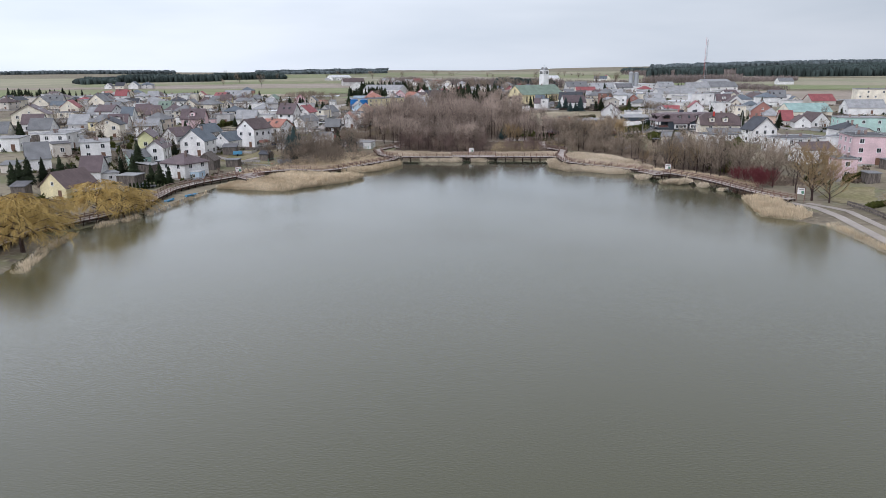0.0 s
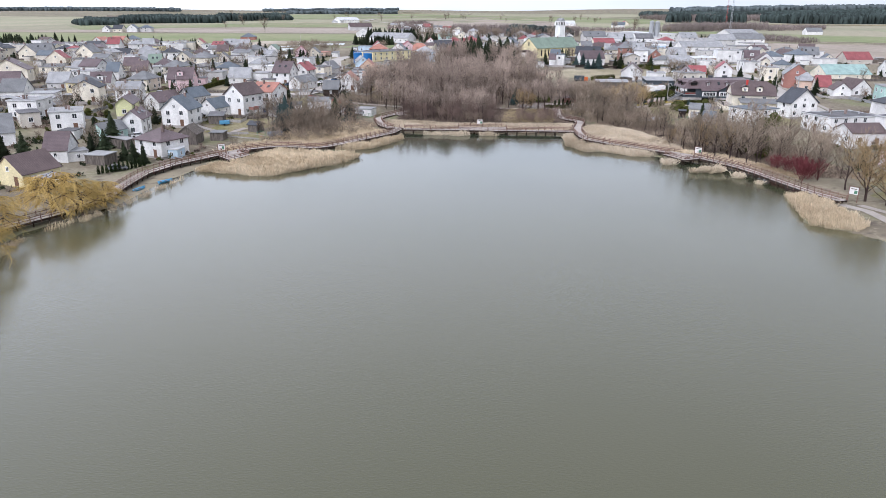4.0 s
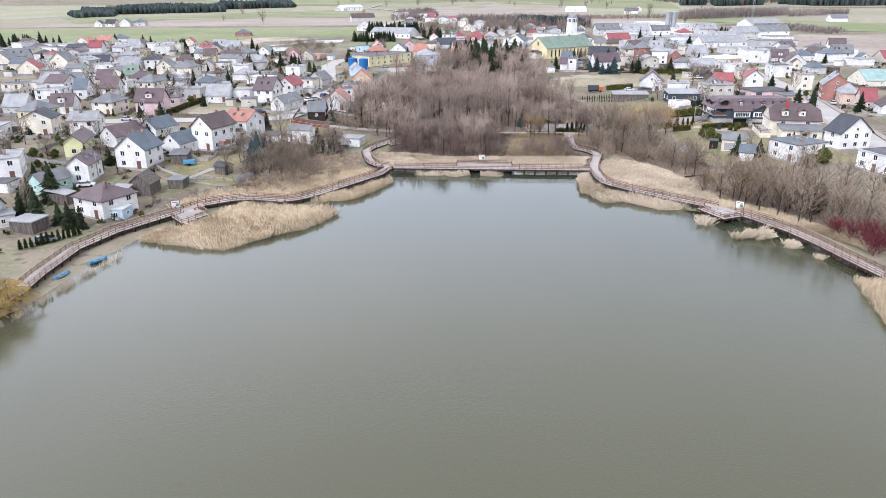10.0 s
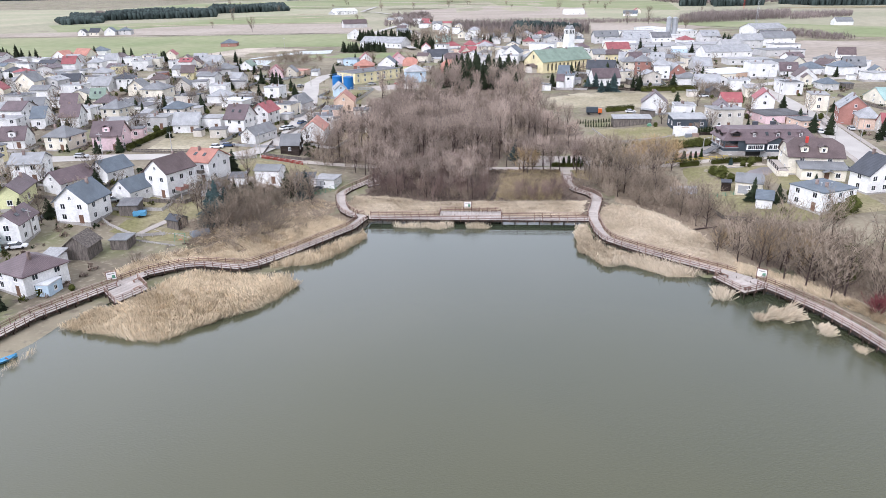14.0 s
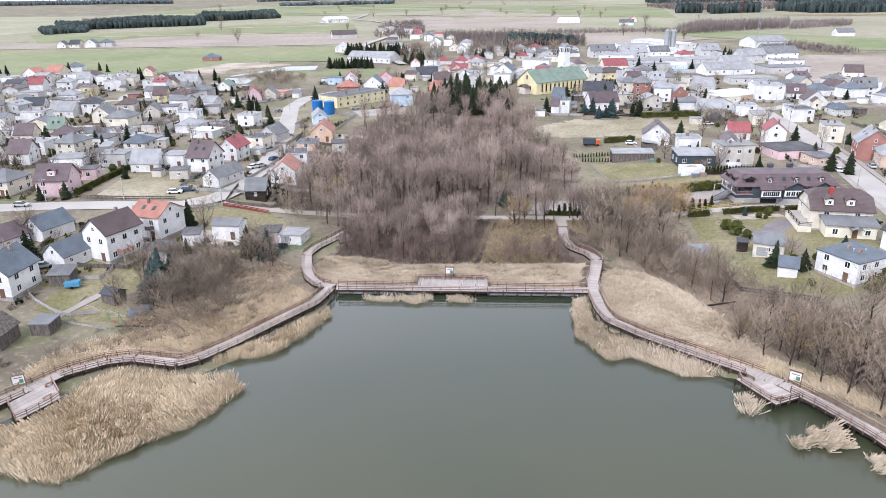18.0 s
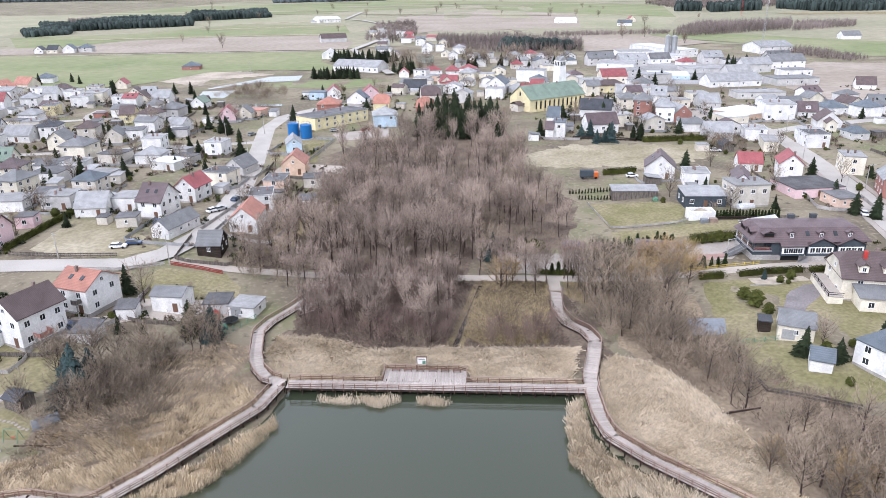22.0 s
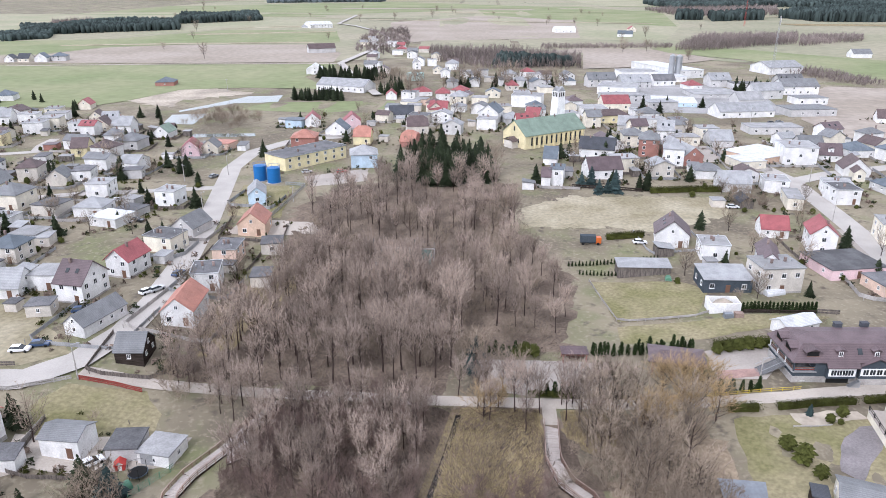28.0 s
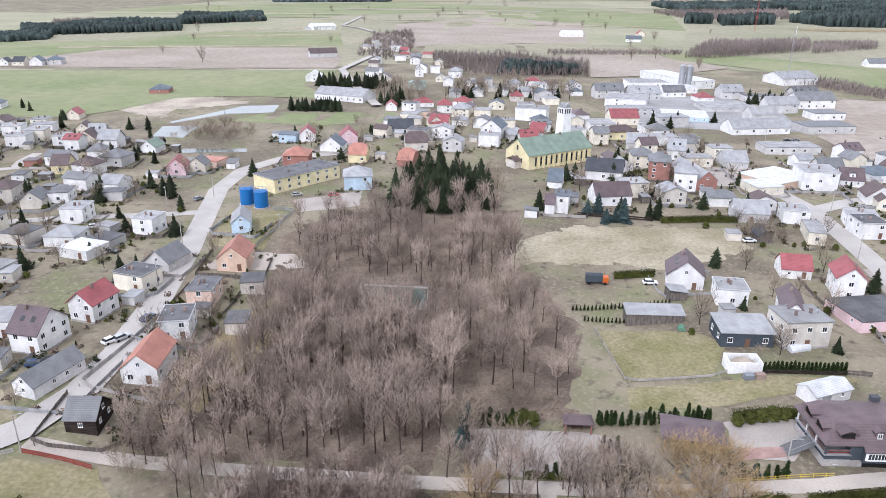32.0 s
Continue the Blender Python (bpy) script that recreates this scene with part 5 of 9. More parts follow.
house(-30.7, 411.0, 14, 11.7, 12.0, 2.9, "hip", "x", WHITE, R_RED)
house(-14.5, 338.1, -3, 10.2, 11.0, 4.2, "gable", "x", CREAM, R_RED)
house(-32.9, 328.4, 7, 8.9, 11.0, 3.2, "gable", "x", WHITE, R_DARK)
house(-27.8, 375.2, -7, 7.9, 9.0, 3.5, "flat", "x", PEACH, FELT_L)
house(-49.7, 394.6, 5, 6.9, 10.0, 3.0, "gable", "y", WHITE, R_RED)
house(-23.0, 291.0, 11, 10.8, 11.0, 4.0, "half", "x", BEIGE, R_BROWN)
house(-23.2, 259.6, -11, 7.2, 11.0, 2.9, "half", "x", BRICK, R_ORANGE)
house(27.0, 317.3, 11, 9.2, 12.0, 3.3, "hip", "x", GREY, R_LIGHT)
house(39.4, 326.5, -14, 7.8, 12.0, 3.1, "gable", "x", WHITE, R_RED)
house(41.1, 229.9, -11, 5.8, 10.0, 2.9, "gable", "x", WHITE, R_BLUE)
house(40.8, 198.3, -10, 5.2, 9.0, 6.3, "flat", "x", WHITE, R_BLUE)
house(36.4, 195.3, -8, 3.5, 7.0, 4.0, "gable", "x", WHITE, R_PURPLE)
house(104.8, 433.0, -16, 26.2, 26.0, 5.0, "flat", "x", WHITE, FELT_L, name="industrial_hall")
house(131.9, 389.6, -10, 26.8, 26.0, 2.3, "flat", "x", BLUEW, R_WHITE, name="industrial_hall")
house(161.1, 349.7, 12, 33.8, 14.0, 3.5, "gable", "x", WHITE, R_LIGHT, name="industrial_hall")
house(165.3, 421.6, 3, 32.3, 24.0, 2.6, "flat", "x", GREY, FELT_L, name="industrial_hall")
house(161.2, 303.0, 4, 26.7, 13.0, 3.5, "flat", "x", GREY, FELT_L, name="workshop")
house(90.8, 368.4, 6, 16.4, 14.0, 4.1, "gable", "x", CREAM, R_RED)
house(159.7, 452.0, 11, 11.1, 12.0, 3.1, "hip", "x", WHITE, R_RED)
house(74.9, 346.7, 7, 14.2, 16.0, 4.5, "flat", "x", WHITE, FELT_L, name="industrial_hall")
house(128.5, 495.9, 6, 27.6, 20.0, 7.0, "flat", "x", WHITE, FELT_L, name="industrial_hall")
house(161.6, 538.4, 22, 21.2, 70.0, 5.8, "flat", "x", WHITE, R_WHITE, name="industrial_hall")
house(254.6, 547.1, 17, 32.0, 25.0, 5.4, "gable", "x", WHITE, R_LIGHT, name="industrial_hall")
house(151.3, 503.4, 7, 22.9, 40.0, 3.7, "flat", "x", WHITE, R_WHITE, name="industrial_hall")
house(124.8, 272.2, 1, 10.7, 12.0, 2.9, "gable", "x", GREY, R_LIGHT)
house(162.5, 262.0, 4, 11.1, 10.0, 2.8, "gable", "x", GREY, R_GREY, name="barn")
house(-226.4, 309.4, 12, 11.5, 9.0, 4.1, "flat", "x", WHITE, FELT_L)
house(-217.6, 275.3, 11, 9.8, 9.0, 5.6, "flat", "x", WHITE, FELT_L)
house(-215.6, 285.9, 12, 10.6, 9.0, 6.0, "flat", "x", CREAM, FELT_L)
house(-171.1, 276.1, 3, 9.3, 9.0, 5.0, "gable", "x", WHITE, R_LIGHT)
house(-186.6, 283.1, 10, 9.6, 10.0, 3.2, "gable", "y", CREAM, R_BROWN)
house(-109.2, 246.6, -11, 9.5, 9.0, 2.9, "flat", "x", PEACH, R_ORANGE)
house(-112.1, 238.5, 4, 7.7, 8.0, 3.0, "gable", "y", CREAM, R_GREY)
house(-149.6, 279.8, 8, 5.5, 6.0, 2.3, "gable", "x", DARKWOOD, R_BROWN, name="barn")
house(-91.2, 302.1, 2, 6.6, 8.0, 3.5, "flat", "x", BLUEW, R_BLUE)
house(-187.9, 239.2, 11, 5.5, 6.0, 2.6, "flat", "x", BRICK, R_PURPLE, name="shed")
house(-106.6, 150.3, -15, 8.5, 7.0, 2.3, "flat", "x", GREY, FELT, name="garage")
house(-427.8, 574.6, 11, 8.1, 11.0, 3.4, "gable", "y", WHITE, R_DARK)
house(-414.7, 576.5, 3, 10.5, 11.0, 3.4, "gable", "x", CREAM, R_DARK)
house(-399.2, 577.5, 10, 10.9, 11.0, 4.0, "gable", "y", WHITE, R_BLUE)
house(-388.3, 587.6, 12, 12.6, 12.0, 4.4, "hip", "x", GREY, R_BLUE)
house(-255.5, 1081.7, 35, 38.2, 25.0, 5.6, "gable", "x", WHITE, R_WHITE, name="hall")
house(-266.4, 1074.5, -38, 25.8, 15.0, 2.3, "gable", "x", GREY, R_LIGHT, name="barn")
house(-160.0, 678.3, 24, 27.5, 12.0, 4.9, "gable", "x", GREY, R_BROWN, name="barn")
house(125.3, 1012.7, 7, 30.5, 20.0, 4.2, "gable", "x", WHITE, R_WHITE, name="hall")
house(199.2, 931.7, -13, 19.7, 12.0, 3.9, "gable", "x", WHITE, R_BLUE)
house(225.7, 1026.9, 7, 11.3, 9.0, 4.3, "gable", "y", CREAM, R_RED)
house(382.0, 671.7, 1, 18.0, 14.0, 3.9, "gable", "x", WHITE, R_GREY)
house(-47.6, 548.1, 10, 6.5, 9.0, 5.3, "gable", "y", WHITE, R_LIGHT)
house(-42.4, 482.4, -11, 11.1, 10.0, 5.1, "flat", "x", MINT, R_TEAL)
house(83.4, 6.6, -62, 9.6, 11.0, 4.9, "flat", "x", WHITE, R_BLUE)
house(71.1, 20.8, -20, 6.4, 8.0, 3.0, "gable", "x", CREAM, R_GREY, name="garage", rise=1.5)
house(70.5, 7.7, -20, 3.7, 4.0, 2.3, "gable", "x", WHITE, R_BLUE, name="garden_shed")
house(66.0, 23.1, -15, 2.3, 3.0, 2.3, "flat", "x", DARKWOOD, R_DARK, name="shed")
house(-68.8, 167.5, 17, 6.1, 11.0, 3.8, "gable", "y", BLUEW, R_LIGHT, name="pump_house")


# ---- trees ----
def bare_tree(seed, height, spread, trunk_r, limbs, twig_len, twig_w, upward, first=0.35, per=6, sub=7, droop=0.0, oval=False):
    """Vertices and faces of a leafless tree: (trunk and limbs, twigs)."""
    r = random.Random(seed)
    wood, tv, tf = Geo(), [], []
    lean = Vector((r.uniform(-0.04, 0.04), r.uniform(-0.04, 0.04), 1)).normalized()
    pts = [Vector((0, 0, -0.4))]
    for i in range(1, 6):
        pts.append(Vector((lean.x * height * i / 5 + r.uniform(-0.1, 0.1), lean.y * height * i / 5 + r.uniform(-0.1, 0.1), height * i / 5)))
    for i in range(5):
        wood.tube(pts[i], pts[i + 1], trunk_r * (1 - i / 5.4), trunk_r * (1 - (i + 1) / 5.4), 5, cap=i == 0)

    def trunk_at(f):
        k = min(4, int(f * 5))
        return pts[k].lerp(pts[k + 1], f * 5 - k)

    def twig(a, b, w):
        d = b - a
        s = d.orthogonal().normalized()
        s.rotate(Matrix.Rotation(r.uniform(0, 6.28), 3, d))
        n = len(tv)
        tv.extend([tuple(a - s * w / 2), tuple(a + s * w / 2), tuple(b)])
        tf.append((n, n + 1, n + 2))

    for i in range(limbs):
        f = first + (0.98 - first) * (i + r.random() * 0.6) / limbs
        a = trunk_at(min(f, 0.99))
        ang = i * 2.4 + r.uniform(-0.5, 0.5)
        g = (f - first) / (1 - first)
        reach = spread * ((0.5 + 0.6 * math.sin(math.pi * min(1, 0.2 + 0.8 * g))) if oval else (1.15 - 0.75 * g)) * r.uniform(0.7, 1.15)
        out = Vector((math.cos(ang), math.sin(ang), 0))
        b = a + out * reach * 0.55 + Vector((0, 0, reach * upward * 0.6))
        c = b + out * reach * 0.45 + Vector((0, 0, reach * (upward * 0.9 - droop)))
        lr = max(0.035, trunk_r * 0.42 * (1.1 - f))
        wood.tube(a, b, lr, lr * 0.65, 3, cap=False)
        wood.tube(b, c, lr * 0.65, lr * 0.2, 3, cap=False)
        for j in range(per):
            t = 0.2 + 0.8 * (j + r.random()) / per
            p = a.lerp(b, t / 0.55) if t < 0.55 else b.lerp(c, (t - 0.55) / 0.45)
            dirv = (out * r.uniform(0.1, 0.9) + Vector((r.uniform(-0.8, 0.8), r.uniform(-0.8, 0.8), upward * r.uniform(0.5, 1.5) - droop * 1.5))).normalized()
            q = p + dirv * twig_len * r.uniform(0.7, 1.3)
            twig(p, q, twig_w * 1.8)
            for k in range(sub):
                u = 0.15 + 0.85 * (k + r.random()) / sub
                st = p.lerp(q, u)
                d2 = (dirv + Vector((r.uniform(-1, 1), r.uniform(-1, 1), r.uniform(-0.5, 0.9) * upward - droop * 2))).normalized()
                twig(st, st + d2 * twig_len * r.uniform(0.35, 0.75), twig_w)
    return wood, tv, tf


def tree_kind(name, label, twigs, args, count, group, category="tree"):
    """Variants of one kind of tree, as meshes that the planted trees share."""
    out = []
    for i in range(count):
        wood, tv, tf = bare_tree(100 + i * 7 + len(name), **args)
        parts = [("crown", big_mesh("crown", tv, tf, twigs))]
        if category == "tree":
            parts.append(("trunk", wood.mesh("trunk", BARK)))
        out.append((name, label, category, group, parts))
    return out


ALDER = tree_kind("alder_tree", "tall bare alder with a slender purple-brown crown", TWIG,
                  dict(height=10.2, spread=2.7, trunk_r=0.21, limbs=24, twig_len=1.35, twig_w=0.066, upward=1.25, first=0.46, per=8, sub=6, oval=True), 7, "alders of the wood")
BARE = tree_kind("bare_tree", "leafless grey-brown tree with a spreading crown", TWIG_G,
                 dict(height=7.2, spread=3.2, trunk_r=0.17, limbs=20, twig_len=1.3, twig_w=0.062, oval=True, upward=0.95, first=0.22, per=8, sub=6), 4, "bare trees by the houses")
WILLOW = tree_kind("willow_tree", "yellow weeping willow leaning over the water", TWIG_Y,
                   dict(height=7.0, spread=5.0, trunk_r=0.3, limbs=26, twig_len=1.9, twig_w=0.045, upward=0.35, first=0.25, per=12, sub=14, droop=0.45), 2, "willows on the shore")
SALLOW = tree_kind("sallow_tree", "bushy tan-brown sallow with many fine branches", TWIG_S,
                   dict(height=6.5, spread=4.2, trunk_r=0.2, limbs=26, twig_len=1.5, twig_w=0.045, upward=0.7, first=0.12, per=10, sub=9), 2, "sallows by the lane")
SHRUB = tree_kind("bare_shrub", "leafless brown shrub of thin stems", TWIG_G,
                  dict(height=2.4, spread=1.9, trunk_r=0.05, limbs=15, twig_len=0.9, twig_w=0.04, upward=0.9, first=0.05, per=6, sub=6), 3, "bare shrubs", "shrub")
THICKET = tree_kind("young_alder", "young alder of many upright purple-brown stems", TWIG_P,
                    dict(height=4.2, spread=1.5, trunk_r=0.04, limbs=16, twig_len=1.1, twig_w=0.04, upward=1.3, first=0.06, per=6, sub=6), 3, "young alders of the thicket", "shrub")
DOGWOOD = tree_kind("dogwood_shrub", "dark red dogwood thicket beside the boardwalk", TWIG_R,
                    dict(height=3.0, spread=2.4, trunk_r=0.05, limbs=22, twig_len=0.9, twig_w=0.06, upward=0.9, first=0.05, per=9, sub=8), 1, "dogwood thicket", "shrub")


def conifer(seed, height, radius, needle, layers, per, slim=1.0, ball=0.0):
    """A cone of many drooping needle sprays with an uneven outline."""
    r = random.Random(seed)
    tv, tf = [], []
    for i in range(layers):
        f = (i + 0.5) / layers
        z = height * (0.06 + 0.94 * f)
        if ball:
            rad = radius * math.sqrt(max(0.02, 1 - (2 * f - 1) ** 2)) ** ball
        else:
            rad = radius * (1 - f) ** slim * (1 + 0.16 * math.sin(f * 31 + seed)) + 0.08
        n = max(4, int(per * (0.35 + rad / radius)))
        for j in range(n):
            a = 6.283 * (j + r.random()) / n
            rr = rad * r.choice((r.uniform(0.45, 0.8), r.uniform(0.8, 1.25)))
            rr *= 1 + (0 if ball else 0.22 * math.sin(2 * a + seed + 5 * f))
            o, s = Vector((math.cos(a), math.sin(a), 0)), Vector((-math.sin(a), math.cos(a), 0))
            zz = z + r.uniform(-0.5, 0.5) * height / layers
            w = (0.20 + 0.15 * rad) * r.uniform(0.4, 1.1)
            tip = o * rr + Vector((0, 0, zz - 0.22 * rr + (0.35 if slim < 0.8 else 0)))
            root = o * rr * 0.25 + Vector((0, 0, zz + 0.35 * height / layers))
            midp = root.lerp(tip, 0.6)
            k = len(tv)
            tv.extend([tuple(root), tuple(midp - s * w + Vector((0, 0, -0.1))), tuple(tip), tuple(midp + s * w + Vector((0, 0, -0.1))), tuple(midp + Vector((0, 0, 0.14)))])
            tf.extend([(k, k + 1, k + 4), (k + 1, k + 2, k + 4), (k + 2, k + 3, k + 4), (k + 3, k, k + 4)])
    return tv, tf


def conifer_kind(name, label, needle, group, count, **kw):
    out = []
    for i in range(count):
        tv, tf = conifer(50 + i, needle=needle, **kw)
        parts = [("crown", big_mesh("crown", tv, tf, needle))]
        if "pine" in name:
            parts.append(("trunk", Geo().tube((0, 0, -0.4), (0, 0, kw["height"] * 0.8), 0.14, 0.04, 5).mesh("trunk", BARK)))
        out.append((name, label, "shrub" if "shrub" in name else "conifer", group, parts))
    return out


SPRUCE = conifer_kind("spruce_tree", "dark green spruce with drooping branches", NEEDLE, "spruces", 5, height=8.5, radius=2.5, layers=26, per=24, slim=0.85)
BLUE_SPRUCE = conifer_kind("blue_spruce", "silvery blue spruce in a garden", NEEDLE_B, "blue spruces", 2, height=7.5, radius=2.5, layers=26, per=26, slim=0.85)
THUJAS = conifer_kind("thuja_tree", "narrow green column-shaped thuja", THUJA, "thujas", 2, height=3.2, radius=0.62, layers=14, per=9, slim=0.45)
BUSH = conifer_kind("evergreen_shrub", "rounded dark evergreen garden shrub", HEDGE, "evergreen shrubs", 2, height=2.3, radius=1.15, layers=11, per=13, ball=1.0)

planted = random.Random(11)


def plant(kinds, x, y, size=1.0, vary=0.2):
    ob = planted.choice(kinds)
    s = size * planted.uniform(1 - vary, 1 + vary)
    m = pose(x, y, gz(x, y) - 0.05, planted.uniform(-2, 2), planted.uniform(-2, 2), planted.uniform(0, 360)) @ Matrix.Diagonal((s * planted.uniform(0.9, 1.1), s * planted.uniform(0.9, 1.1), s, 1))
    name, label, category, group, parts = ob
    if len(parts) == 1:
        own = tagged(new(name, parts[0][1]), label, category, group)
        own.matrix_world = m
    else:
        own = thing(name, m, label, category, group)
        for pname, me in parts:
            part(pname, me, None, own)
    return own


def inside(x, y, poly):
    ok = False
    for (ax, ay), (bx, by) in zip(poly, poly[1:] + poly[:1]):
        if (ay > y) != (by > y) and x < (bx - ax) * (y - ay) / (by - ay) + ax:
            ok = not ok
    return ok


def scatter(kinds, poly, count, gap, size=1.0, vary=0.2):
    xs, ys = [p[0] for p in poly], [p[1] for p in poly]
    done = []
    for _ in range(count * 30):
        if len(done) >= count:
            break
        x, y = planted.uniform(min(xs), max(xs)), planted.uniform(min(ys), max(ys))
        if inside(x, y, poly) and all((x - a) ** 2 + (y - b) ** 2 > gap * gap for a, b in done):
            done.append((x, y))
            plant(kinds, x, y, size, vary)
    return len(done)


# brush on the banks beside the boardwalk
scatter(SHRUB, [(32, 20), (46, 13), (48, 30), (36, 42), (31, 36)], 34, 1.7, 1.15, 0.35)
scatter(SHRUB, [(-66, -15), (-56, -11), (-48, -2), (-54, 5), (-64, 0)], 22, 1.7, 1.25, 0.3)
scatter(BARE, [(-66, -13), (-56, -9), (-50, 0), (-56, 5), (-65, -2)], 6, 2.6, 0.75, 0.25)
# young growth between the boardwalk and the lane
scatter(THICKET, [(-30, 22), (-8, 15.5), (1.5, 17), (3.5, 49.0), (-26, 49.0), (-30, 40)], 120, 1.8, 1.0, 0.3)
scatter(THICKET, [(10, 17), (23, 18), (24, 26), (12, 24)], 16, 1.8, 0.8, 0.3)
# the alder wood north of the lane, and the strip between the lane and the shore
scatter(ALDER, [(-46, 55), (-8, 54.5), (6, 60), (8, 84), (2, 108), (-22, 108), (-34, 124), (-38, 108), (-38, 92), (-43, 76)], 128, 3.9, 0.96, 0.28)
scatter(ALDER, [(-50, 60), (-46, 58), (-40, 92), (-40, 112), (-46, 104), (-52, 80)], 9, 4.0, 0.75, 0.3)
scatter(ALDER, [(6, 80), (30, 76), (36, 100), (26, 126), (2, 122), (-2, 104)], 24, 4.4, 0.9, 0.28)
scatter(ALDER, [(-40, 136), (-4, 134), (22, 142), (26, 160), (14, 194), (-36, 190), (-50, 164)], 66, 4.8, 0.88, 0.28)
scatter(BARE, [(-46, 60), (30, 60), (26, 160), (-40, 160)], 26, 6.0, 0.95, 0.3)
scatter(ALDER, [(-30, 23), (-4, 17), (2, 21), (3, 46.0), (-24, 46.0), (-29, 40)], 48, 3.0, 0.66, 0.3)
scatter(BARE, [(36, 49.5), (53, 48), (49, 34), (46, 16), (34, 22), (31, 40)], 26, 3.4, 0.95, 0.3)
scatter(SALLOW, [(42, 49.5), (58, 49.5), (57, 44), (43, 42)], 4, 3.5, 1.0, 0.15)
scatter(SALLOW, [(43, 53.8), (58, 53.6), (56, 58), (44, 58)], 3, 4, 1.05, 0.15)
plant(SALLOW, 13, 45, 0.95)
plant(SALLOW, 16, 49, 0.8)
scatter(ALDER, [(-54, 55), (-46, 47), (-34, 41), (-30, 48), (-34, 49.4), (-48, 57)], 12, 2.6, 0.72, 0.25)
scatter(SHRUB, [(-58, 56), (-48, 46), (-36, 40), (-34, 48), (-44, 60)], 14, 2.0, 1.1, 0.3)
scatter(ALDER, [(12, 49), (24, 49), (24, 40), (14, 42)], 5, 2.6, 0.78, 0.1)
scatter(ALDER, [(28.5, 49), (36, 49), (36, 40), (29, 40)], 5, 2.4, 0.78, 0.1)
scatter(ALDER, [(6, 53.8), (24, 53.8), (24, 49.5), (6, 49.5)], 6, 2.2, 0.74, 0.1)
scatter(ALDER, [(28.5, 53.8), (42, 53.8), (42, 49.5), (28.5, 49.5)], 6, 2.2, 0.74, 0.1)
scatter(BARE, [(60, -22), (66, -30), (72, -44), (78, -62), (88, -56), (84, -30), (78, -12), (66, -10)], 20, 3.6, 0.85, 0.3)
scatter(BARE, [(54, -16), (64, -24), (72, -10), (70, -6), (60, -4)], 5, 3.0, 0.7, 0.3)
scatter(BARE, [(-66, 0), (-50, 6), (-42, 14), (-46, 20), (-62, 12), (-74, 2)], 12, 2.8, 0.8, 0.3)
scatter(SHRUB, [(-74, -34), (-60, -27), (-48, -20), (-38, -6), (-36, 4), (-46, -6), (-62, -20)], 24, 2.2, 0.75, 0.4)
scatter(SHRUB, [(-65, -21), (-52, -18), (-44, -8), (-40, 10), (-56, 12), (-62, -2)], 26, 2.2, 1.1, 0.35)
scatter(SHRUB, [(44, 6), (56, -4), (62, 4), (54, 24), (40, 28)], 32, 1.8, 1.2, 0.3)
scatter(SHRUB, [(-28, 20), (0, 14), (3, 48), (-22, 48)], 26, 2.2, 1.0, 0.35)
scatter(SHRUB, [(24, 20), (30, 22), (33, 40), (29, 44), (26, 30)], 8, 2.0, 0.9, 0.3)
scatter(SHRUB, [(-46, 56), (30, 56), (30, 120), (-40, 128)], 50, 3.0, 1.1, 0.3)
scatter(SHRUB, [(64, -30), (74, -50), (84, -40), (70, -20)], 18, 2.2, 1.0, 0.3)
scatter(SHRUB, [(-148, 288), (-114, 286), (-108, 312), (-126, 332), (-152, 318)], 34, 3.0, 1.5, 0.3)
scatter(SHRUB, [(98, 172), (112, 170), (112, 182), (100, 184)], 7, 2.5, 1.6, 0.2)
for x, y, s in ((72, -52, 1.0), (73.5, -56, 1.1), (70.5, -48.5, 0.9), (75, -53.5, 1.0), (72.5, -60, 0.9), (74.8, -58.5, 0.95)):
    plant(DOGWOOD, x, y, s)
scatter(SHRUB, [(-66, -18), (-62, -20), (-50, -14), (-40, 2), (-40, 14), (-56, 12), (-64, -4)], 10, 1.8, 1.3, 0.3)
scatter(BARE, [(-72, -14), (-58, -12), (-46, 2), (-44, 16), (-58, 12), (-70, -2)], 9, 3.2, 0.8, 0.25)
scatter(BARE, [(46, 6), (54, -6), (56, -18), (62, -10), (58, 4), (50, 14)], 5, 3.0, 0.75, 0.25)
for x, y, s in ((51.5, -20.5, 0.8), (54.6, -24.4, 1.0), (57.4, -28.6, 1.1), (60.6, -33.2, 1.0), (63.2, -36.6, 1.15), (66.0, -41.2, 1.0), (58.2, -22.2, 1.1), (62.0, -27.6, 1.15), (66.4, -33.0, 1.2), (69.2, -39.5, 1.1),
                (61.5, -18.6, 1.0), (67.5, -24.5, 1.1), (72.0, -34.5, 1.15), (54.0, -3.0, 0.95), (71.5, -46.8, 1.1), (68.6, -30.0, 1.0)):
    plant(BARE, x, y, s, 0.08)
for x, y, s in ((60.2, -25.4, 0.95), (65.0, -29.4, 1.0), (53.0, -18.2, 0.6)):
    plant(SALLOW, x, y, s, 0.08)
for x, y, s in ((74.1, -31, 1.6), (75, -28, 1.4), (72.5, -33, 1.2), (77, -24, 1.5), (83.4, -2.7, 1.5), (88, 1, 1.6), (70, -27, 1.2), (79, -31, 1.3)):
    plant(BUSH, x, y, s)
for x, y, s in ((-80, -127, 1.45), (-86.5, -121, 1.4), (-90, -130, 1.4), (-76.5, -97.6, 1.05), (-81, -99.5, 1.15), (-75, -92, 0.75), (-84, -112, 1.0)):
    plant(WILLOW, x, y, s, 0.05)
plant(SALLOW, 78.6, -75.5, 1.55, 0.03)
plant(SALLOW, 81.0, -79.0, 1.1, 0.03)
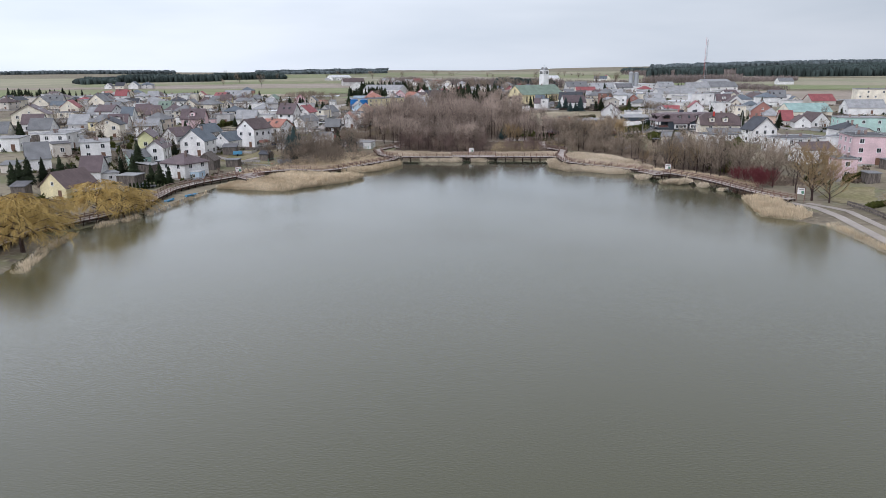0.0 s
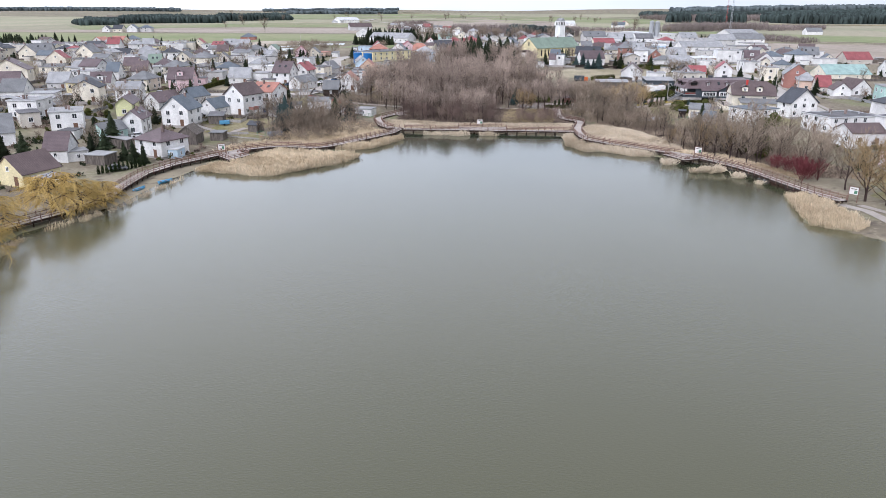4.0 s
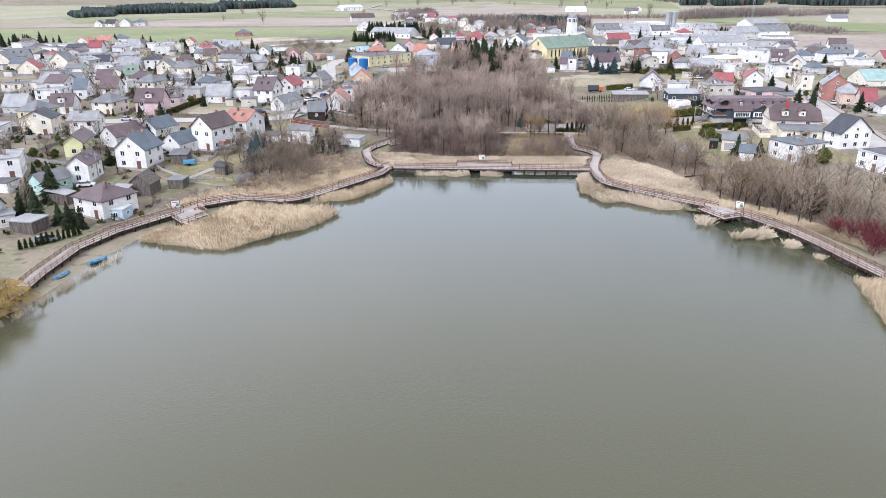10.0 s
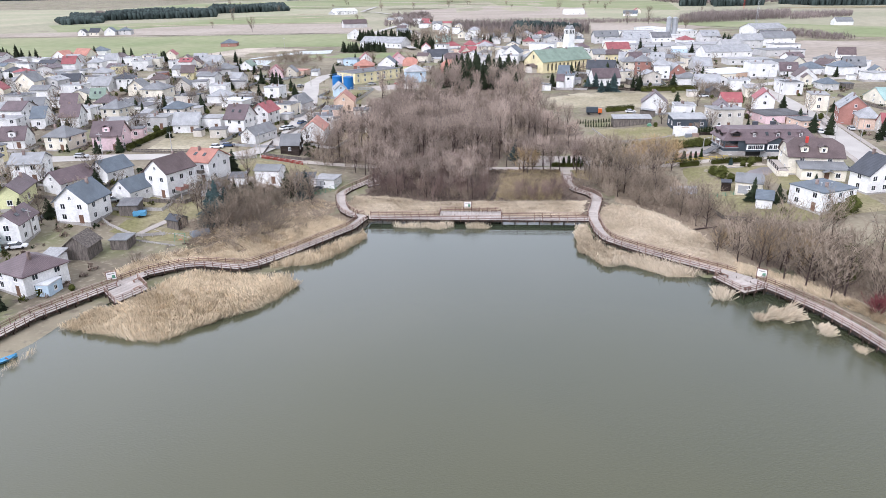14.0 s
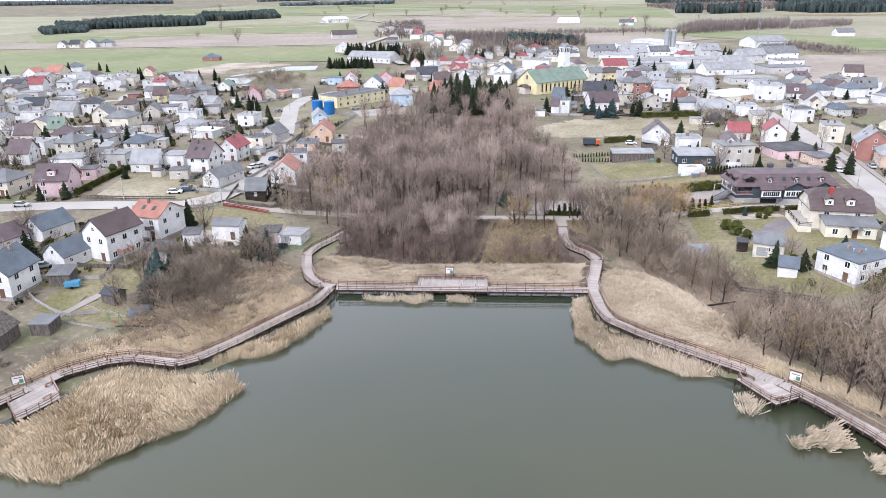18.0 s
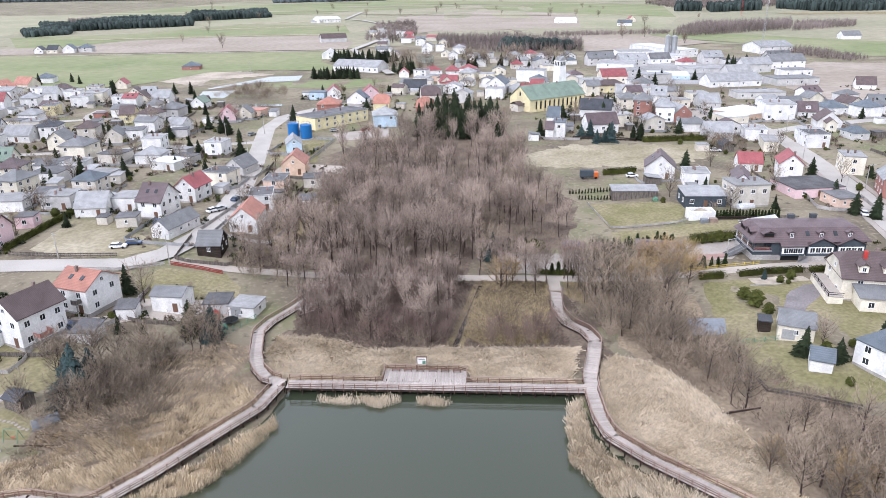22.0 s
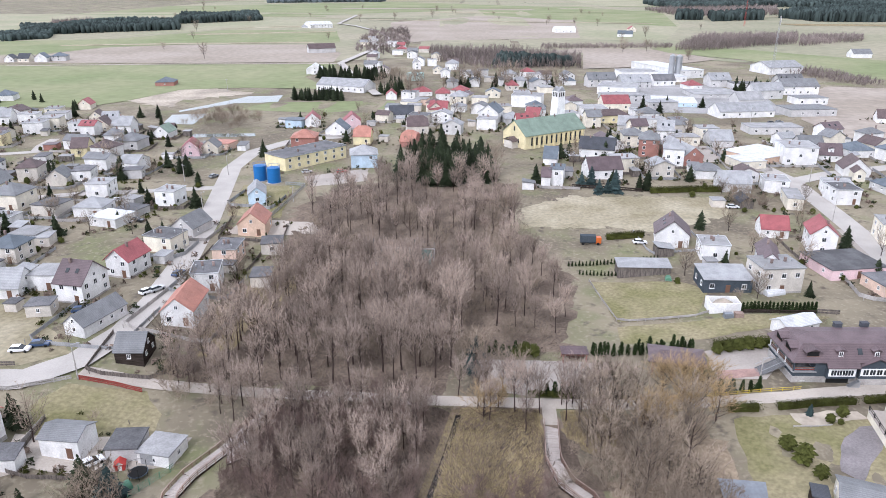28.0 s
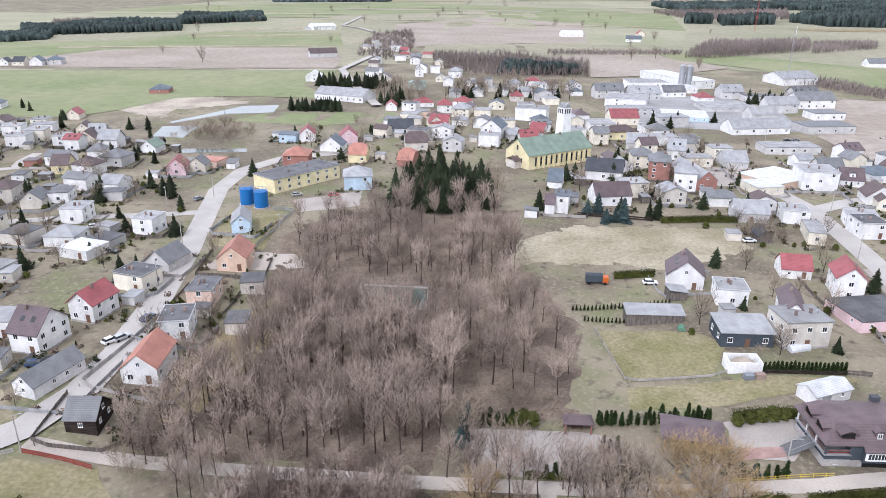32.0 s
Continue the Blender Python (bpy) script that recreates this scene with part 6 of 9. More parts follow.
for x, y, s in ((77, -57, 1.1), (79, -66, 1.2)):
    plant(BARE, x, y, s, 0.05)
for x, y in ((25.8, 53.9), (27.5, 54.1), (29, 54.2), (30.4, 54.3), (31.7, 54.5), (36.3, 54.1), (38.5, 54), (40.6, 53.8), (37.1, 62.2), (38.6, 62.3), (37.9, 70.7), (39.9, 70.9), (42.0, 71.1),
             (48.0, 73.5), (50.5, 73.3), (53, 73.2), (55.5, 73.1), (57.3, 72.5), (59.0, 72.3), (60.5, 54.9), (62.9, 54.7), (64.6, 54.6), (66.2, 54.5), (67.9, 54.9)):
    plant(THUJAS, x, y, 1.0, 0.15)
for i in range(20):
    plant(THUJAS, 76.3 + i * 0.93, 89.8 + i * 0.05, 0.85, 0.1)
for i in range(26):
    plant(THUJAS, 37.5 + i * 1.04, 122 + i * 0.1, 0.5, 0.12)
for i in range(13):
    plant(THUJAS, 40 + i * 1.0, 116.5 - i * 0.1, 0.45, 0.12)
for i in range(12):
    plant(THUJAS, -90 + i * 0.55, -67 + i * 0.9, 0.7, 0.15)
for x, y, s in ((-63.0, -5.0, 1.4), (-65.0, -3.6, 1.05), (-61.8, -1.6, 1.15), (-47.1, 18.6, 1.0)):
    plant(BLUE_SPRUCE, x, y, s, 0.05)
for x, y, s in ((-52.6, 20.5, 0.95), (-60.8, 16.4, 0.45), (-66.5, 17.5, 0.5), (-102, -36.5, 1.05), (-97, -50.5, 0.95), (-100.4, -50.7, 0.8), (-91.5, -51.3, 0.6), (-88.2, -53.2, 0.65), (-85.9, -52.9, 0.6), (-104, -42, 0.9)):
    plant(SPRUCE, x, y, s, 0.08)
# conifers between the wood and the church
scatter(SPRUCE, [(-24, 196), (4, 190), (14, 200), (12, 232), (-10, 236), (-22, 214)], 60, 2.7, 1.35, 0.35)
scatter(BARE, [(-26, 192), (8, 188), (24, 204), (18, 236), (-16, 238)], 14, 4.5, 1.0, 0.3)
scatter(BLUE_SPRUCE, [(46, 192), (62, 188), (66, 198), (50, 202)], 4, 5, 1.0, 0.2)
for x, y in ((-135.9, 201.2), (-111.5, 202), (-106.3, 197.7), (-97, 183.7), (-120, 209.9), (-183.1, 317.8), (-172.8, 318), (-233.2, 339.7), (-236, 342), (-296, 359.8), (-280.3, 373), (-269.4, 363.6), (-143.8, 119.2), (-139.8, 131.9),
             (-136.8, 129.1), (-119.8, 127.5), (-130.8, 190.2), (-87.8, 158.6), (-222.3, 318.6), (-162.8, 299), (-111.2, 207.4), (115, 353.1), (121.9, 364.3), (145.7, 374.5), (79.5, 220), (71.4, 192), (74.2, 192.4), (70, 262), (74, 258),
             (66, 240), (94, 206), (118, 96), (122, 92), (56, 243), (50, 240), (46, 238), (60, 245), (64, 247)):
    plant(SPRUCE, x, y, 0.82, 0.25)
plant(SPRUCE, 102, 340, 1.55, 0.05)
plant(BLUE_SPRUCE, 55.2, 185.9, 0.9)
plant(BLUE_SPRUCE, 58.6, 187.5, 0.8)
# hall grove and east grove
scatter(SPRUCE, [(-117, 474), (-70, 474), (-66, 496), (-122, 498)], 46, 3.4, 1.05, 0.2)
scatter(SPRUCE, [(-112, 380), (-80, 382), (-84, 394), (-114, 390)], 26, 2.6, 0.85, 0.15)
scatter(SPRUCE, [(-66, 410), (-48, 402), (-44, 440), (-58, 450)], 12, 4, 1.0, 0.25)
scatter(BARE, [(-62, 404), (-30, 396), (-30, 470), (-60, 480)], 14, 6, 1.2, 0.25)
# evergreens and birches of the churchyard
scatter(SPRUCE, [(-16, 442), (60, 438), (62, 468), (-18, 474)], 30, 4, 0.72, 0.35)
scatter(BARE, [(-20, 436), (70, 436), (70, 480), (-20, 484)], 26, 6, 1.25, 0.25)
scatter(SPRUCE, [(186, 436), (232, 448), (236, 466), (190, 458)], 18, 3.5, 0.9, 0.2)
scatter(SPRUCE, [(-354, 294), (-336, 308), (-330, 345), (-400, 386), (-428, 384)], 44, 4.0, 0.9, 0.3)
for x, y, sz in ((-119, -70, 0.7), (-117.5, -66, 0.8), (-116.5, -61, 0.75), (-114, -57, 0.8), (-121, -64, 0.7)):
    plant(SPRUCE, x, y, sz, 0.1)
# garden shrubs and trees among the houses
for poly, n in (([(-150, 20), (-92, 22), (-90, -10), (-110, -30), (-140, -20)], 12), ([(-190, 60), (-112, 58), (-84, 180), (-190, 200)], 30), ([(-240, 200), (-110, 190), (-110, 260), (-230, 280)], 16),
                ([(64, 20), (90, 16), (90, 0), (74, -10)], 6), ([(80, 110), (130, 100), (136, 190), (84, 190)], 14), ([(30, 210), (120, 196), (140, 300), (30, 330)], 16), ([(-110, 270), (0, 250), (20, 360), (-60, 380)], 14)):
    scatter(BUSH, poly, n, 4, 0.9, 0.35)
    if n > 6:
        scatter(BARE, poly, n // 2 + 2, 6, 0.75, 0.25)
    scatter(SPRUCE, poly, n // 3, 8, 0.6, 0.3)
for x, y, s in ((66.4, 36.5, 1.15), (67.6, 32.6, 1.15), (68.9, 28.8, 1.1), (77, 44, 0.7), (80, 46, 0.7)):
    plant(BUSH, x, y, s * 1.3)


def hedge(pts, w, h, label="clipped dense green hedge", material=HEDGE):
    """A row of dense small leaves, uneven on top."""
    r = random.Random(int(pts[0][0] * 10) + 5)
    tv, tf = [], []
    for p, d in spaced(pts, 0.1):
        z0 = gz(p.x, p.y)
        for _ in range(16):
            q = Vector((p.x + r.uniform(-w, w) / 2, p.y + r.uniform(-w, w) / 2, z0 + h * math.sqrt(r.random()) * r.uniform(0.92, 1.04)))
            a = Vector((r.uniform(-1, 1), r.uniform(-1, 1), r.uniform(-0.4, 1))).normalized() * 0.17
            b = a.cross(Vector((r.uniform(-1, 1), r.uniform(-1, 1), r.uniform(-1, 1)))).normalized() * 0.17
            k = len(tv)
            tv.extend([tuple(q - a), tuple(q + a), tuple(q + b)])
            tf.append((k, k + 1, k + 2))
    ob = thing("hedge", pose(0, 0, 0), label, "hedge", "garden hedges")
    part("leaves", big_mesh("leaves", tv, tf, material), None, ob)
    g = Geo()
    for a, b in zip(pts[:-1], pts[1:]):
        g.beam((*a, gz(*a) + h * 0.4), (*b, gz(*b) + h * 0.4), w * 0.55, h * 0.7)
    part("core", g, material, ob)
    return ob



# ---- roads, yards, fields ----
patch("forest_floor", [(-54, 54), (6, 53.6), (9, 70), (32, 72), (38, 114), (24, 150), (24, 196), (-42, 192), (-54, 160), (-47, 112), (-54, 84)], LITTER, "brown leaf litter under the alders", "forest floor", 0.05, 6.0, 2.2)
patch("forest_floor", [(-34, 20), (-24, 13), (0, 13), (25, 14), (33, 10), (35, 22), (31, 40), (24, 49), (-27, 49.4)], LITTER, "brown leaf litter under the alders", "forest floor", 0.05, 6.0, 2.2)
patch("forest_floor", [(34, 48), (57, 48), (56, 34), (60, 10), (58, -20), (64, -30), (80, -56), (88, -54), (84, -16), (62, 4), (48, 0), (36, 20)], THATCH, "matted dry stalks under bare trees", "forest floor", 0.04, 6.0, 2.0)
ROADL = "pale worn asphalt village road"
strip("road", [(-190, 25), (-147, 37.5), (-131, 41.1), (-114, 43.6), (-92.7, 45.5), (-80, 47.5), (-72.5, 55.5), (-68.6, 68.8), (-68.8, 84.8), (-72.3, 111.7), (-77.9, 143.0), (-86.1, 179.7), (-93, 210), (-93, 240), (-82, 262), (-60, 275)],
      7.6, ASPHALT, ROADL, "road", 0.07)
strip("road", [(-200, 155), (-152.6, 165.1), (-139.5, 170.1), (-123.2, 173.7), (-108.3, 177.0), (-86, 182.6)], 5.0, ASPHALT, ROADL, "road", 0.10)
strip("road", [(-215, 225), (-192.3, 233.0), (-197.5, 246.1), (-199.6, 260.7)], 5.0, ASPHALT, ROADL, "road", 0.07)
strip("lane", [(-70, 52.0), (-54.7, 51.2), (-30.4, 51.6), (-4.7, 51.0), (18.1, 51.0), (40.5, 51.7), (56.9, 51.7), (73.3, 52.3), (93.4, 56.5), (118, 62)], 3.6, GRAVEL, "pale gravel lane between bare trees", "lane", 0.06)
strip("road", [(112, 20), (118.7, 57.8), (123.5, 85.0), (128.7, 114.9), (132.5, 152.0), (133.8, 179.9), (133.8, 193.6), (134.4, 208.0), (128, 240)], 8.0, ASPHALT, "grey asphalt main street", "road", 0.07)
strip("road", [(134.7, 206.9), (151.4, 217.5), (171.3, 226.2), (230, 250)], 7.0, ASPHALT, "grey asphalt main street", "road", 0.10)
strip("pavement", [(107, 22), (113.7, 58.8), (118.5, 86.0), (123.7, 115.9), (127.6, 152.0)], 1.8, PAVING, "pale concrete pavement along the street", "pavement", 0.14)
strip("pavement", [(117.5, 20), (124.2, 57.8), (129, 85.0), (134.0, 114.9), (137.6, 152.0)], 1.8, PAVING, "pale concrete pavement along the street", "pavement", 0.14)
strip("path", [(25.9, 44.0), (26.0, 51)], 2.8, GRAVEL, "pale gravel path from the lane to the boardwalk", "path", 0.09)
strip("path", [(72.2, -78.5), (75, -84), (75.5, -95), (74.5, -108), (73.2, -122), (74, -140)], 2.2, PAVING, "pale concrete lakeside path", "path", 0.06)
strip("path", [(76, -79.0), (80, -90), (79.0, -108), (77, -125)], 1.8, PAVING, "pale concrete lakeside path", "path", 0.06)
patch("field", [(-900, 600), (-450, 580), (-130, 600), (60, 700), (300, 600), (700, 560), (1100, 1200), (500, 2900), (-900, 2600)], FALLOW, "pale dry fallow fields", "field", 0.12, 70)
patch("field", [(-445, 345), (-300, 342), (-234, 347), (-217, 374), (-202, 420), (-160, 432), (-99, 428), (-131, 490), (-122, 547), (-122, 578), (-445, 546), (-700, 520), (-700, 345)], CROP, "bright green winter crop field", "field", 0.22, 40)
patch("field", [(-700, 540), (-444, 559), (-395, 567), (-250, 575), (-129, 592), (-137, 671), (-193, 768), (-342, 758), (-409, 714), (-436, 632), (-487, 619), (-700, 600)], SOIL, "pale brown ploughed field", "field", 0.22, 40)
patch("field", [(-492, 633), (-440, 638), (-414, 723), (-298, 785), (-164, 801), (-211, 1008), (-384, 1026), (-464, 836), (-596, 779)], CROP, "green winter crop field", "field", 0.22, 40)
patch("field", [(-480, 867), (-390, 1042), (-219, 1048), (-279, 1370), (-444, 1413), (-469, 1058)], CROP_P, "pale green crop field", "field", 0.22, 40)
patch("field", [(-138, 345), (-84, 339), (-38, 360), (-47, 384), (-125, 372)], CROP, "green playing field", "playing field", 0.08, 30)
patch("field", [(197, 760), (290, 634), (316, 507), (440, 470), (600, 560), (390, 640), (333, 700), (300, 745), (238, 790)], CROP, "green winter crop strip", "field", 0.22, 40)
patch("field", [(60, 690), (186, 706), (231, 675), (272, 604), (300, 590), (285, 640), (218, 728), (120, 760)], SOIL, "pale brown ploughed field", "field", 0.22, 40)
patch("field", [(191, 338), (194, 273), (230, 230), (420, 300), (420, 440), (262, 467), (224, 424), (200, 360)], SOIL, "brown bare field beyond the workshops", "field", 0.22, 40)
patch("field", [(-64, 1115), (50, 877), (241, 876), (338, 1182), (466, 1836), (193, 1986), (-103, 1712)], CROP_P, "pale green and dry field", "field", 0.22, 70)
patch("field", [(-1500, 700), (-800, 620), (-640, 760), (-640, 1500), (-1500, 1500)], CROP_P, "pale green crop field", "field", 0.22, 70)
patch("field", [(-420, 1450), (-120, 1700), (200, 2020), (-300, 2400), (-900, 2000), (-900, 1500)], CROP, "green far field", "field", 0.22, 70)
patch("field", [(500, 700), (900, 600), (1500, 900), (900, 1150), (560, 900)], CROP_P, "pale far field", "field", 0.22, 70)
patch("field", [(350, 2050), (1000, 2100), (1300, 2600), (300, 2700)], CROP_P, "pale far field", "field", 0.22, 70)
patch("field", [(-98, 770), (-59, 837), (136, 907), (183, 1384), (-4, 1499), (-159, 1230)], SOIL, "pale brown far field", "field", 0.34, 60)
patch("field", [(8, 1545), (194, 1297), (325, 1156), (414, 1638), (277, 2068), (-25, 1965)], CROP, "green far field", "field", 0.34, 60)
patch("field", [(96, 558), (115, 709), (152, 742), (208, 723), (234, 637), (176, 590), (134, 570)], SOIL, "pale brown field behind the works", "field", 0.42, 40)
patch("field", [(194, 749), (241, 737), (312, 694), (358, 601), (313, 511), (280, 574), (255, 639), (202, 700)], CROP, "green crop strip behind the works", "field", 0.48, 40)
for pts in ([(-470, 727), (-358, 759), (-194, 790), (-199, 808), (-367, 775), (-481, 742)], [(-398, 903), (-207, 980), (-211, 1000), (-403, 930)], [(-410, 1036), (-234, 1108), (-240, 1137), (-343, 1100)]):
    patch("field", pts, DRYGRASS, "narrow pale field strip", "field", 0.40, 60)
strips = random.Random(31)
for k in range(34):
    y0 = 1150 + 52 * k
    x0 = strips.uniform(-0.62, 0.5) * y0
    w, d, tilt = strips.uniform(140, 520), strips.uniform(22, 70), strips.uniform(-0.15, 0.2)
    patch("field", [(x0, y0), (x0 + w, y0 + w * tilt), (x0 + w * 0.97, y0 + w * tilt + d), (x0 - 12, y0 + d)], strips.choice((CROP, CROP_P, SOIL, DRYGRASS, CROP, OLIVE)), "narrow far field strip", "field", 0.55 + 0.012 * k, 90, 3.0)
strip("road", [(-412, 542), (-270, 563), (-122, 575), (-119, 590)], 4.0, GRAVEL, "pale field track", "road", 0.45)
strip("road", [(-60, 400), (-96, 500), (-119, 575), (-110, 698), (-105, 796), (-122, 903), (-150, 999), (-201, 1116), (-243, 1181), (-264, 1478)], 6.5, ASPHALT, "pale country road out of the village", "road", 1.3)
patch("meadow", [(25, 167), (45, 181.7), (73.2, 183.5), (99.7, 184), (98, 166), (72, 145), (54, 152), (20, 149)], DRYGRASS, "dry fallow meadow", "meadow", 0.07, 5.0, 1.6)
patch("meadow", [(-51, 62), (-46, 60), (-39, 90), (-37, 112), (-44, 122), (-50, 104), (-53, 82)], OLIVE, "olive grass at the edge of the wood", "meadow", 0.10, 5.0, 1.2)
patch("lawn", [(42.1, 112.3), (45.9, 87.5), (65.2, 88.4), (72, 103), (66, 109)], LAWN, "mown garden lawn inside a low wall", "lawn", 0.07)
patch("lawn", [(45.5, 85), (64.5, 85.8), (77.5, 88.5), (97.3, 88.4), (81, 82), (64.8, 77), (45, 76.5)], LAWN, "mown lawn strip with thujas", "lawn", 0.07)
patch("yard", [(10, 67.7), (31.6, 68.5), (40.8, 66.5), (40.6, 56.1), (24.4, 53.9), (12.7, 54.1)], PAVING, "pale sandy yard of the rest area", "yard", 0.07)
patch("yard", [(62, 71), (77.2, 73.5), (76.4, 64.8), (70.6, 58.5), (61.6, 60)], PAVING, "pale paved hotel yard", "yard", 0.07)
patch("lawn", [(60, 46), (82.9, 46.4), (98, 43), (98, 2), (72.5, -4), (60, 1), (57, 17)], LAWN, "garden grass with bare patches", "lawn", 0.05)
patch("yard", [(89, 43.5), (81.5, 43), (75.2, 37), (72.3, 30), (75, 27), (78, 32), (84, 38), (90, 39)], DRIVE, "curved grey driveway", "driveway", 0.09)
patch("meadow", [(-109, 55.2), (-111.5, 80), (-98, 78.5), (-80.5, 63), (-75.5, 57.5), (-84, 51.8), (-97, 49.9)], DRYGRASS, "dry grass plot beside the road", "meadow", 0.06)
patch("meadow", [(-74, 40), (-70.5, 47.5), (-55, 48.6), (-49, 42), (-47, 34), (-67, 31)], LAWN, "rough grass plot behind a red fence", "meadow", 0.06)
patch("yard", [(-72, 32), (-66, 33), (-52, 35), (-41, 36), (-41, 28), (-60, 24), (-70, 26)], GRAVEL, "pale gravel yard of the small white house", "yard", 0.09)
patch("lawn", [(82, -71), (93, -61), (99, -64), (90, -82), (83, -80)], LAWN, "green garden lawn behind the lakeside path", "lawn", 0.07)
patch("lawn", [(-88, 12), (-64, 4), (-74, -8), (-96, -2)], LAWN, "garden lawn with stepping stones", "lawn", 0.06)
patch("lawn", [(-56, 150), (-60, 186), (-80, 186), (-74, 150)], LAWN, "fenced grass round the water tanks", "lawn", 0.06)
patch("yard", [(-60, 200), (-36, 214), (-34, 196), (-54, 186)], PAVING, "pale paved school yard", "yard", 0.06)
patch("yard", [(-70, 132), (-52, 136), (-38, 142), (-44, 150), (-66, 146)], GRAVEL, "pale gravel lot", "yard", 0.06)
patch("yard", [(100, 356), (190, 352), (200, 420), (180, 470), (95, 470)], YARDG, "pale concrete works yard", "yard", 0.05, 30)
patch("yard", [(108, 236), (150, 236), (150, 268), (112, 268)], PAVING, "pale paved car park", "yard", 0.05, 12)
patch("sand", [(-218, 373), (-214, 411), (-196, 434), (-145, 408), (-182, 377), (-181, 352)], EARTH, "bare sandy earth round the new house", "sand", 0.12, 12, 4.0)
for pts in ([(-163, 301.6), (-169.3, 327), (-149.5, 332), (-146, 300)], [(-171, 339.5), (-146, 394.5), (-124.5, 401), (-120, 374.6), (-146, 367.4), (-168, 336)], [(-134.5, 267), (-136, 276.4), (-105.3, 279.5), (-103, 272.8)],
            ):
    patch("pond", pts, WATER, "small grey pond", "pond", 0.10, 20)
patch("pond", [(52.6, 29.9), (60.0, 28.4), (58.5, 22.0), (52.1, 22.3)], TARP, "garden pond basin with a grey liner", "pond", 0.12, 20, 0.05)
patch("reed_litter", [(-33, 13), (-31, 5.5), (-25, 4), (-10.5, 4), (-10.5, 8.5), (7, 8.5), (7.5, 4.4), (26, 4.2), (28, 18), (14, 17), (-2, 16.5), (-14, 16), (-28, 21)], STRAW, "flattened straw of the reed meadow", "reed litter", 0.03, 4.0, 0.8)
patch("reed_litter", [(29.5, 2), (29.8, -9), (36, -16.5), (45, -24), (53, -31), (55, -20), (52, -10), (48, 2), (42, 12), (34, 15), (32, 8)], STRAW, "flattened straw of the reed meadow", "reed litter", 0.06, 4.0, 0.8)
patch("reed_litter", [(-29.5, -2), (-30, -9), (-37, -20.5), (-43, -29), (-56, -30), (-62, -32), (-68, -39), (-74, -38), (-70, -26), (-58, -18), (-46, -8), (-38, 4), (-33, 10)], THATCH, "matted dry stalks of the reed meadow", "reed litter", 0.05, 4.0, 0.8)
patch("forest_floor", [(48, 3), (60, 1), (60, -12), (58, -27), (54, -25), (51, -10)], THATCH, "matted dry stalks under shrubs", "forest floor", 0.05, 5.0, 1.5)
patch("yard", [(-84, 20), (-74, 23), (-66, 30), (-62, 26), (-70, 20), (-74, 13), (-80, 14)], GRAVEL, "pale gravel yard between two houses", "yard", 0.10, 4.0, 0.6)
patch("forest_floor", [(-64.5, -20.5), (-52, -15), (-40, 0), (-37, 14), (-44, 18), (-56, 10), (-64, -4)], THATCH, "matted dry stalks under shrubs", "forest floor", 0.07, 6.0, 2.0)
patch("meadow", [(8.5, 48.5), (6.5, 36), (5, 22), (9, 18), (22, 19), (23.5, 30), (24.2, 48.5)], OLIVE, "olive winter grass between the ditch and the path", "meadow", 0.09, 4.0, 1.0)
patch("meadow", [(28, 48.5), (28.5, 40), (33, 36), (38, 40), (38, 48.5)], OLIVE, "olive winter grass beside the path", "meadow", 0.09, 4.0, 1.0)
strip("ditch_bank", [(2.2, 12.0), (4.6, 25), (7.4, 40.3), (8.6, 48)], 3.6, OLIVE, "mossy green bank along the ditch", "bank", 0.11)
strip("ditch", [(1.9, 9.2), (3.0, 15), (4.6, 25), (6.2, 33), (7.4, 40.3), (8.2, 46)], 1.0, MUD, "narrow dark wet ditch through the thicket", "ditch", 0.15)

platform("viewing_platform", [(-31.6, 29.0), (-27.0, 33.0), (-28.8, 38.0), (-33.4, 34.4)], "timber platform under the alders", [[(-31.6, 29.0), (-27.0, 33.0), (-28.8, 38.0)]])
hedge([(69.3, 48.1), (77, 49.2), (84.4, 50.3)], 1.6, 1.5)
hedge([(86.5, 50.8), (93, 51.8)], 1.6, 1.4)
hedge([(60, 48.4), (65.5, 48.0)], 2.0, 1.8)
hedge([(64, 71.3), (70, 72.4), (76.4, 72.6)], 2.0, 2.6, "dense mixed evergreen hedge")
hedge([(-115.1, 53.9), (-114.3, 85.7)], 1.0, 1.9)
hedge([(74.9, 188.3), (88, 190), (102.2, 191.5)], 1.6, 2.6)
hedge([(51.4, 141.6), (62.9, 142.4)], 1.6, 2.4)
for x, y, sz in ((10.2, 62.4, 1.2), (10.6, 64.6, 1.25), (11.2, 69.4, 1.5)):
    plant(BLUE_SPRUCE, x, y, 0.5 * sz, 0.05)
for k in range(6):
    plant(THUJAS, 12.6 + k * 1.5, 69.6, 1.05, 0.2)
for x, y, sz in ((20.4, 70.0, 1.3), (22.2, 70.3, 1.5), (24.2, 70.2, 1.4)):
    plant(BUSH, x, y, sz, 0.05)
for k in range(15):
    plant(THUJAS, 37.6 + k * 1.55, 71.6, 0.95, 0.12)
for k in range(10):
    plant(BUSH, 22.6 + k * 0.92, 53.9, 0.62, 0.1)
for x, y in ((36.9, 61.8), (38.4, 62.2), (39.8, 62.8), (36.6, 54.2), (39.6, 54.4)):
    plant(THUJAS, x, y, 1.0, 0.12)
for x, y, sz in ((64.4, 70.2, 1.15), (66.8, 70.8, 1.3), (69.2, 71.2, 1.2), (71.6, 71.8, 1.35), (73.8, 72.0, 1.25)):
    plant(BUSH, x, y, sz, 0.1)
for x, y in ((60.4, 55.2), (62.6, 54.8)):
    plant(BLUE_SPRUCE, x, y, 0.45, 0.08)


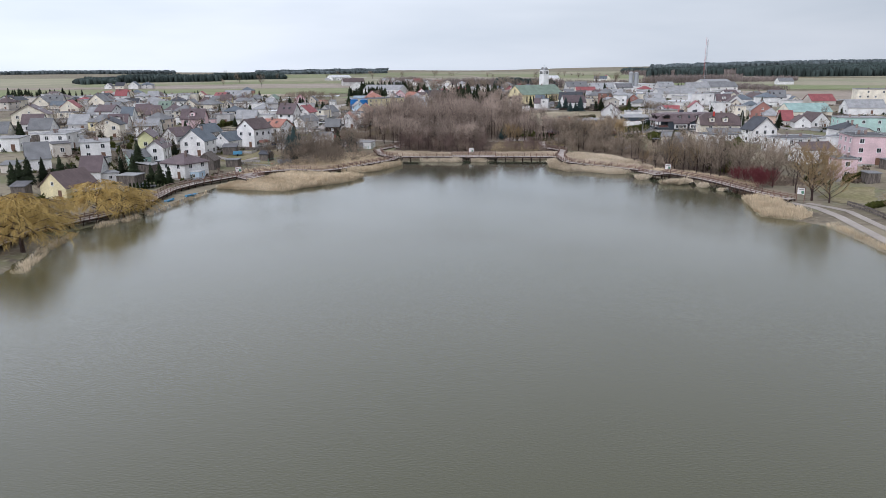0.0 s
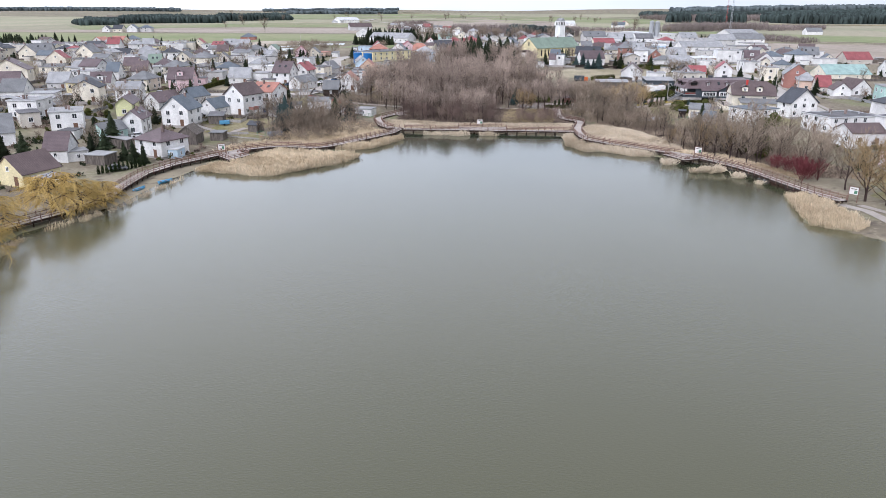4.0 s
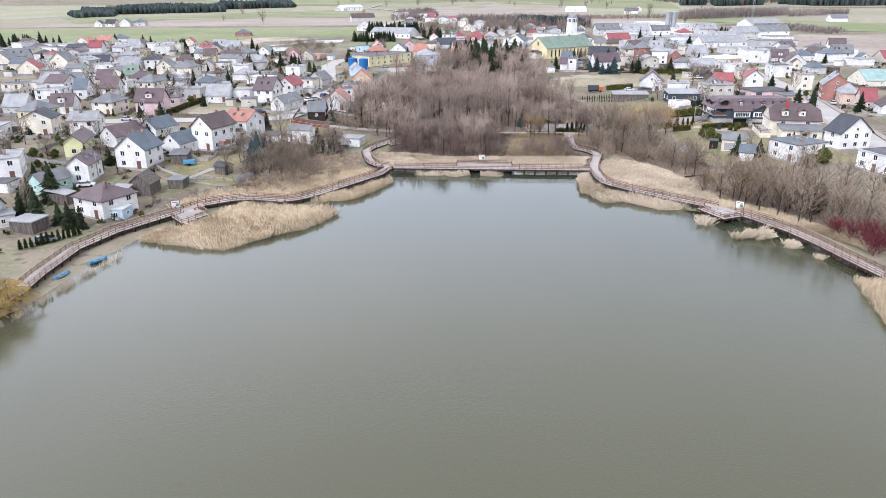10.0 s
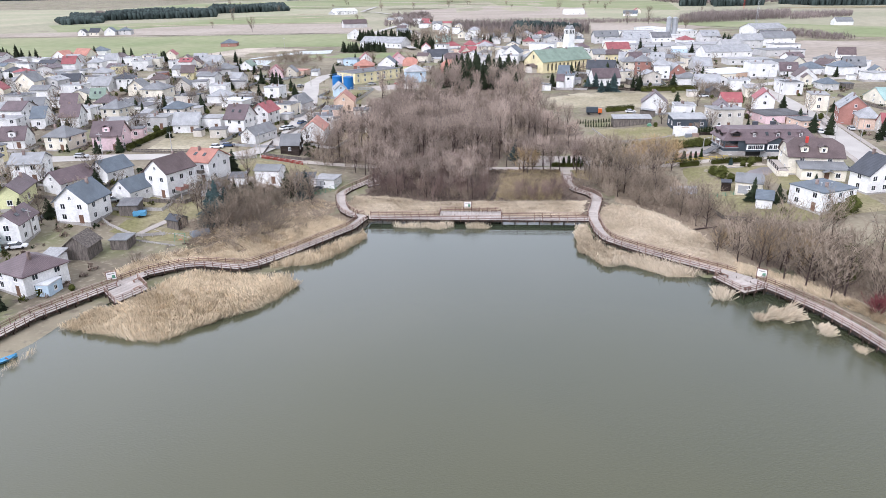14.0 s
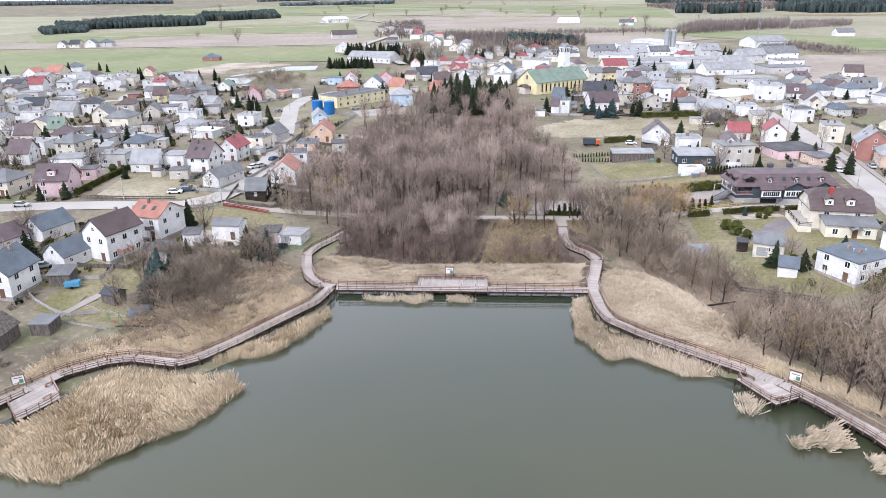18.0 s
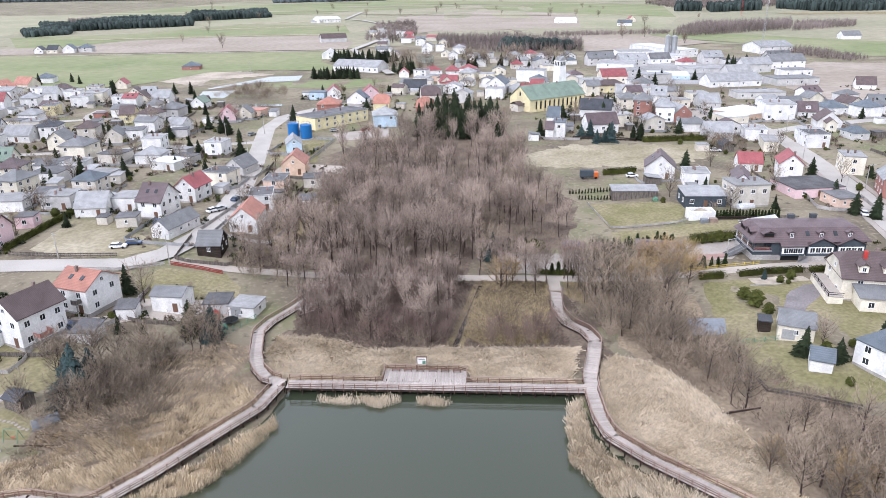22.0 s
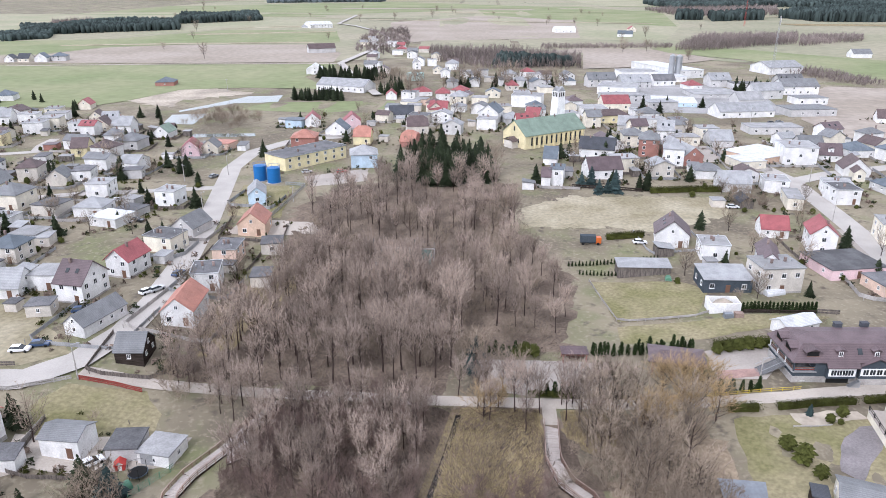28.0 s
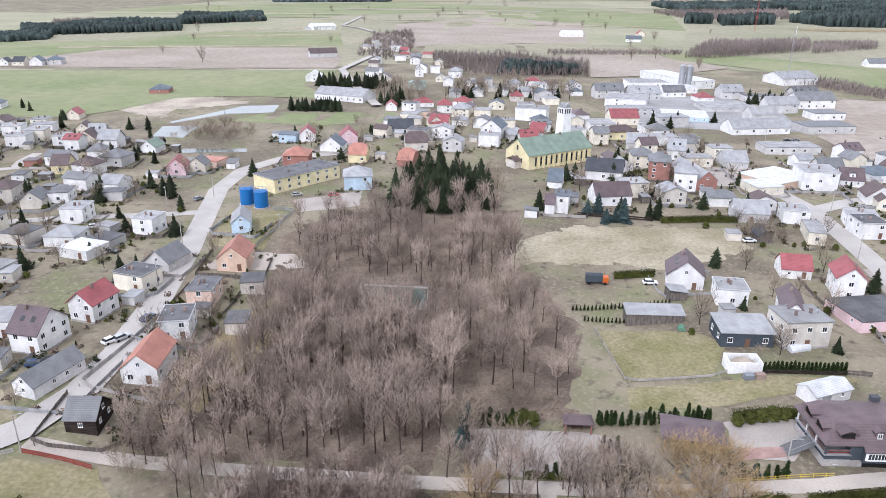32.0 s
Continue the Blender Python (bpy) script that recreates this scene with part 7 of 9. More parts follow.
# ---- reeds and brush ----
def blades(name, label, poly, density, height, material, lean=0.25, width=0.05, lift=-0.1, edge=1.0, category="reeds", clump=0.0):
    """Stuff: many leaning blades inside an outline."""
    r = np.random.RandomState(int(abs(poly[0][0] * 13 + poly[0][1] * 7)) + len(poly))
    P = np.array(poly, float)
    lo, hi = P.min(0), P.max(0)
    n = int((hi - lo).prod() * density * 6.0)
    pts = lo + r.rand(n, 2) * (hi - lo)
    ok = np.zeros(n, bool)
    for (ax, ay), (bx, by) in zip(P, np.roll(P, -1, 0)):
        c = (ay > pts[:, 1]) != (by > pts[:, 1])
        ok ^= c & (pts[:, 0] < ax + (pts[:, 1] - ay) * (bx - ax) / ((by - ay) or 1e-9))
    tuft = np.sin(pts[:, 0] * 0.9 + 1.7 * np.sin(pts[:, 1] * 0.7)) * np.sin(pts[:, 1] * 1.1 + 1.3 * np.sin(pts[:, 0] * 0.6))
    patchy = np.sin(pts[:, 0] * 0.37 + 2.1 * np.sin(pts[:, 1] * 0.29 + 1)) * np.sin(pts[:, 1] * 0.43 + 1.9 * np.sin(pts[:, 0] * 0.33))
    tuft = 0.6 * tuft + 0.4 * patchy
    ok &= tuft > clump - 1 + 0.5 * r.rand(n)
    if category == "reeds":
        away = np.full(n, 1e9)
        for (ax, ay), (bx, by) in zip(P, np.roll(P, -1, 0)):
            t = np.clip(((pts[:, 0] - ax) * (bx - ax) + (pts[:, 1] - ay) * (by - ay)) / ((bx - ax) ** 2 + (by - ay) ** 2), 0, 1)
            away = np.minimum(away, np.hypot(pts[:, 0] - ax - t * (bx - ax), pts[:, 1] - ay - t * (by - ay)))
        ok &= away > (1.0 + 1.6 * patchy) * r.rand(n) ** 0.8
    pts, tuft = pts[ok], tuft[ok]
    n = len(pts)
    gnd = np.maximum(ground_z(pts[:, 0], pts[:, 1]), -0.1)
    h = height * (0.45 + 0.7 * r.rand(n)) * (0.82 + 0.3 * tuft)
    sway = np.stack([np.sin(pts[:, 0] * 0.23 + pts[:, 1] * 0.11), np.cos(pts[:, 1] * 0.19)], 1) * lean * 0.8
    off = (r.randn(n, 2) * lean * 0.6 + sway) * h[:, None]
    ang = r.rand(n) * 3.1416
    side = np.stack([np.cos(ang), np.sin(ang)], 1) * width * 0.30 * (0.5 + 0.9 * r.rand(n))[:, None]
    v = np.zeros((n, 3, 3), np.float32)
    v[:, 0, :2], v[:, 1, :2], v[:, 2, :2] = pts - side, pts + side, pts + off
    v[:, 0, 2] = v[:, 1, 2] = gnd + lift
    v[:, 2, 2] = gnd + h
    # half of the blades carry their width at the top, as plumes do
    top = r.rand(n) < 0.55
    tip = (pts + off)[top]
    v[top, 2, :2], v[top, 2, 2] = pts[top], gnd[top] + lift
    v[top, 0, :2], v[top, 1, :2] = tip - 1.3 * side[top], tip + 1.3 * side[top]
    v[top, 0, 2], v[top, 1, 2] = gnd[top] + h[top] * 0.9, gnd[top] + h[top] * 1.08
    me = big_mesh(name, v.reshape(-1, 3), np.arange(3 * n).reshape(-1, 3), material)
    return tagged(new(name, me), label, category, kind="stuff")


RL = "dense dry straw-coloured reeds in shallow water"
blades("reeds", RL, [(-71, -60), (-62, -61.5), (-55, -63.4), (-50.7, -63.6), (-43.4, -54.5), (-38.3, -50.4), (-35, -44.7), (-33.7, -38.7), (-37.3, -34.5), (-45, -36), (-50, -36), (-57, -34.5), (-61, -40), (-63, -50), (-68, -53)], 30, 1.6, REED, 0.45, clump=0.3)
blades("reeds", RL, [(-42.3, -31.4), (-36.4, -29), (-31.8, -27), (-30, -24), (-28, -20.3), (-26.5, -15.9), (-24.5, -11), (-26, -8), (-28, -11), (-33, -18), (-38, -25)], 28, 1.7, REED, clump=0.4)
blades("reeds", RL, [(24, -1.5), (22.5, -17.9), (27.4, -27.2), (31.4, -25.5), (37.4, -30.2), (39, -32.2), (42.4, -32), (46.4, -31), (44, -28), (36.5, -21.5), (30, -16.5), (27.3, -11), (27, -1.5)], 30, 1.6, REED_P, 0.4, clump=0.25)
blades("reeds", RL, [(-21.5, -2.2), (-20, -3.6), (-14, -4.2), (-12, -3.4), (-8.5, -4.8), (-5.5, -3.0), (-4.5, -1.6), (-12, -1.2)], 40, 1.5, REED_P, clump=0.1)
blades("reeds", RL, [(-2.8, -1.6), (-2.5, -3.6), (3.0, -3.7), (4.4, -1.8)], 40, 1.5, REED_P, clump=0.1)
for pts, tall in (([(47.6, -36.6), (49.4, -38.6), (48.6, -41.6), (46.6, -43.2), (44.6, -41.4), (46.2, -39.6), (44.8, -38.2)], 1.4),
                  ([(53.4, -44.6), (55.0, -45.6), (57.2, -43.6), (58.4, -46.4), (56.6, -47.4), (57.4, -49.6), (54.2, -50.8), (50.2, -50.6), (49.6, -48.2), (52.0, -47.8)], 1.5),
                  ([(58.2, -51.6), (60.8, -52.2), (61.4, -54.8), (59.4, -56.4), (57.6, -54.6), (58.8, -53.2)], 1.2), ([(61.8, -58.4), (63.4, -59.6), (63.0, -62.4), (61.6, -61.0)], 1.0)):
    blades("reeds", RL, pts, 24, tall, REED_P, 0.7, clump=0.45)
blades("reeds", RL, [(-70.5, -66), (-72.8, -82), (-72.6, -92), (-76.5, -100), (-79, -108), (-76, -109), (-71.5, -95), (-70.5, -82), (-69, -68)], 12, 1.2, REED, clump=0.5)
blades("reeds", RL, [(-74, -140), (-77, -131), (-79, -122), (-80, -112), (-77.5, -111), (-76.5, -120), (-74.5, -130), (-71, -140)], 14, 1.0, REED, clump=0.4)
blades("reeds", RL, [(64, -70), (67.5, -72), (70, -80), (70.5, -94), (66.5, -97.5), (60, -93), (61, -86), (62.5, -76)], 28, 1.5, REED, clump=0.2)
blades("reeds", RL, [(69.5, -100), (72.5, -101), (72, -124), (69, -124), (69.3, -110)], 12, 0.9, REED, clump=0.4)
for pts in ([(-69, -58.5), (-62, -60), (-55, -61.8), (-51.5, -62), (-45, -54), (-40, -49.6), (-36.6, -44), (-35.4, -39), (-38, -36.2), (-45, -37.5), (-50, -37.4), (-57, -36.4), (-60, -41), (-62, -50), (-67, -54)],
            [(-40.5, -30), (-36.4, -28), (-32.6, -25.8), (-30.8, -22.6), (-28.6, -19), (-27, -14), (-28.4, -12.6), (-33.4, -19.4), (-38, -26)],
            [(24.8, -3), (23.8, -17), (27.6, -25), (31.4, -24.2), (37.4, -28.6), (40, -30.6), (43.6, -30.4), (36.6, -22.6), (30, -17.4), (27.2, -12), (26.6, -3)]):
    patch("reed_litter", pts, STRAW, "flattened straw among the standing reeds", "reed litter", 0.0, 2.5, 0.9, 0.05)
DL = "dry trampled reed meadow behind the boardwalk"
blades("reed_meadow", DL, [(-34, 13), (-32, 6.4), (-29.6, 4.4), (-25, 4), (-10, 4), (-9.6, 8.3), (6.6, 8.3), (7, 4.2), (25.2, 4.2), (26.4, 10), (28, 18), (14, 17.5), (-2, 17), (-14, 16), (-26, 21), (-34, 20)], 36, 0.95, REED_P, 1.0, 0.06)
blades("reed_meadow", DL, [(29.6, 3), (29.8, -10), (36, -16.5), (46, -23), (53, -29), (55, -20), (52, -10), (48, 2), (42, 12), (34, 15), (31.4, 12), (30.4, 6)], 36, 1.15, REED_P, 0.8, 0.06)
blades("reed_meadow", DL, [(-30, -2), (-31, -9), (-38, -21), (-44, -28.5), (-56, -29), (-62, -31), (-68, -38), (-74, -38), (-70, -26), (-58, -18), (-46, -8), (-38, 4)], 16, 1.1, REED, 0.5, 0.06, clump=0.45)
blades("reed_meadow", DL, [(60, -34), (64, -42), (69, -40), (64, -30)], 12, 0.9, REED, 0.5, 0.06)
GL_ = "tall olive winter grass"
blades("tall_grass", GL_, [(8.5, 48.5), (6.5, 36), (5, 22), (9, 18), (22, 19), (23.5, 30), (24.2, 48.5)], 14, 0.8, OLIVE_B, 0.4, 0.05, category="grass")
blades("tall_grass", GL_, [(28, 48.5), (28.5, 40), (33, 36), (38, 40), (38, 48.5)], 12, 0.7, OLIVE_B, 0.4, 0.05, category="grass")
blades("reed_meadow", DL, [(50, -27), (56, -33.5), (62, -38.5), (68, -46.5), (72.6, -57), (75, -54), (70, -42), (62, -31), (54, -23)], 22, 1.0, REED, 0.7, 0.06, clump=0.2)
blades("reed_meadow", DL, [(-65, -22), (-52, -15), (-40, 0), (-36, 14), (-44, 17), (-56, 8), (-63, -8)], 5, 0.9, REED, 0.8, 0.06, clump=0.55)
BL_ = "brown tangled undergrowth and fallen twigs"
blades("undergrowth", BL_, [(-52, 54), (30, 54), (34, 112), (22, 190), (-40, 190), (-52, 110)], 0.45, 1.0, BRUSH, 0.9, 0.11, category="undergrowth")
blades("undergrowth", BL_, [(-32, 18), (0, 13), (26, 18), (24, 49), (-28, 49)], 3.6, 0.9, BRUSH, 0.9, 0.11, category="undergrowth")
blades("undergrowth", BL_, [(-65, -22), (-50, -16), (-40, 0), (-42, 16), (-58, 8), (-64, -6)], 1.4, 0.8, BRUSH, 0.9, 0.11, category="undergrowth")
blades("undergrowth", BL_, [(42, 14), (54, -6), (58, -24), (66, -32), (78, -56), (88, -56), (84, -20), (62, 6), (54, 32), (36, 46)], 2.0, 0.8, BRUSH, 0.9, 0.11, category="undergrowth")


# ---- far woods ----
def far_wood(name, label, poly, spacing, height, material, slim=0.5):
    """Stuff: a wood of many narrow ragged crowns."""
    r = np.random.RandomState(int(abs(poly[0][0])) % 1000)
    P = np.array(poly, float)
    lo, hi = P.min(0), P.max(0)
    xs, ys = np.arange(lo[0], hi[0], spacing), np.arange(lo[1], hi[1], spacing)
    X, Y = np.meshgrid(xs, ys)
    pts = np.stack([X.ravel(), Y.ravel()], 1) + r.uniform(-0.6, 0.6, (X.size, 2)) * spacing
    ok = np.zeros(len(pts), bool)
    for (ax, ay), (bx, by) in zip(P, np.roll(P, -1, 0)):
        c = (ay > pts[:, 1]) != (by > pts[:, 1])
        ok ^= c & (pts[:, 0] < ax + (pts[:, 1] - ay) * (bx - ax) / ((by - ay) or 1e-9))
    pts = pts[ok]
    n = len(pts)
    z = ground_z(pts[:, 0], pts[:, 1])
    h = height * (r.uniform(0.78, 1.1, n) + 0.12 * np.sin(pts[:, 0] * 0.05))
    rad = spacing * r.uniform(0.3, 0.6, n) * (slim / 0.5)
    a = np.arange(4) * np.pi / 2
    rings = []
    for f, k in ((0.0, 0.7), (0.5, 1.0), (0.82, 0.75)):
        jit = r.uniform(0.6, 1.4, (n, 4))
        rings.append(np.stack([pts[:, :1] + np.cos(a) * rad[:, None] * k * jit, pts[:, 1:] + np.sin(a) * rad[:, None] * k * jit, (z + f * h)[:, None] + 0.08 * h[:, None] * (jit - 1)], -1))
    tip = np.stack([pts[:, :1] + 0 * a[:1], pts[:, 1:], (z + h)[:, None]], -1)
    V = np.concatenate(rings + [tip], 1)
    F = []
    for i in range(2):
        for j in range(4):
            p, q = i * 4 + j, i * 4 + (j + 1) % 4
            F += [(p, q, q + 4), (p, q + 4, p + 4)]
    F += [(8 + j, 8 + (j + 1) % 4, 12) for j in range(4)]
    faces = (np.arange(n)[:, None, None] * 13 + np.array(F)[None]).reshape(-1, 3)
    return tagged(new(name, big_mesh(name, V.reshape(-1, 3), faces, material)), label, "wood", kind="stuff")


def far_bare(label, poly, spacing, height):
    """Stuff: a leafless wood, each tree a fan of thin upright branches."""
    r = np.random.RandomState(int(abs(poly[0][0])) % 1000 + 3)
    P = np.array(poly, float)
    lo, hi = P.min(0), P.max(0)
    X, Y = np.meshgrid(np.arange(lo[0], hi[0], spacing), np.arange(lo[1], hi[1], spacing))
    pts = np.stack([X.ravel(), Y.ravel()], 1) + r.uniform(-0.6, 0.6, (X.size, 2)) * spacing
    ok = np.zeros(len(pts), bool)
    for (ax, ay), (bx, by) in zip(P, np.roll(P, -1, 0)):
        c = (ay > pts[:, 1]) != (by > pts[:, 1])
        ok ^= c & (pts[:, 0] < ax + (pts[:, 1] - ay) * (bx - ax) / ((by - ay) or 1e-9))
    pts = np.repeat(pts[ok], 14, 0)
    n = len(pts)
    tall = np.repeat(height * r.uniform(0.6, 1.15, n // 14), 14)
    z = ground_z(pts[:, 0], pts[:, 1])
    f0 = r.uniform(0, 0.6, n)
    a, reach, turn = r.uniform(0, 6.283, n), spacing * r.uniform(0.15, 0.75, n), r.uniform(0, 3.1416, n)
    w = np.stack([np.cos(turn), np.sin(turn)], 1) * (0.05 * spacing)
    v = np.zeros((n, 3, 3), np.float32)
    v[:, 0, :2], v[:, 1, :2] = pts - w, pts + w
    v[:, 2, :2] = pts + np.stack([np.cos(a), np.sin(a)], 1) * reach[:, None]
    v[:, 0, 2] = v[:, 1, 2] = z + tall * f0 - 0.3
    v[:, 2, 2] = z + tall * np.minimum(1.05, f0 + r.uniform(0.3, 0.6, n))
    return tagged(new("far_wood", big_mesh("far_wood", v.reshape(-1, 3), np.arange(3 * n).reshape(-1, 3), FAR_BARE)), label, "wood", kind="stuff")


FP, FB, FR = "distant dark pine wood", "distant bare brown wood", "wooded ridge on the horizon"
far_wood("far_wood", FP, [(-579, 785), (-550, 841), (-592, 912), (-646, 882)], 4.5, 8, FAR_PINE, 0.7)
far_wood("far_wood", FP, [(-578, 914), (-455, 1016), (-534, 1188), (-651, 1133), (-656, 1044)], 5, 12, FAR_PINE, 0.7)
far_wood("far_wood", FP, [(-630, 906), (-578, 914), (-672, 1070), (-712, 1032)], 5, 9, FAR_PINE, 0.7)
far_wood("far_wood", FP, [(-525, 1157), (-409, 1285), (-470, 1450), (-600, 1380)], 6, 13, FAR_PINE, 0.7)
far_wood("far_wood", FP, [(378, 1382), (424, 1374), (450, 1450), (400, 1460)], 6, 17, FAR_PINE, 0.7)
far_wood("far_wood", FP, [(431, 1324), (540, 1380), (575, 1470), (460, 1450)], 6, 18, FAR_PINE, 0.7)
far_wood("far_wood", FP, [(602, 1465), (624, 1327), (714, 1313), (1400, 1500), (1500, 1900), (880, 1804), (700, 1600)], 7.5, 19, FAR_PINE, 0.6)
far_wood("far_wood", FP, [(497, 1890), (780, 2004), (1200, 1950), (2400, 2300), (2600, 2700), (500, 2300)], 10.5, 16, FAR_PINE, 0.6)
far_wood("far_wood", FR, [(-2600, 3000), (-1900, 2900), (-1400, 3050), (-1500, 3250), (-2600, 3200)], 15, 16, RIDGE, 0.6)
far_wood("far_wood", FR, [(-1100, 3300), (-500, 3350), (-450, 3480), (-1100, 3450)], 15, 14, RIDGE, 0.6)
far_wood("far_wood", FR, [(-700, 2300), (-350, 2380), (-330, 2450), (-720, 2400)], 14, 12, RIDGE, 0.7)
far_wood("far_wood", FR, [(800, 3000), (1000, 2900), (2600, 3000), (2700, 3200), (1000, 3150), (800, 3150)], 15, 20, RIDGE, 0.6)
far_bare(FB, [(214, 724), (240, 722), (384, 823), (430, 940), (290, 900)], 3.6, 11)
far_bare(FB, [(370, 787), (481, 867), (520, 950), (430, 930)], 4.2, 8)
far_bare(FB, [(71, 738), (221, 759), (228, 790), (74, 770)], 3.8, 6)
far_bare(FB, [(-40, 607), (16, 547), (95, 560), (104, 640), (30, 700), (-50, 710)], 4.4, 10)
far_bare(FB, [(-673, 1041), (-636, 1106), (-700, 1230), (-745, 1170)], 6, 10)
far_bare(FB, [(-130, 700), (-80, 640), (-76, 780), (-110, 1050), (-160, 1000)], 9, 8)
far_bare(FB, [(420, 1500), (640, 1560), (760, 1900), (400, 1800)], 9, 14)
far_wood("far_wood", FP, [(20, 562), (88, 574), (92, 600), (24, 600)], 4.2, 10, FAR_PINE, 0.7)
far_bare(FB, [(250, 560), (290, 470), (310, 480), (300, 540), (270, 590)], 3.5, 6)
lone = random.Random(77)
for k in range(46):
    y = lone.uniform(600, 1900)
    x = lone.uniform(-0.5, 0.36) * y
    plant(BARE, x, y, lone.uniform(0.8, 1.6), 0.1)


# ---- more of the village: gardens, outbuildings, houses farther back ----
def free(x, y, r):
    return all((x - a) ** 2 + (y - b) ** 2 > (r + c) ** 2 for a, b, c in BUILT) and all((x - a) ** 2 + (y - b) ** 2 > (r + 3.5) ** 2 for a, b in ROAD_POINTS)


fill = random.Random(23)


def more_houses(poly, n, turn):
    xs, ys = [p[0] for p in poly], [p[1] for p in poly]
    done = 0
    for _ in range(n * 40):
        if done >= n:
            break
        x, y = fill.uniform(min(xs), max(xs)), fill.uniform(min(ys), max(ys))
        w, d = fill.uniform(7, 11), fill.uniform(7.5, 11)
        if not inside(x, y, poly) or not free(x, y, max(w, d) * 0.55):
            continue
        done += 1
        kind = fill.choice(("gable", "hip", "flat", "flat", "gable"))
        wall = fill.choice((WHITE, WHITE, WHITE, WHITE, CREAM, GREY, BEIGE, CREAM, WHITE))
        roof = fill.choice((FELT, FELT_L, FELT_L)) if kind == "flat" else fill.choice((R_BROWN, R_GREY, R_LIGHT, R_GREY, R_PURPLE, R_DARK, R_BLUE, R_BROWN, R_LIGHT, R_RED))
        house(x, y, turn + fill.uniform(-8, 8) + fill.choice((0, 90)), w, d, fill.uniform(3.2, 6.0), kind, fill.choice("xy"), wall, roof, rise=None if kind != "gable" else fill.uniform(1.6, 2.8))


more_houses([(20, 300), (120, 290), (130, 345), (20, 400)], 14, 10)
more_houses([(62, 210), (126, 205), (122, 300), (70, 290)], 9, 5)
more_houses([(150, 200), (230, 235), (190, 300), (150, 290)], 8, 12)
more_houses([(-60, 290), (20, 285), (20, 420), (-40, 400)], 16, -8)
more_houses([(-340, 190), (-210, 180), (-110, 190), (-150, 255), (-240, 325), (-340, 330)], 46, -6)
more_houses([(-210, 80), (-118, 90), (-104, 165), (-210, 160)], 18, 4)
more_houses([(-110, 560), (-60, 500), (20, 500), (0, 600), (-90, 760), (-140, 900)], 24, 0)
more_houses([(-50, 440), (60, 420), (90, 500), (-20, 520)], 18, 8)
more_houses([(-180, -30), (-118, -14), (-112, 40), (-180, 30)], 7, 10)
more_houses([(100, -50), (150, -60), (160, 40), (100, 10)], 8, 5)
for k in range(16):
    for _ in range(40):
        x, y = fill.uniform(95, 235), fill.uniform(352, 470)
        w, d = fill.uniform(14, 28), fill.uniform(10, 18)
        if free(x, y, w * 0.5):
            house(x, y, 8 + fill.uniform(-4, 4), w, d, fill.uniform(3.5, 6), fill.choice(("flat", "flat", "gable")), "x", fill.choice((WHITE, GREY, BEIGE, GREY)), fill.choice((FELT_L, FELT, FELT, R_LIGHT, R_GREY)), name="workshop", rise=None)
            break
for x, y, r in list(BUILT):
    if y > 330 or fill.random() < 0.45:
        continue
    a = fill.uniform(0, 6.28)
    px, py = x + math.cos(a) * (r + 4.5), y + math.sin(a) * (r + 4.5)
    if free(px, py, 2.2) and float(shore_distance(px, py)) > 12 and not (-55 < px < 62 and 15 < py < 190 or 55 < px < 105 and -10 < py < 110):
        house(px, py, fill.choice((0, 90)) + fill.uniform(-8, 8), fill.uniform(3, 5), fill.uniform(3, 5.5), fill.uniform(2.2, 2.6), fill.choice(("flat", "shed", "flat")), "x",
              fill.choice((GREY, WHITE, GREYWOOD, BEIGE, GREYWOOD)), fill.choice((FELT, FELT_L, R_LIGHT, R_GREY)), name="shed")


def plot(x, y, r, material, label):
    """A garden boundary round a house: joined posts and one band of panels."""
    own = thing("garden_fence", pose(0, 0, 0), label, "fence", "garden fences")
    k, a0 = r + fill.uniform(1.5, 3.5), fill.uniform(-0.15, 0.15)
    ring = [(x + k * sx * math.cos(a0) - k * sy * math.sin(a0), y + k * sx * math.sin(a0) + k * sy * math.cos(a0)) for sx, sy in ((-1, 1), (-1, -1), (1, -1), (1, 1))]
    posts, panels = Geo(), Geo()
    h = fill.uniform(0.9, 1.4)
    for p, d in spaced(ring, 2.4):
        z = gz(p.x, p.y)
        posts.box(p.x - 0.06, p.y - 0.06, z - 0.2, p.x + 0.06, p.y + 0.06, z + h)
    fine = [p for p, d in spaced(ring, 4.8)]
    for a, b in zip(fine[:-1], fine[1:]):
        panels.beam((*a, gz(a.x, a.y) + h * 0.5), (*b, gz(b.x, b.y) + h * 0.5), 0.05, h * 0.8)
    k = len(posts.v)
    posts.v += panels.v
    posts.f += [tuple(i + k for i in f) for f in panels.f]
    part("panelling", posts, material, own)["kind"] = "stuff"


for x, y, r in list(BUILT):
    if r > 4 and -20 < y < 320 and fill.random() < 0.5 and not (-58 < x < 106 and -10 < y < 125 or -58 < x < 68 and 10 < y < 195):
        m, label = fill.choice(((CONCRETE, "low pale concrete garden wall"), (GREYWOOD, "weathered grey wooden garden fence"), (R_LIGHT, "pale sheet metal garden fence"), (CONCRETE, "low pale concrete garden wall")))
        plot(x, y, r, m, label)
for x, y, r in list(BUILT):
    if r > 4 and y < 330:
        for k in range(2):
            a = fill.uniform(0, 6.28)
            px, py = x + math.cos(a) * (r + 2.5), y + math.sin(a) * (r + 2.5)
            if free(px, py, 0.3) and float(shore_distance(px, py)) > 10 and not (-50 < px < 60 and 15 < py < 190 or 60 < px < 105 and 20 < py < 76):
                plant(fill.choice((BUSH, BUSH, THUJAS, SHRUB, BARE, SPRUCE)), px, py, fill.uniform(0.5, 0.85))


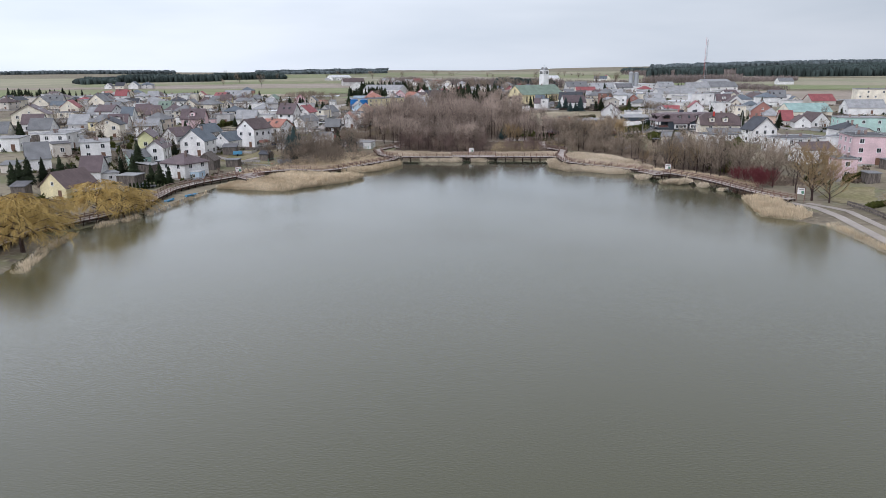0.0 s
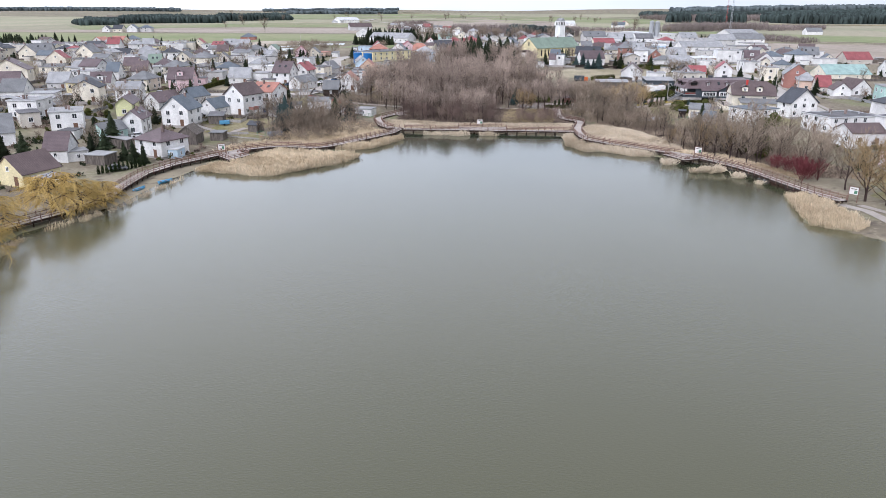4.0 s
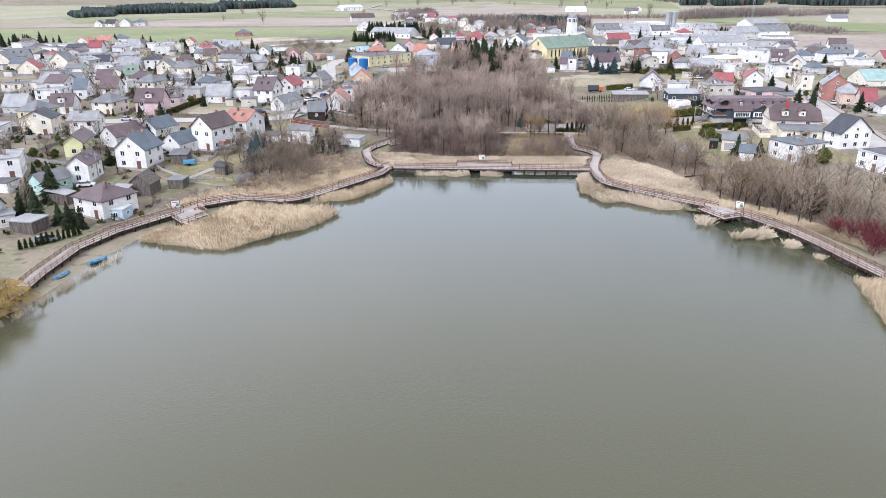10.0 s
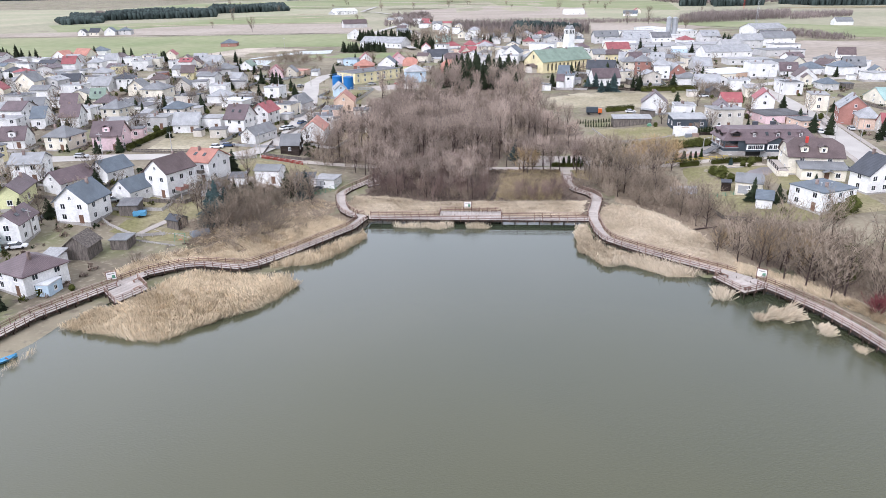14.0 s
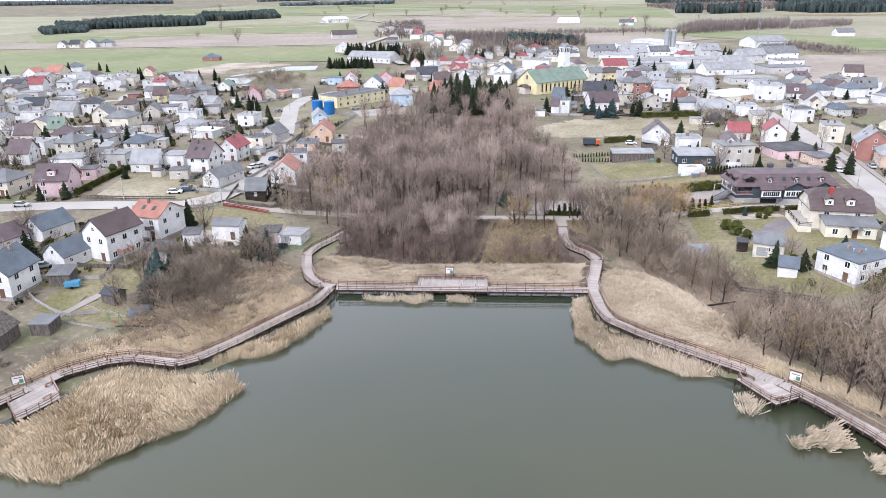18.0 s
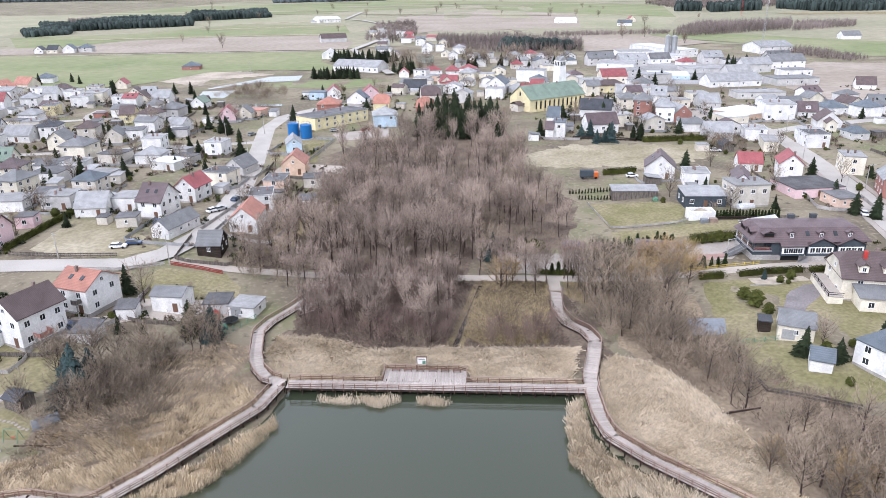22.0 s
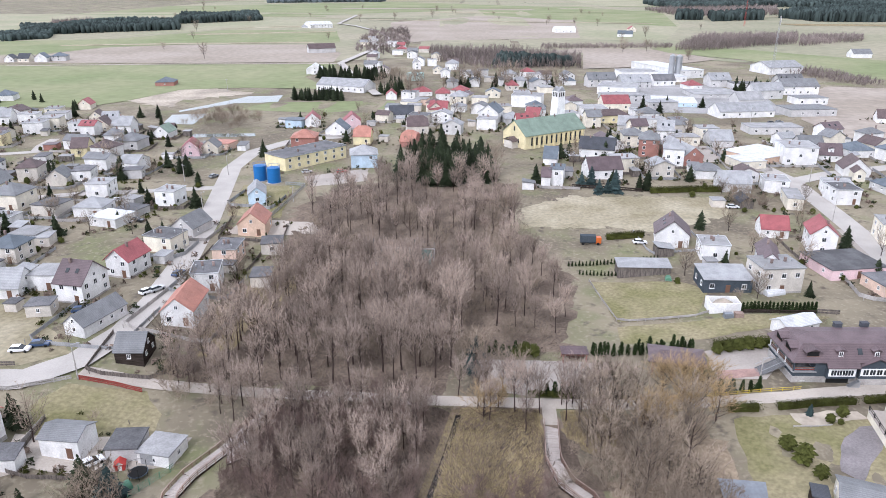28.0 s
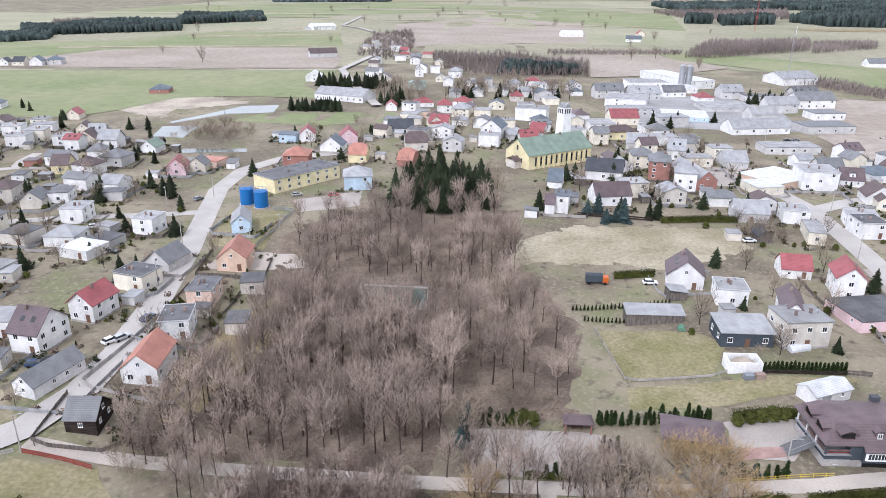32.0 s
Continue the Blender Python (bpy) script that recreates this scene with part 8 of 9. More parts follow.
def low_shrubs(label, material, seed, per):
    """Stuff: low garden shrubs round the houses, each a tuft of small leaves or stems."""
    r = np.random.RandomState(seed)
    spots = []
    for x, y, rad in BUILT:
        if rad < 4 or y > 345:
            continue
        for _ in range(per):
            a, k = r.uniform(0, 6.283), rad * r.uniform(0.8, 1.0) + r.uniform(0.8, 6.0)
            px, py = x + math.cos(a) * k, y + math.sin(a) * k
            if free(px, py, -1.0) and float(shore_distance(px, py)) > 10 and not (-50 < px < 60 and 15 < py < 190) and not (40 < px < 110 and -16 < py < 190) and not (-88 < px < -64 and -20 < py < 2):
                spots.append((px, py, gz(px, py), r.uniform(0.5, 1.3)))
    S = np.repeat(np.array(spots), 26, 0)
    n = len(S)
    d = r.randn(n, 3)
    d /= np.linalg.norm(d, axis=1)[:, None]
    d[:, 2] = np.abs(d[:, 2])
    c = S[:, :3] + d * S[:, 3:] * r.uniform(0.35, 0.9, (n, 1)) * np.array([1, 1, 1.2])
    v = c[:, None, :] + r.randn(n, 3, 3) * 0.30 * S[:, 3:, None]
    tagged(new("low_shrubs", big_mesh("low_shrubs", v.reshape(-1, 3), np.arange(3 * n).reshape(-1, 3), material)), label, "shrubs", kind="stuff")


low_shrubs("low dark evergreen shrubs in the gardens", HEDGE, 5, 6)
low_shrubs("low juniper and thuja shrubs in the gardens", NEEDLE, 6, 5)
low_shrubs("low leafless brown garden shrubs", BRUSH, 7, 9)


# ---- landmarks ----
def church():
    own = house(41.0, 270.5, 36, 36.8, 17.0, 6.5, "gable", "x", YELLOW, R_GREEN, name="church", rise=6.0, plain=True)
    for k in range(11):
        u = -14.5 + k * 3.0
        part("window", Geo().box(u - 0.45, -8.56, 1.4, u + 0.45, -8.5, 5.0).poly([(u - 0.45, -8.56, 5.0), (u + 0.45, -8.56, 5.0), (u, -8.56, 5.7)]), GLASS, own)
        part("buttress", Geo().box(u + 1.2, -9.1, -0.6, u + 1.8, -8.5, 5.6), YELLOW, own)
    for v, z in ((-3.2, 2.2), (0.0, 2.2), (3.2, 2.2), (0.0, 7.6)):
        part("window", Geo().box(-18.46, v - 0.55, z, -18.4, v + 0.55, z + 2.2), GLASS, own)
    part("portal", Geo().box(-22.0, -3.2, -0.6, -18.4, 3.2, 3.4), BEIGE, own)
    part("portal_roof", gable_roof(0.0, -22.5, -18.4, 3.8, 3.3, 5.0, "x"), R_BROWN, own)
    g = Geo()
    x0, y0, h = 15.0, 8.0, 23.5
    a, b = 2.9, 2.3
    lo = [(x0 - a, y0 - a, -1), (x0 + a, y0 - a, -1), (x0 + a, y0 + a, -1), (x0 - a, y0 + a, -1)]
    hi = [(x0 - b, y0 - b, h - 4), (x0 + b, y0 - b, h - 4), (x0 + b, y0 + b, h - 4), (x0 - b, y0 + b, h - 4)]
    g.v += lo + hi
    g.f += [(3, 2, 1, 0), (4, 5, 6, 7), (0, 1, 5, 4), (1, 2, 6, 5), (2, 3, 7, 6), (3, 0, 4, 7)]
    tower = part("tower", g, WHITE, own)
    belfry = part("belfry", Geo().box(x0 - 2.3, y0 - 2.3, h - 4, x0 + 2.3, y0 + 2.3, h - 0.9), WHITE, tower)
    # black slabs on the solid belfry, coloured as the shade inside its slots
    for k in (-1.3, 0.0, 1.3):
        for z0, z1 in ((h - 3.5, h - 1.4),):
            part("sound_opening", Geo().box(x0 + k - 0.35, y0 - 2.36, z0, x0 + k + 0.35, y0 - 2.29, z1), BLACK, belfry)
            part("sound_opening", Geo().box(x0 - 2.36, y0 + k - 0.35, z0, x0 - 2.29, y0 + k + 0.35, z1), BLACK, belfry)
    g = Geo().box(x0 - 2.1, y0 - 2.1, h - 1.2, x0 + 2.1, y0 + 2.1, h - 0.8)
    for p, q in (((-2.3, -2.3), (2.3, -2.3)), ((2.3, -2.3), (2.3, 2.3)), ((2.3, 2.3), (-2.3, 2.3)), ((-2.3, 2.3), (-2.3, -2.3))):
        g.poly([(x0 + p[0], y0 + p[1], h - 0.9), (x0 + q[0], y0 + q[1], h - 0.9), (x0 + (p[0] + q[0]) / 2, y0 + (p[1] + q[1]) / 2, h + 1.4)])
        g.poly([(x0 + (p[0] + q[0]) / 2, y0 + (p[1] + q[1]) / 2, h + 1.4), (x0 + q[0], y0 + q[1], h - 0.9), (x0, y0, h + 1.0)])
        g.poly([(x0 + p[0], y0 + p[1], h - 0.9), (x0 + (p[0] + q[0]) / 2, y0 + (p[1] + q[1]) / 2, h + 1.4), (x0, y0, h + 1.0)])
    part("belfry_roof", g, R_LIGHT, tower)
    part("cross", Geo().box(x0 - 0.06, y0 - 0.06, h + 1, x0 + 0.06, y0 + 0.06, h + 3).box(x0 - 0.5, y0 - 0.05, h + 2.2, x0 + 0.5, y0 + 0.05, h + 2.35), METAL, tower)


church()


def tank(x, y, r, h):
    own = thing("water_tank", pose(x, y, gz(x, y)), "bright blue cylindrical steel water tank", "tank", "water tanks")
    part("shell", Geo().tube((0, 0, 0.2), (0, 0, h), r, r, 28), BLUE, own, smooth=False)
    part("base_slab", Geo().tube((0, 0, -0.5), (0, 0, 0.2), r + 0.5, r + 0.5, 28), CONCRETE, own)
    part("lid", Geo().tube((0, 0, h), (0, 0, h + 0.35), r, r * 0.4, 28), BLUE, own)
    g = Geo()
    for k in range(12):
        a0, a1 = 6.2832 * k / 12, 6.2832 * (k + 1) / 12
        g.beam((r * math.cos(a0), r * math.sin(a0), h + 1.0), (r * math.cos(a1), r * math.sin(a1), h + 1.0), 0.06, 0.06)
        g.beam((r * math.cos(a0), r * math.sin(a0), h), (r * math.cos(a0), r * math.sin(a0), h + 1.0), 0.06, 0.06)
    part("guard_rail", g, BLUE, own)


tank(-75.6, 193.2, 2.5, 6.0)
tank(-69.4, 190.6, 2.5, 6.0)


def silo(x, y, r, h):
    own = thing("silo", pose(x, y, gz(x, y)), "tall grey metal silo of the works", "silo", "silos")
    part("shell", Geo().tube((0, 0, -0.3), (0, 0, h), r, r, 20), METAL, own)
    part("cap", Geo().tube((0, 0, h), (0, 0, h + 1.2), r, 0.4, 20), METAL, own)
    g = Geo()
    for k in range(6):
        z = h * (k + 1) / 7
        g.tube((0, 0, z), (0, 0, z + 0.15), r + 0.06, r + 0.06, 20)
    part("hoop", g, METAL, own)


silo(157.5, 504, 2.2, 17.5)
silo(163.0, 505, 2.6, 17.0)


def mast(x, y, h, material, label):
    own = thing("radio_mast", pose(x, y, gz(x, y)), label, "mast", "radio masts")
    for k in range(3):
        a = k * 2.094
        part("leg", Geo().tube((1.4 * math.cos(a), 1.4 * math.sin(a), -0.3), (0.35 * math.cos(a), 0.35 * math.sin(a), h), 0.09, 0.06, 5), material, own)
    g = Geo()
    n = int(h / 2)
    for i in range(n):
        for k in range(3):
            a, b = k * 2.094, (k + 1) * 2.094
            f0, f1 = i / n, (i + 1) / n
            r0, r1 = 1.4 - 1.05 * f0, 1.4 - 1.05 * f1
            g.tube((r0 * math.cos(a), r0 * math.sin(a), f0 * h), (r1 * math.cos(b), r1 * math.sin(b), f1 * h), 0.045, 0.045, 3, cap=False)
    part("bracing", g, material, own)
    for k in range(4):
        part("antenna", Geo().box(0.5, -0.15, h - 1 - k * 1.6, 0.75, 0.15, h + 0.4 - k * 1.6), BOARD, own)


mast(220.6, 467.4, 49, METAL, "grey lattice telecom mast with antennas")
mast(440, 1180, 78, RED, "tall red and white lattice mast")


def gazebo(x, y, rot, w, d, h, label):
    own = thing("gazebo", pose(x, y, gz(x, y), 0, 0, rot), label, "shelter", "open shelters")
    for a in (-1, 1):
        for b in (-1, 1):
            part("post", Geo().box(a * w * 0.42 - 0.15, b * d * 0.4 - 0.15, -0.2, a * w * 0.42 + 0.15, b * d * 0.4 + 0.15, h), BRICK, own)
    part("back_wall", Geo().box(-w * 0.42, d * 0.38, 0, w * 0.42, d * 0.42, h * 0.9), BRICK, own)
    g = Geo()
    ring = [(-w / 2, -d / 2, h), (w / 2, -d / 2, h), (w / 2, d / 2, h), (-w / 2, d / 2, h)]
    g.v += ring + [(a, b, z + 0.15) for a, b, z in ring] + [(-w * 0.28, 0, h + 1.2), (w * 0.28, 0, h + 1.2)]
    g.f += [(3, 2, 1, 0), (0, 1, 5, 4), (1, 2, 6, 5), (2, 3, 7, 6), (3, 0, 4, 7), (4, 5, 9, 8), (5, 6, 9), (6, 7, 8, 9), (7, 4, 8)]
    part("roof", g, R_PURPLE, own)
    part("table", Geo().box(-1.2, -0.4, 0.68, 1.2, 0.4, 0.75).box(-1.0, -0.08, 0, -0.85, 0.08, 0.7).box(0.85, -0.08, 0, 1.0, 0.08, 0.7), RAIL, own)


gazebo(33.0, 69.0, 2, 6.0, 3.6, 2.3, "small brick picnic shelter with a brown roof")
gazebo(54.5, 66.0, -10, 12.0, 8.0, 2.5, "wide open shelter with a brown hipped roof")


def court():
    own = thing("fenced_court", pose(0, 0, 0), "fenced court with pale edging inside the wood", "court")
    c = [(-21.5, 132.2), (-2.6, 131.8), (-2.0, 119.0), (-18.6, 118.6)]
    for a, b in zip(c, c[1:] + c[:1]):
        part("edging", Geo().beam((*a, gz(*a) + 0.25), (*b, gz(*b) + 0.25), 0.3, 0.5), CONCRETE, own)
    me = Geo().tube((0, 0, 0), (0, 0, 3.2), 0.05, 0.05, 5).mesh("post", ANTHRA)
    for p, d in spaced([Vector(q) for q in c + c[:1]], 3.2):
        part("post", me, None, own).location = (p.x, p.y, gz(p.x, p.y))
    for z in (1.2, 2.2, 3.2):
        for a, b in zip(c, c[1:] + c[:1]):
            part("wire", Geo().beam((*a, gz(*a) + z), (*b, gz(*b) + z), 0.03, 0.03), ANTHRA, own)
    patch("court_surface", [(-21, 131.6), (-3.2, 131.2), (-2.6, 119.6), (-18.2, 119.2)], COURT, "dark green worn court surface", "court", 0.09, 6, 0.0)


court()


# ---- signs, benches, boats, poles, cars ----
def sign(x, y, rot, label):
    own = thing("information_board", pose(x, y, 0, 0, 0, rot), label, "sign", "information boards")
    z = DECK_Z - 0.3 if gz(x, y) < 1.2 else gz(x, y)
    for a in (-0.92, 0.92):
        part("post", Geo().box(a - 0.07, -0.07, gz(x, y) - 0.3, a + 0.07, 0.07, z + 2.65), RAIL, own)
    panel = part("panel", Geo().box(-0.85, -0.05, z + 1.05, 0.85, 0.05, z + 2.5), BOARD, own)
    part("printed_bar", Geo().box(-0.6, -0.06, z + 2.1, 0.6, -0.052, z + 2.25), GREYWOOD, panel)
    part("printed_picture", Geo().box(0.1, -0.06, z + 1.2, 0.7, -0.052, z + 1.9), GREENP, panel)
    part("cap_board", Geo().box(-1.05, -0.16, z + 2.65, 1.05, 0.16, z + 2.72), RAIL, own)


sign(-2.4, 7.6, 0, "white information board behind the viewing platform")
sign(55.6, -35.0, -35, "white information board beside the boardwalk")
sign(-69.9, -42.0, 30, "white information board beside the boardwalk")
sign(75.5, -76.5, -50, "white information board at the end of the boardwalk")


def bench(x, y, rot):
    own = thing("bench", pose(x, y, DECK_Z, 0, 0, rot), "brown timber bench on the platform", "bench", "platform benches")
    for i in range(3):
        part("seat_slat", Geo().box(-0.8, -0.2 + i * 0.15, 0.42, 0.8, -0.07 + i * 0.15, 0.46), RAIL, own)
    for a in (-0.65, 0.65):
        part("leg", Geo().box(a - 0.05, -0.18, 0, a + 0.05, 0.22, 0.42), RAIL, own)


for i in range(6):
    bench(-7.2 + i * 2.3, 6.3, 0)
bench(49.3, -33.4, -60)
bench(51.6, -39.6, -150)
bench(-63.5, -44.8, 70)
bench(-65.5, -41.0, 70)


def rowing_boat(x, y, rot, material, label):
    own = thing("rowing_boat", pose(x, y, 0.12, 0, 0, rot), label, "boat", "moored boats")
    g = Geo()
    sec = [(-1.7, 0.5, 0.4), (-0.8, 0.68, 0.36), (0.4, 0.68, 0.36), (1.2, 0.45, 0.42), (1.9, 0.03, 0.55)]
    for sx, sw, sh in sec:
        g.v += [(sx, -sw, sh), (sx, -sw * 0.6, -0.05), (sx, sw * 0.6, -0.05), (sx, sw, sh), (sx, sw * 0.86, sh - 0.02), (sx, sw * 0.5, 0.05), (sx, -sw * 0.5, 0.05), (sx, -sw * 0.86, sh - 0.02)]
    for i in range(4):
        for j in range(8):
            a, b = i * 8 + j, i * 8 + (j + 1) % 8
            g.f.append((a, b, b + 8, a + 8))
    g.f += [(0, 1, 2, 3, 4, 5, 6, 7), (32, 39, 38, 37, 36, 35, 34, 33)]
    part("hull", g, material, own)
    for sx in (-1.1, 0.2):
        part("thwart", Geo().box(sx, -0.55, 0.24, sx + 0.25, 0.55, 0.28), RAIL, own)


BLUEP = mat("pale_blue_boat_paint", (0.10, 0.30, 0.48), 0.5, 0.2)
rowing_boat(-72.6, -70.5, 60, BLUEP, "pale blue rowing boat by the reeds")
rowing_boat(-75.0, -78.0, 80, BLUEP, "dark blue rowing boat by the reeds")


def pole(x, y, h, arm=True):
    own = thing("street_lamp" if arm else "power_pole", pose(x, y, gz(x, y), 0, 0, planted.uniform(-30, 30)), "grey concrete street lamp pole" if arm else "grey concrete power pole", "pole", "poles along the roads")
    part("shaft", Geo().tube((0, 0, -0.4), (0, 0, h), 0.16, 0.09, 8), CONCRETE, own)
    if arm:
        part("arm", Geo().tube((0, 0, h - 0.2), (1.3, 0, h + 0.25), 0.05, 0.04, 5), METAL, own)
        part("lamp_head", Geo().box(1.1, -0.12, h + 0.18, 1.75, 0.12, h + 0.32), METAL, own)
    else:
        part("cross_arm", Geo().box(-0.9, -0.06, h - 0.6, 0.9, 0.06, h - 0.48), METAL, own)


for x, y, h, a in ((-69.4, 49.5, 8, True), (-76, 120, 8, True), (-82, 150, 8, True), (-64.5, 90, 8, True), (-91, 200, 8, True), (-120, 47.5, 7, False), (-98, 49.5, 7, False), (-145, 42, 7, False), (114, 70, 8, True), (126, 78, 8, True),
                   (121.5, 110, 8, True), (133.6, 122, 8, True), (129, 160, 8, True), (-60, 150, 7, True), (-56, 168, 6, False), (69, 57.5, 6, True), (140, 205, 8, True), (-100, -20, 7, False), (-120, 10, 7, False), (-150, 100, 7, False),
                   (-128, 128, 7, False), (-155, 200, 7, False), (-170, 168, 7, False), (-105, 190, 7, False), (-166, 412, 9, False), (160, 330, 8, False)):
    pole(x, y, h, a)


def car_paint(name, c):
    return mat(name, c, 0.25, 0.04, 0.4, 3, 0.0, spec=0.6)


PAINTS = {"white": car_paint("white_car_paint", (0.75, 0.76, 0.77)), "silver": car_paint("silver_car_paint", (0.45, 0.46, 0.47)), "black": car_paint("black_car_paint", (0.025, 0.027, 0.03)),
          "blue": car_paint("dark_blue_car_paint", (0.04, 0.07, 0.14)), "red": car_paint("red_car_paint", (0.35, 0.03, 0.03)), "grey": car_paint("grey_car_paint", (0.18, 0.19, 0.2))}


def car_meshes(paint):
    side = [(-2.1, 0.35), (-2.15, 0.75), (-1.95, 0.95), (-1.35, 1.0), (2.0, 0.82), (2.15, 0.6), (2.1, 0.35)]
    g = Geo()
    for w in (-0.86, 0.86):
        g.v += [(x, w, z) for x, z in side]
    n = len(side)
    g.f += [tuple(range(n)), tuple(range(2 * n - 1, n - 1, -1))] + [(i, i + n, (i + 1) % n + n, (i + 1) % n) for i in range(n)]
    body = g.mesh("body", paint)
    cab = [(-1.9, 0.95), (-1.5, 1.42), (0.25, 1.45), (1.05, 0.93)]
    g = Geo()
    for w0, w1 in ((-0.8, -0.62), (0.8, 0.62)):
        g.v += [(cab[0][0], w0, cab[0][1]), (cab[1][0], w1, cab[1][1]), (cab[2][0], w1, cab[2][1]), (cab[3][0], w0, cab[3][1])]
    g.f += [(0, 1, 2, 3), (7, 6, 5, 4), (0, 4, 5, 1), (2, 6, 7, 3)]
    glass = g.mesh("glazing", GLASS)
    top = Geo().box(-1.5, -0.63, 1.41, 0.27, 0.63, 1.46).mesh("roof", paint)
    return body, glass, top


WHEEL = Geo().tube((0, -0.1, 0), (0, 0.1, 0), 0.32, 0.32, 12).mesh("tyre", BLACK)
CARS = {k: car_meshes(m) for k, m in PAINTS.items()}


def car(x, y, rot, paint):
    own = thing("car", pose(x, y, gz(x, y) + 0.10, 0, 0, rot), "parked %s car" % PAINTS[paint].name.replace("_car_paint", "").replace("_", " ") + " with dark windows", "car", "parked cars")
    b, g, t = CARS[paint]
    part("body", b, None, own)
    part("glazing", g, None, own)
    part("roof", t, None, own)
    for sx in (-1.35, 1.35):
        for sy in (-0.8, 0.8):
            wh = part("wheel", WHEEL, None, own)
            wh.location = (sx, sy, 0.32)


for x, y, r, p in ((-86.5, 57.5, 10, "white"), (-83.5, 60, 12, "blue"), (-72.5, 88, 60, "white"), (-70.8, 89.5, 60, "silver"), (-69.5, 100, 75, "blue"), (-81, 78, 35, "black"), (-83.5, 76.5, 20, "blue"), (-124, 42.5, 5, "silver"),
                   (-76, 16.8, -20, "blue"), (-69.5, 25.6, 15, "black"), (-54.8, 27.0, 50, "white"), (-104, 141, 0, "silver"), (-101, 142, 0, "black"), (-112, 150, 10, "grey"), (-95.5, 196, 70, "grey"), (-118, 163, 30, "white"),
                   (61, 137.5, 0, "white"), (100, 172, 5, "white"), (170, 326, 5, "black"), (175, 328, 5, "grey"), (168, 318, 5, "silver"), (133, 100, 80, "silver"), (140, 150, 85, "grey"), (120, 95, 80, "white"), (-100, -26, 20, "white"),
                   (-94, 4, 30, "silver"), (-110, -28, 40, "black"), (-46, 206, 30, "red"), (-60, 205, 30, "silver"), (140, 246, 10, "red"), (143, 246, 10, "white"), (-156, 160, 10, "red"), (-88, -62, 40, "grey"), (104, 40, 10, "black")):
    car(x, y, r, p)


def fence(name, pts, h, material, label, gap=2.2, planks=2, fill_h=0.72):
    own = thing(name, pose(0, 0, 0), label, "fence", "garden fences")
    me = Geo().box(-0.05, -0.05, -0.3, 0.05, 0.05, h).mesh("post", material)
    for p, d in spaced(pts, gap):
        o = part("post", me, None, own)
        o.location = (p.x, p.y, gz(p.x, p.y))
    for k in range(planks):
        z = h * (k + 0.7) / planks
        fine = [p for p, d in spaced(pts, 4.0)] + [Vector(pts[-1])]
        fine = [p for i, p in enumerate(fine) if i == 0 or (p - fine[i - 1]).length > 0.05]
        part("rail", Geo().sweep([(p.x, p.y, gz(p.x, p.y) + z) for p in fine], 0.04, h * fill_h / planks), material, own)


YELLOWP = mat("yellow_barrier_paint", (0.55, 0.42, 0.05), 0.5, 0.1)
REDF = mat("red_brown_fence_stain", (0.24, 0.06, 0.05), 0.8, 0.2)
fence("fence", [(-69, 49.3), (-62, 49.0), (-55.5, 48.0)], 1.1, REDF, "low red-brown plank fence by the road", 2.0, 3)
fence("fence", [(-92, 42.2), (-80, 43.8), (-70.5, 49.2)], 1.0, CONCRETE, "grey concrete rail fence along the road", 2.2, 2)
fence("garden_wall", [(42.1, 112.3), (45.9, 87.3), (65.2, 88.2), (72, 92)], 0.8, CONCRETE, "low pale concrete garden wall", 2.0, 1)
fence("fence", [(46, 192), (72, 189.5)], 1.4, DARKWOOD, "dark brown garden fence", 2.2, 2)
fence("fence", [(-59, 150), (-56, 186), (-64, 187)], 1.4, METAL, "grey mesh fence round the water works", 2.5, 2)
fence("fence", [(57, 17), (59, 1), (72, -5)], 1.1, GREYWOOD, "weathered grey garden fence", 2.2, 2)
fence("fence", [(-112, 51), (-98, 50), (-84, 52)], 1.1, GREYWOOD, "weathered grey plot fence", 2.4, 2)
fence("fence", [(57, 53.6), (66, 54.0), (76, 54.6)], 0.9, YELLOWP, "yellow painted barrier rail", 2.2, 2, 0.2)
fence("fence", [(-96, -2), (-88, -10), (-78, -16), (-72, -14)], 1.0, CONCRETE, "low grey garden wall", 2.2, 1)

for row in ([(-26.5, 2.45), (-9.2, 2.45)], [(6.2, 2.8), (27, 3.0)]):
    own = thing("boardwalk_railing", pose(0, 0, 0), "brown plank railing along the boardwalk", "railing", "boardwalk railings")
    railing(own, [Vector(p) for p in row])


# ---- garden things and clutter ----
def playhouse(x, y, rot):
    own = thing("playhouse", pose(x, y, gz(x, y), 0, 0, rot), "small red children's playhouse with a white gable", "playhouse")
    part("wall", Geo().box(-0.8, -0.7, 0, 0.8, 0.7, 1.2), RED, own)
    part("door", Geo().box(-0.3, -0.74, 0.05, 0.3, -0.705, 1.0), FRAME, own)
    g = Geo()
    for sg in (-1, 1):
        g.beam((sg * 0.5, -0.95, 1.45), (sg * 0.5, 0.95, 1.45), 0.05, 0.05)
        g.poly([(sg * 1.0, -0.95, 1.1), (0, -0.95, 1.95), (0, 0.95, 1.95), (sg * 1.0, 0.95, 1.1)])
    part("roof", g, RED, own)
    part("gable", Geo().poly([(-0.8, -0.72, 1.2), (0.8, -0.72, 1.2), (0, -0.72, 1.85)]), FRAME, own)


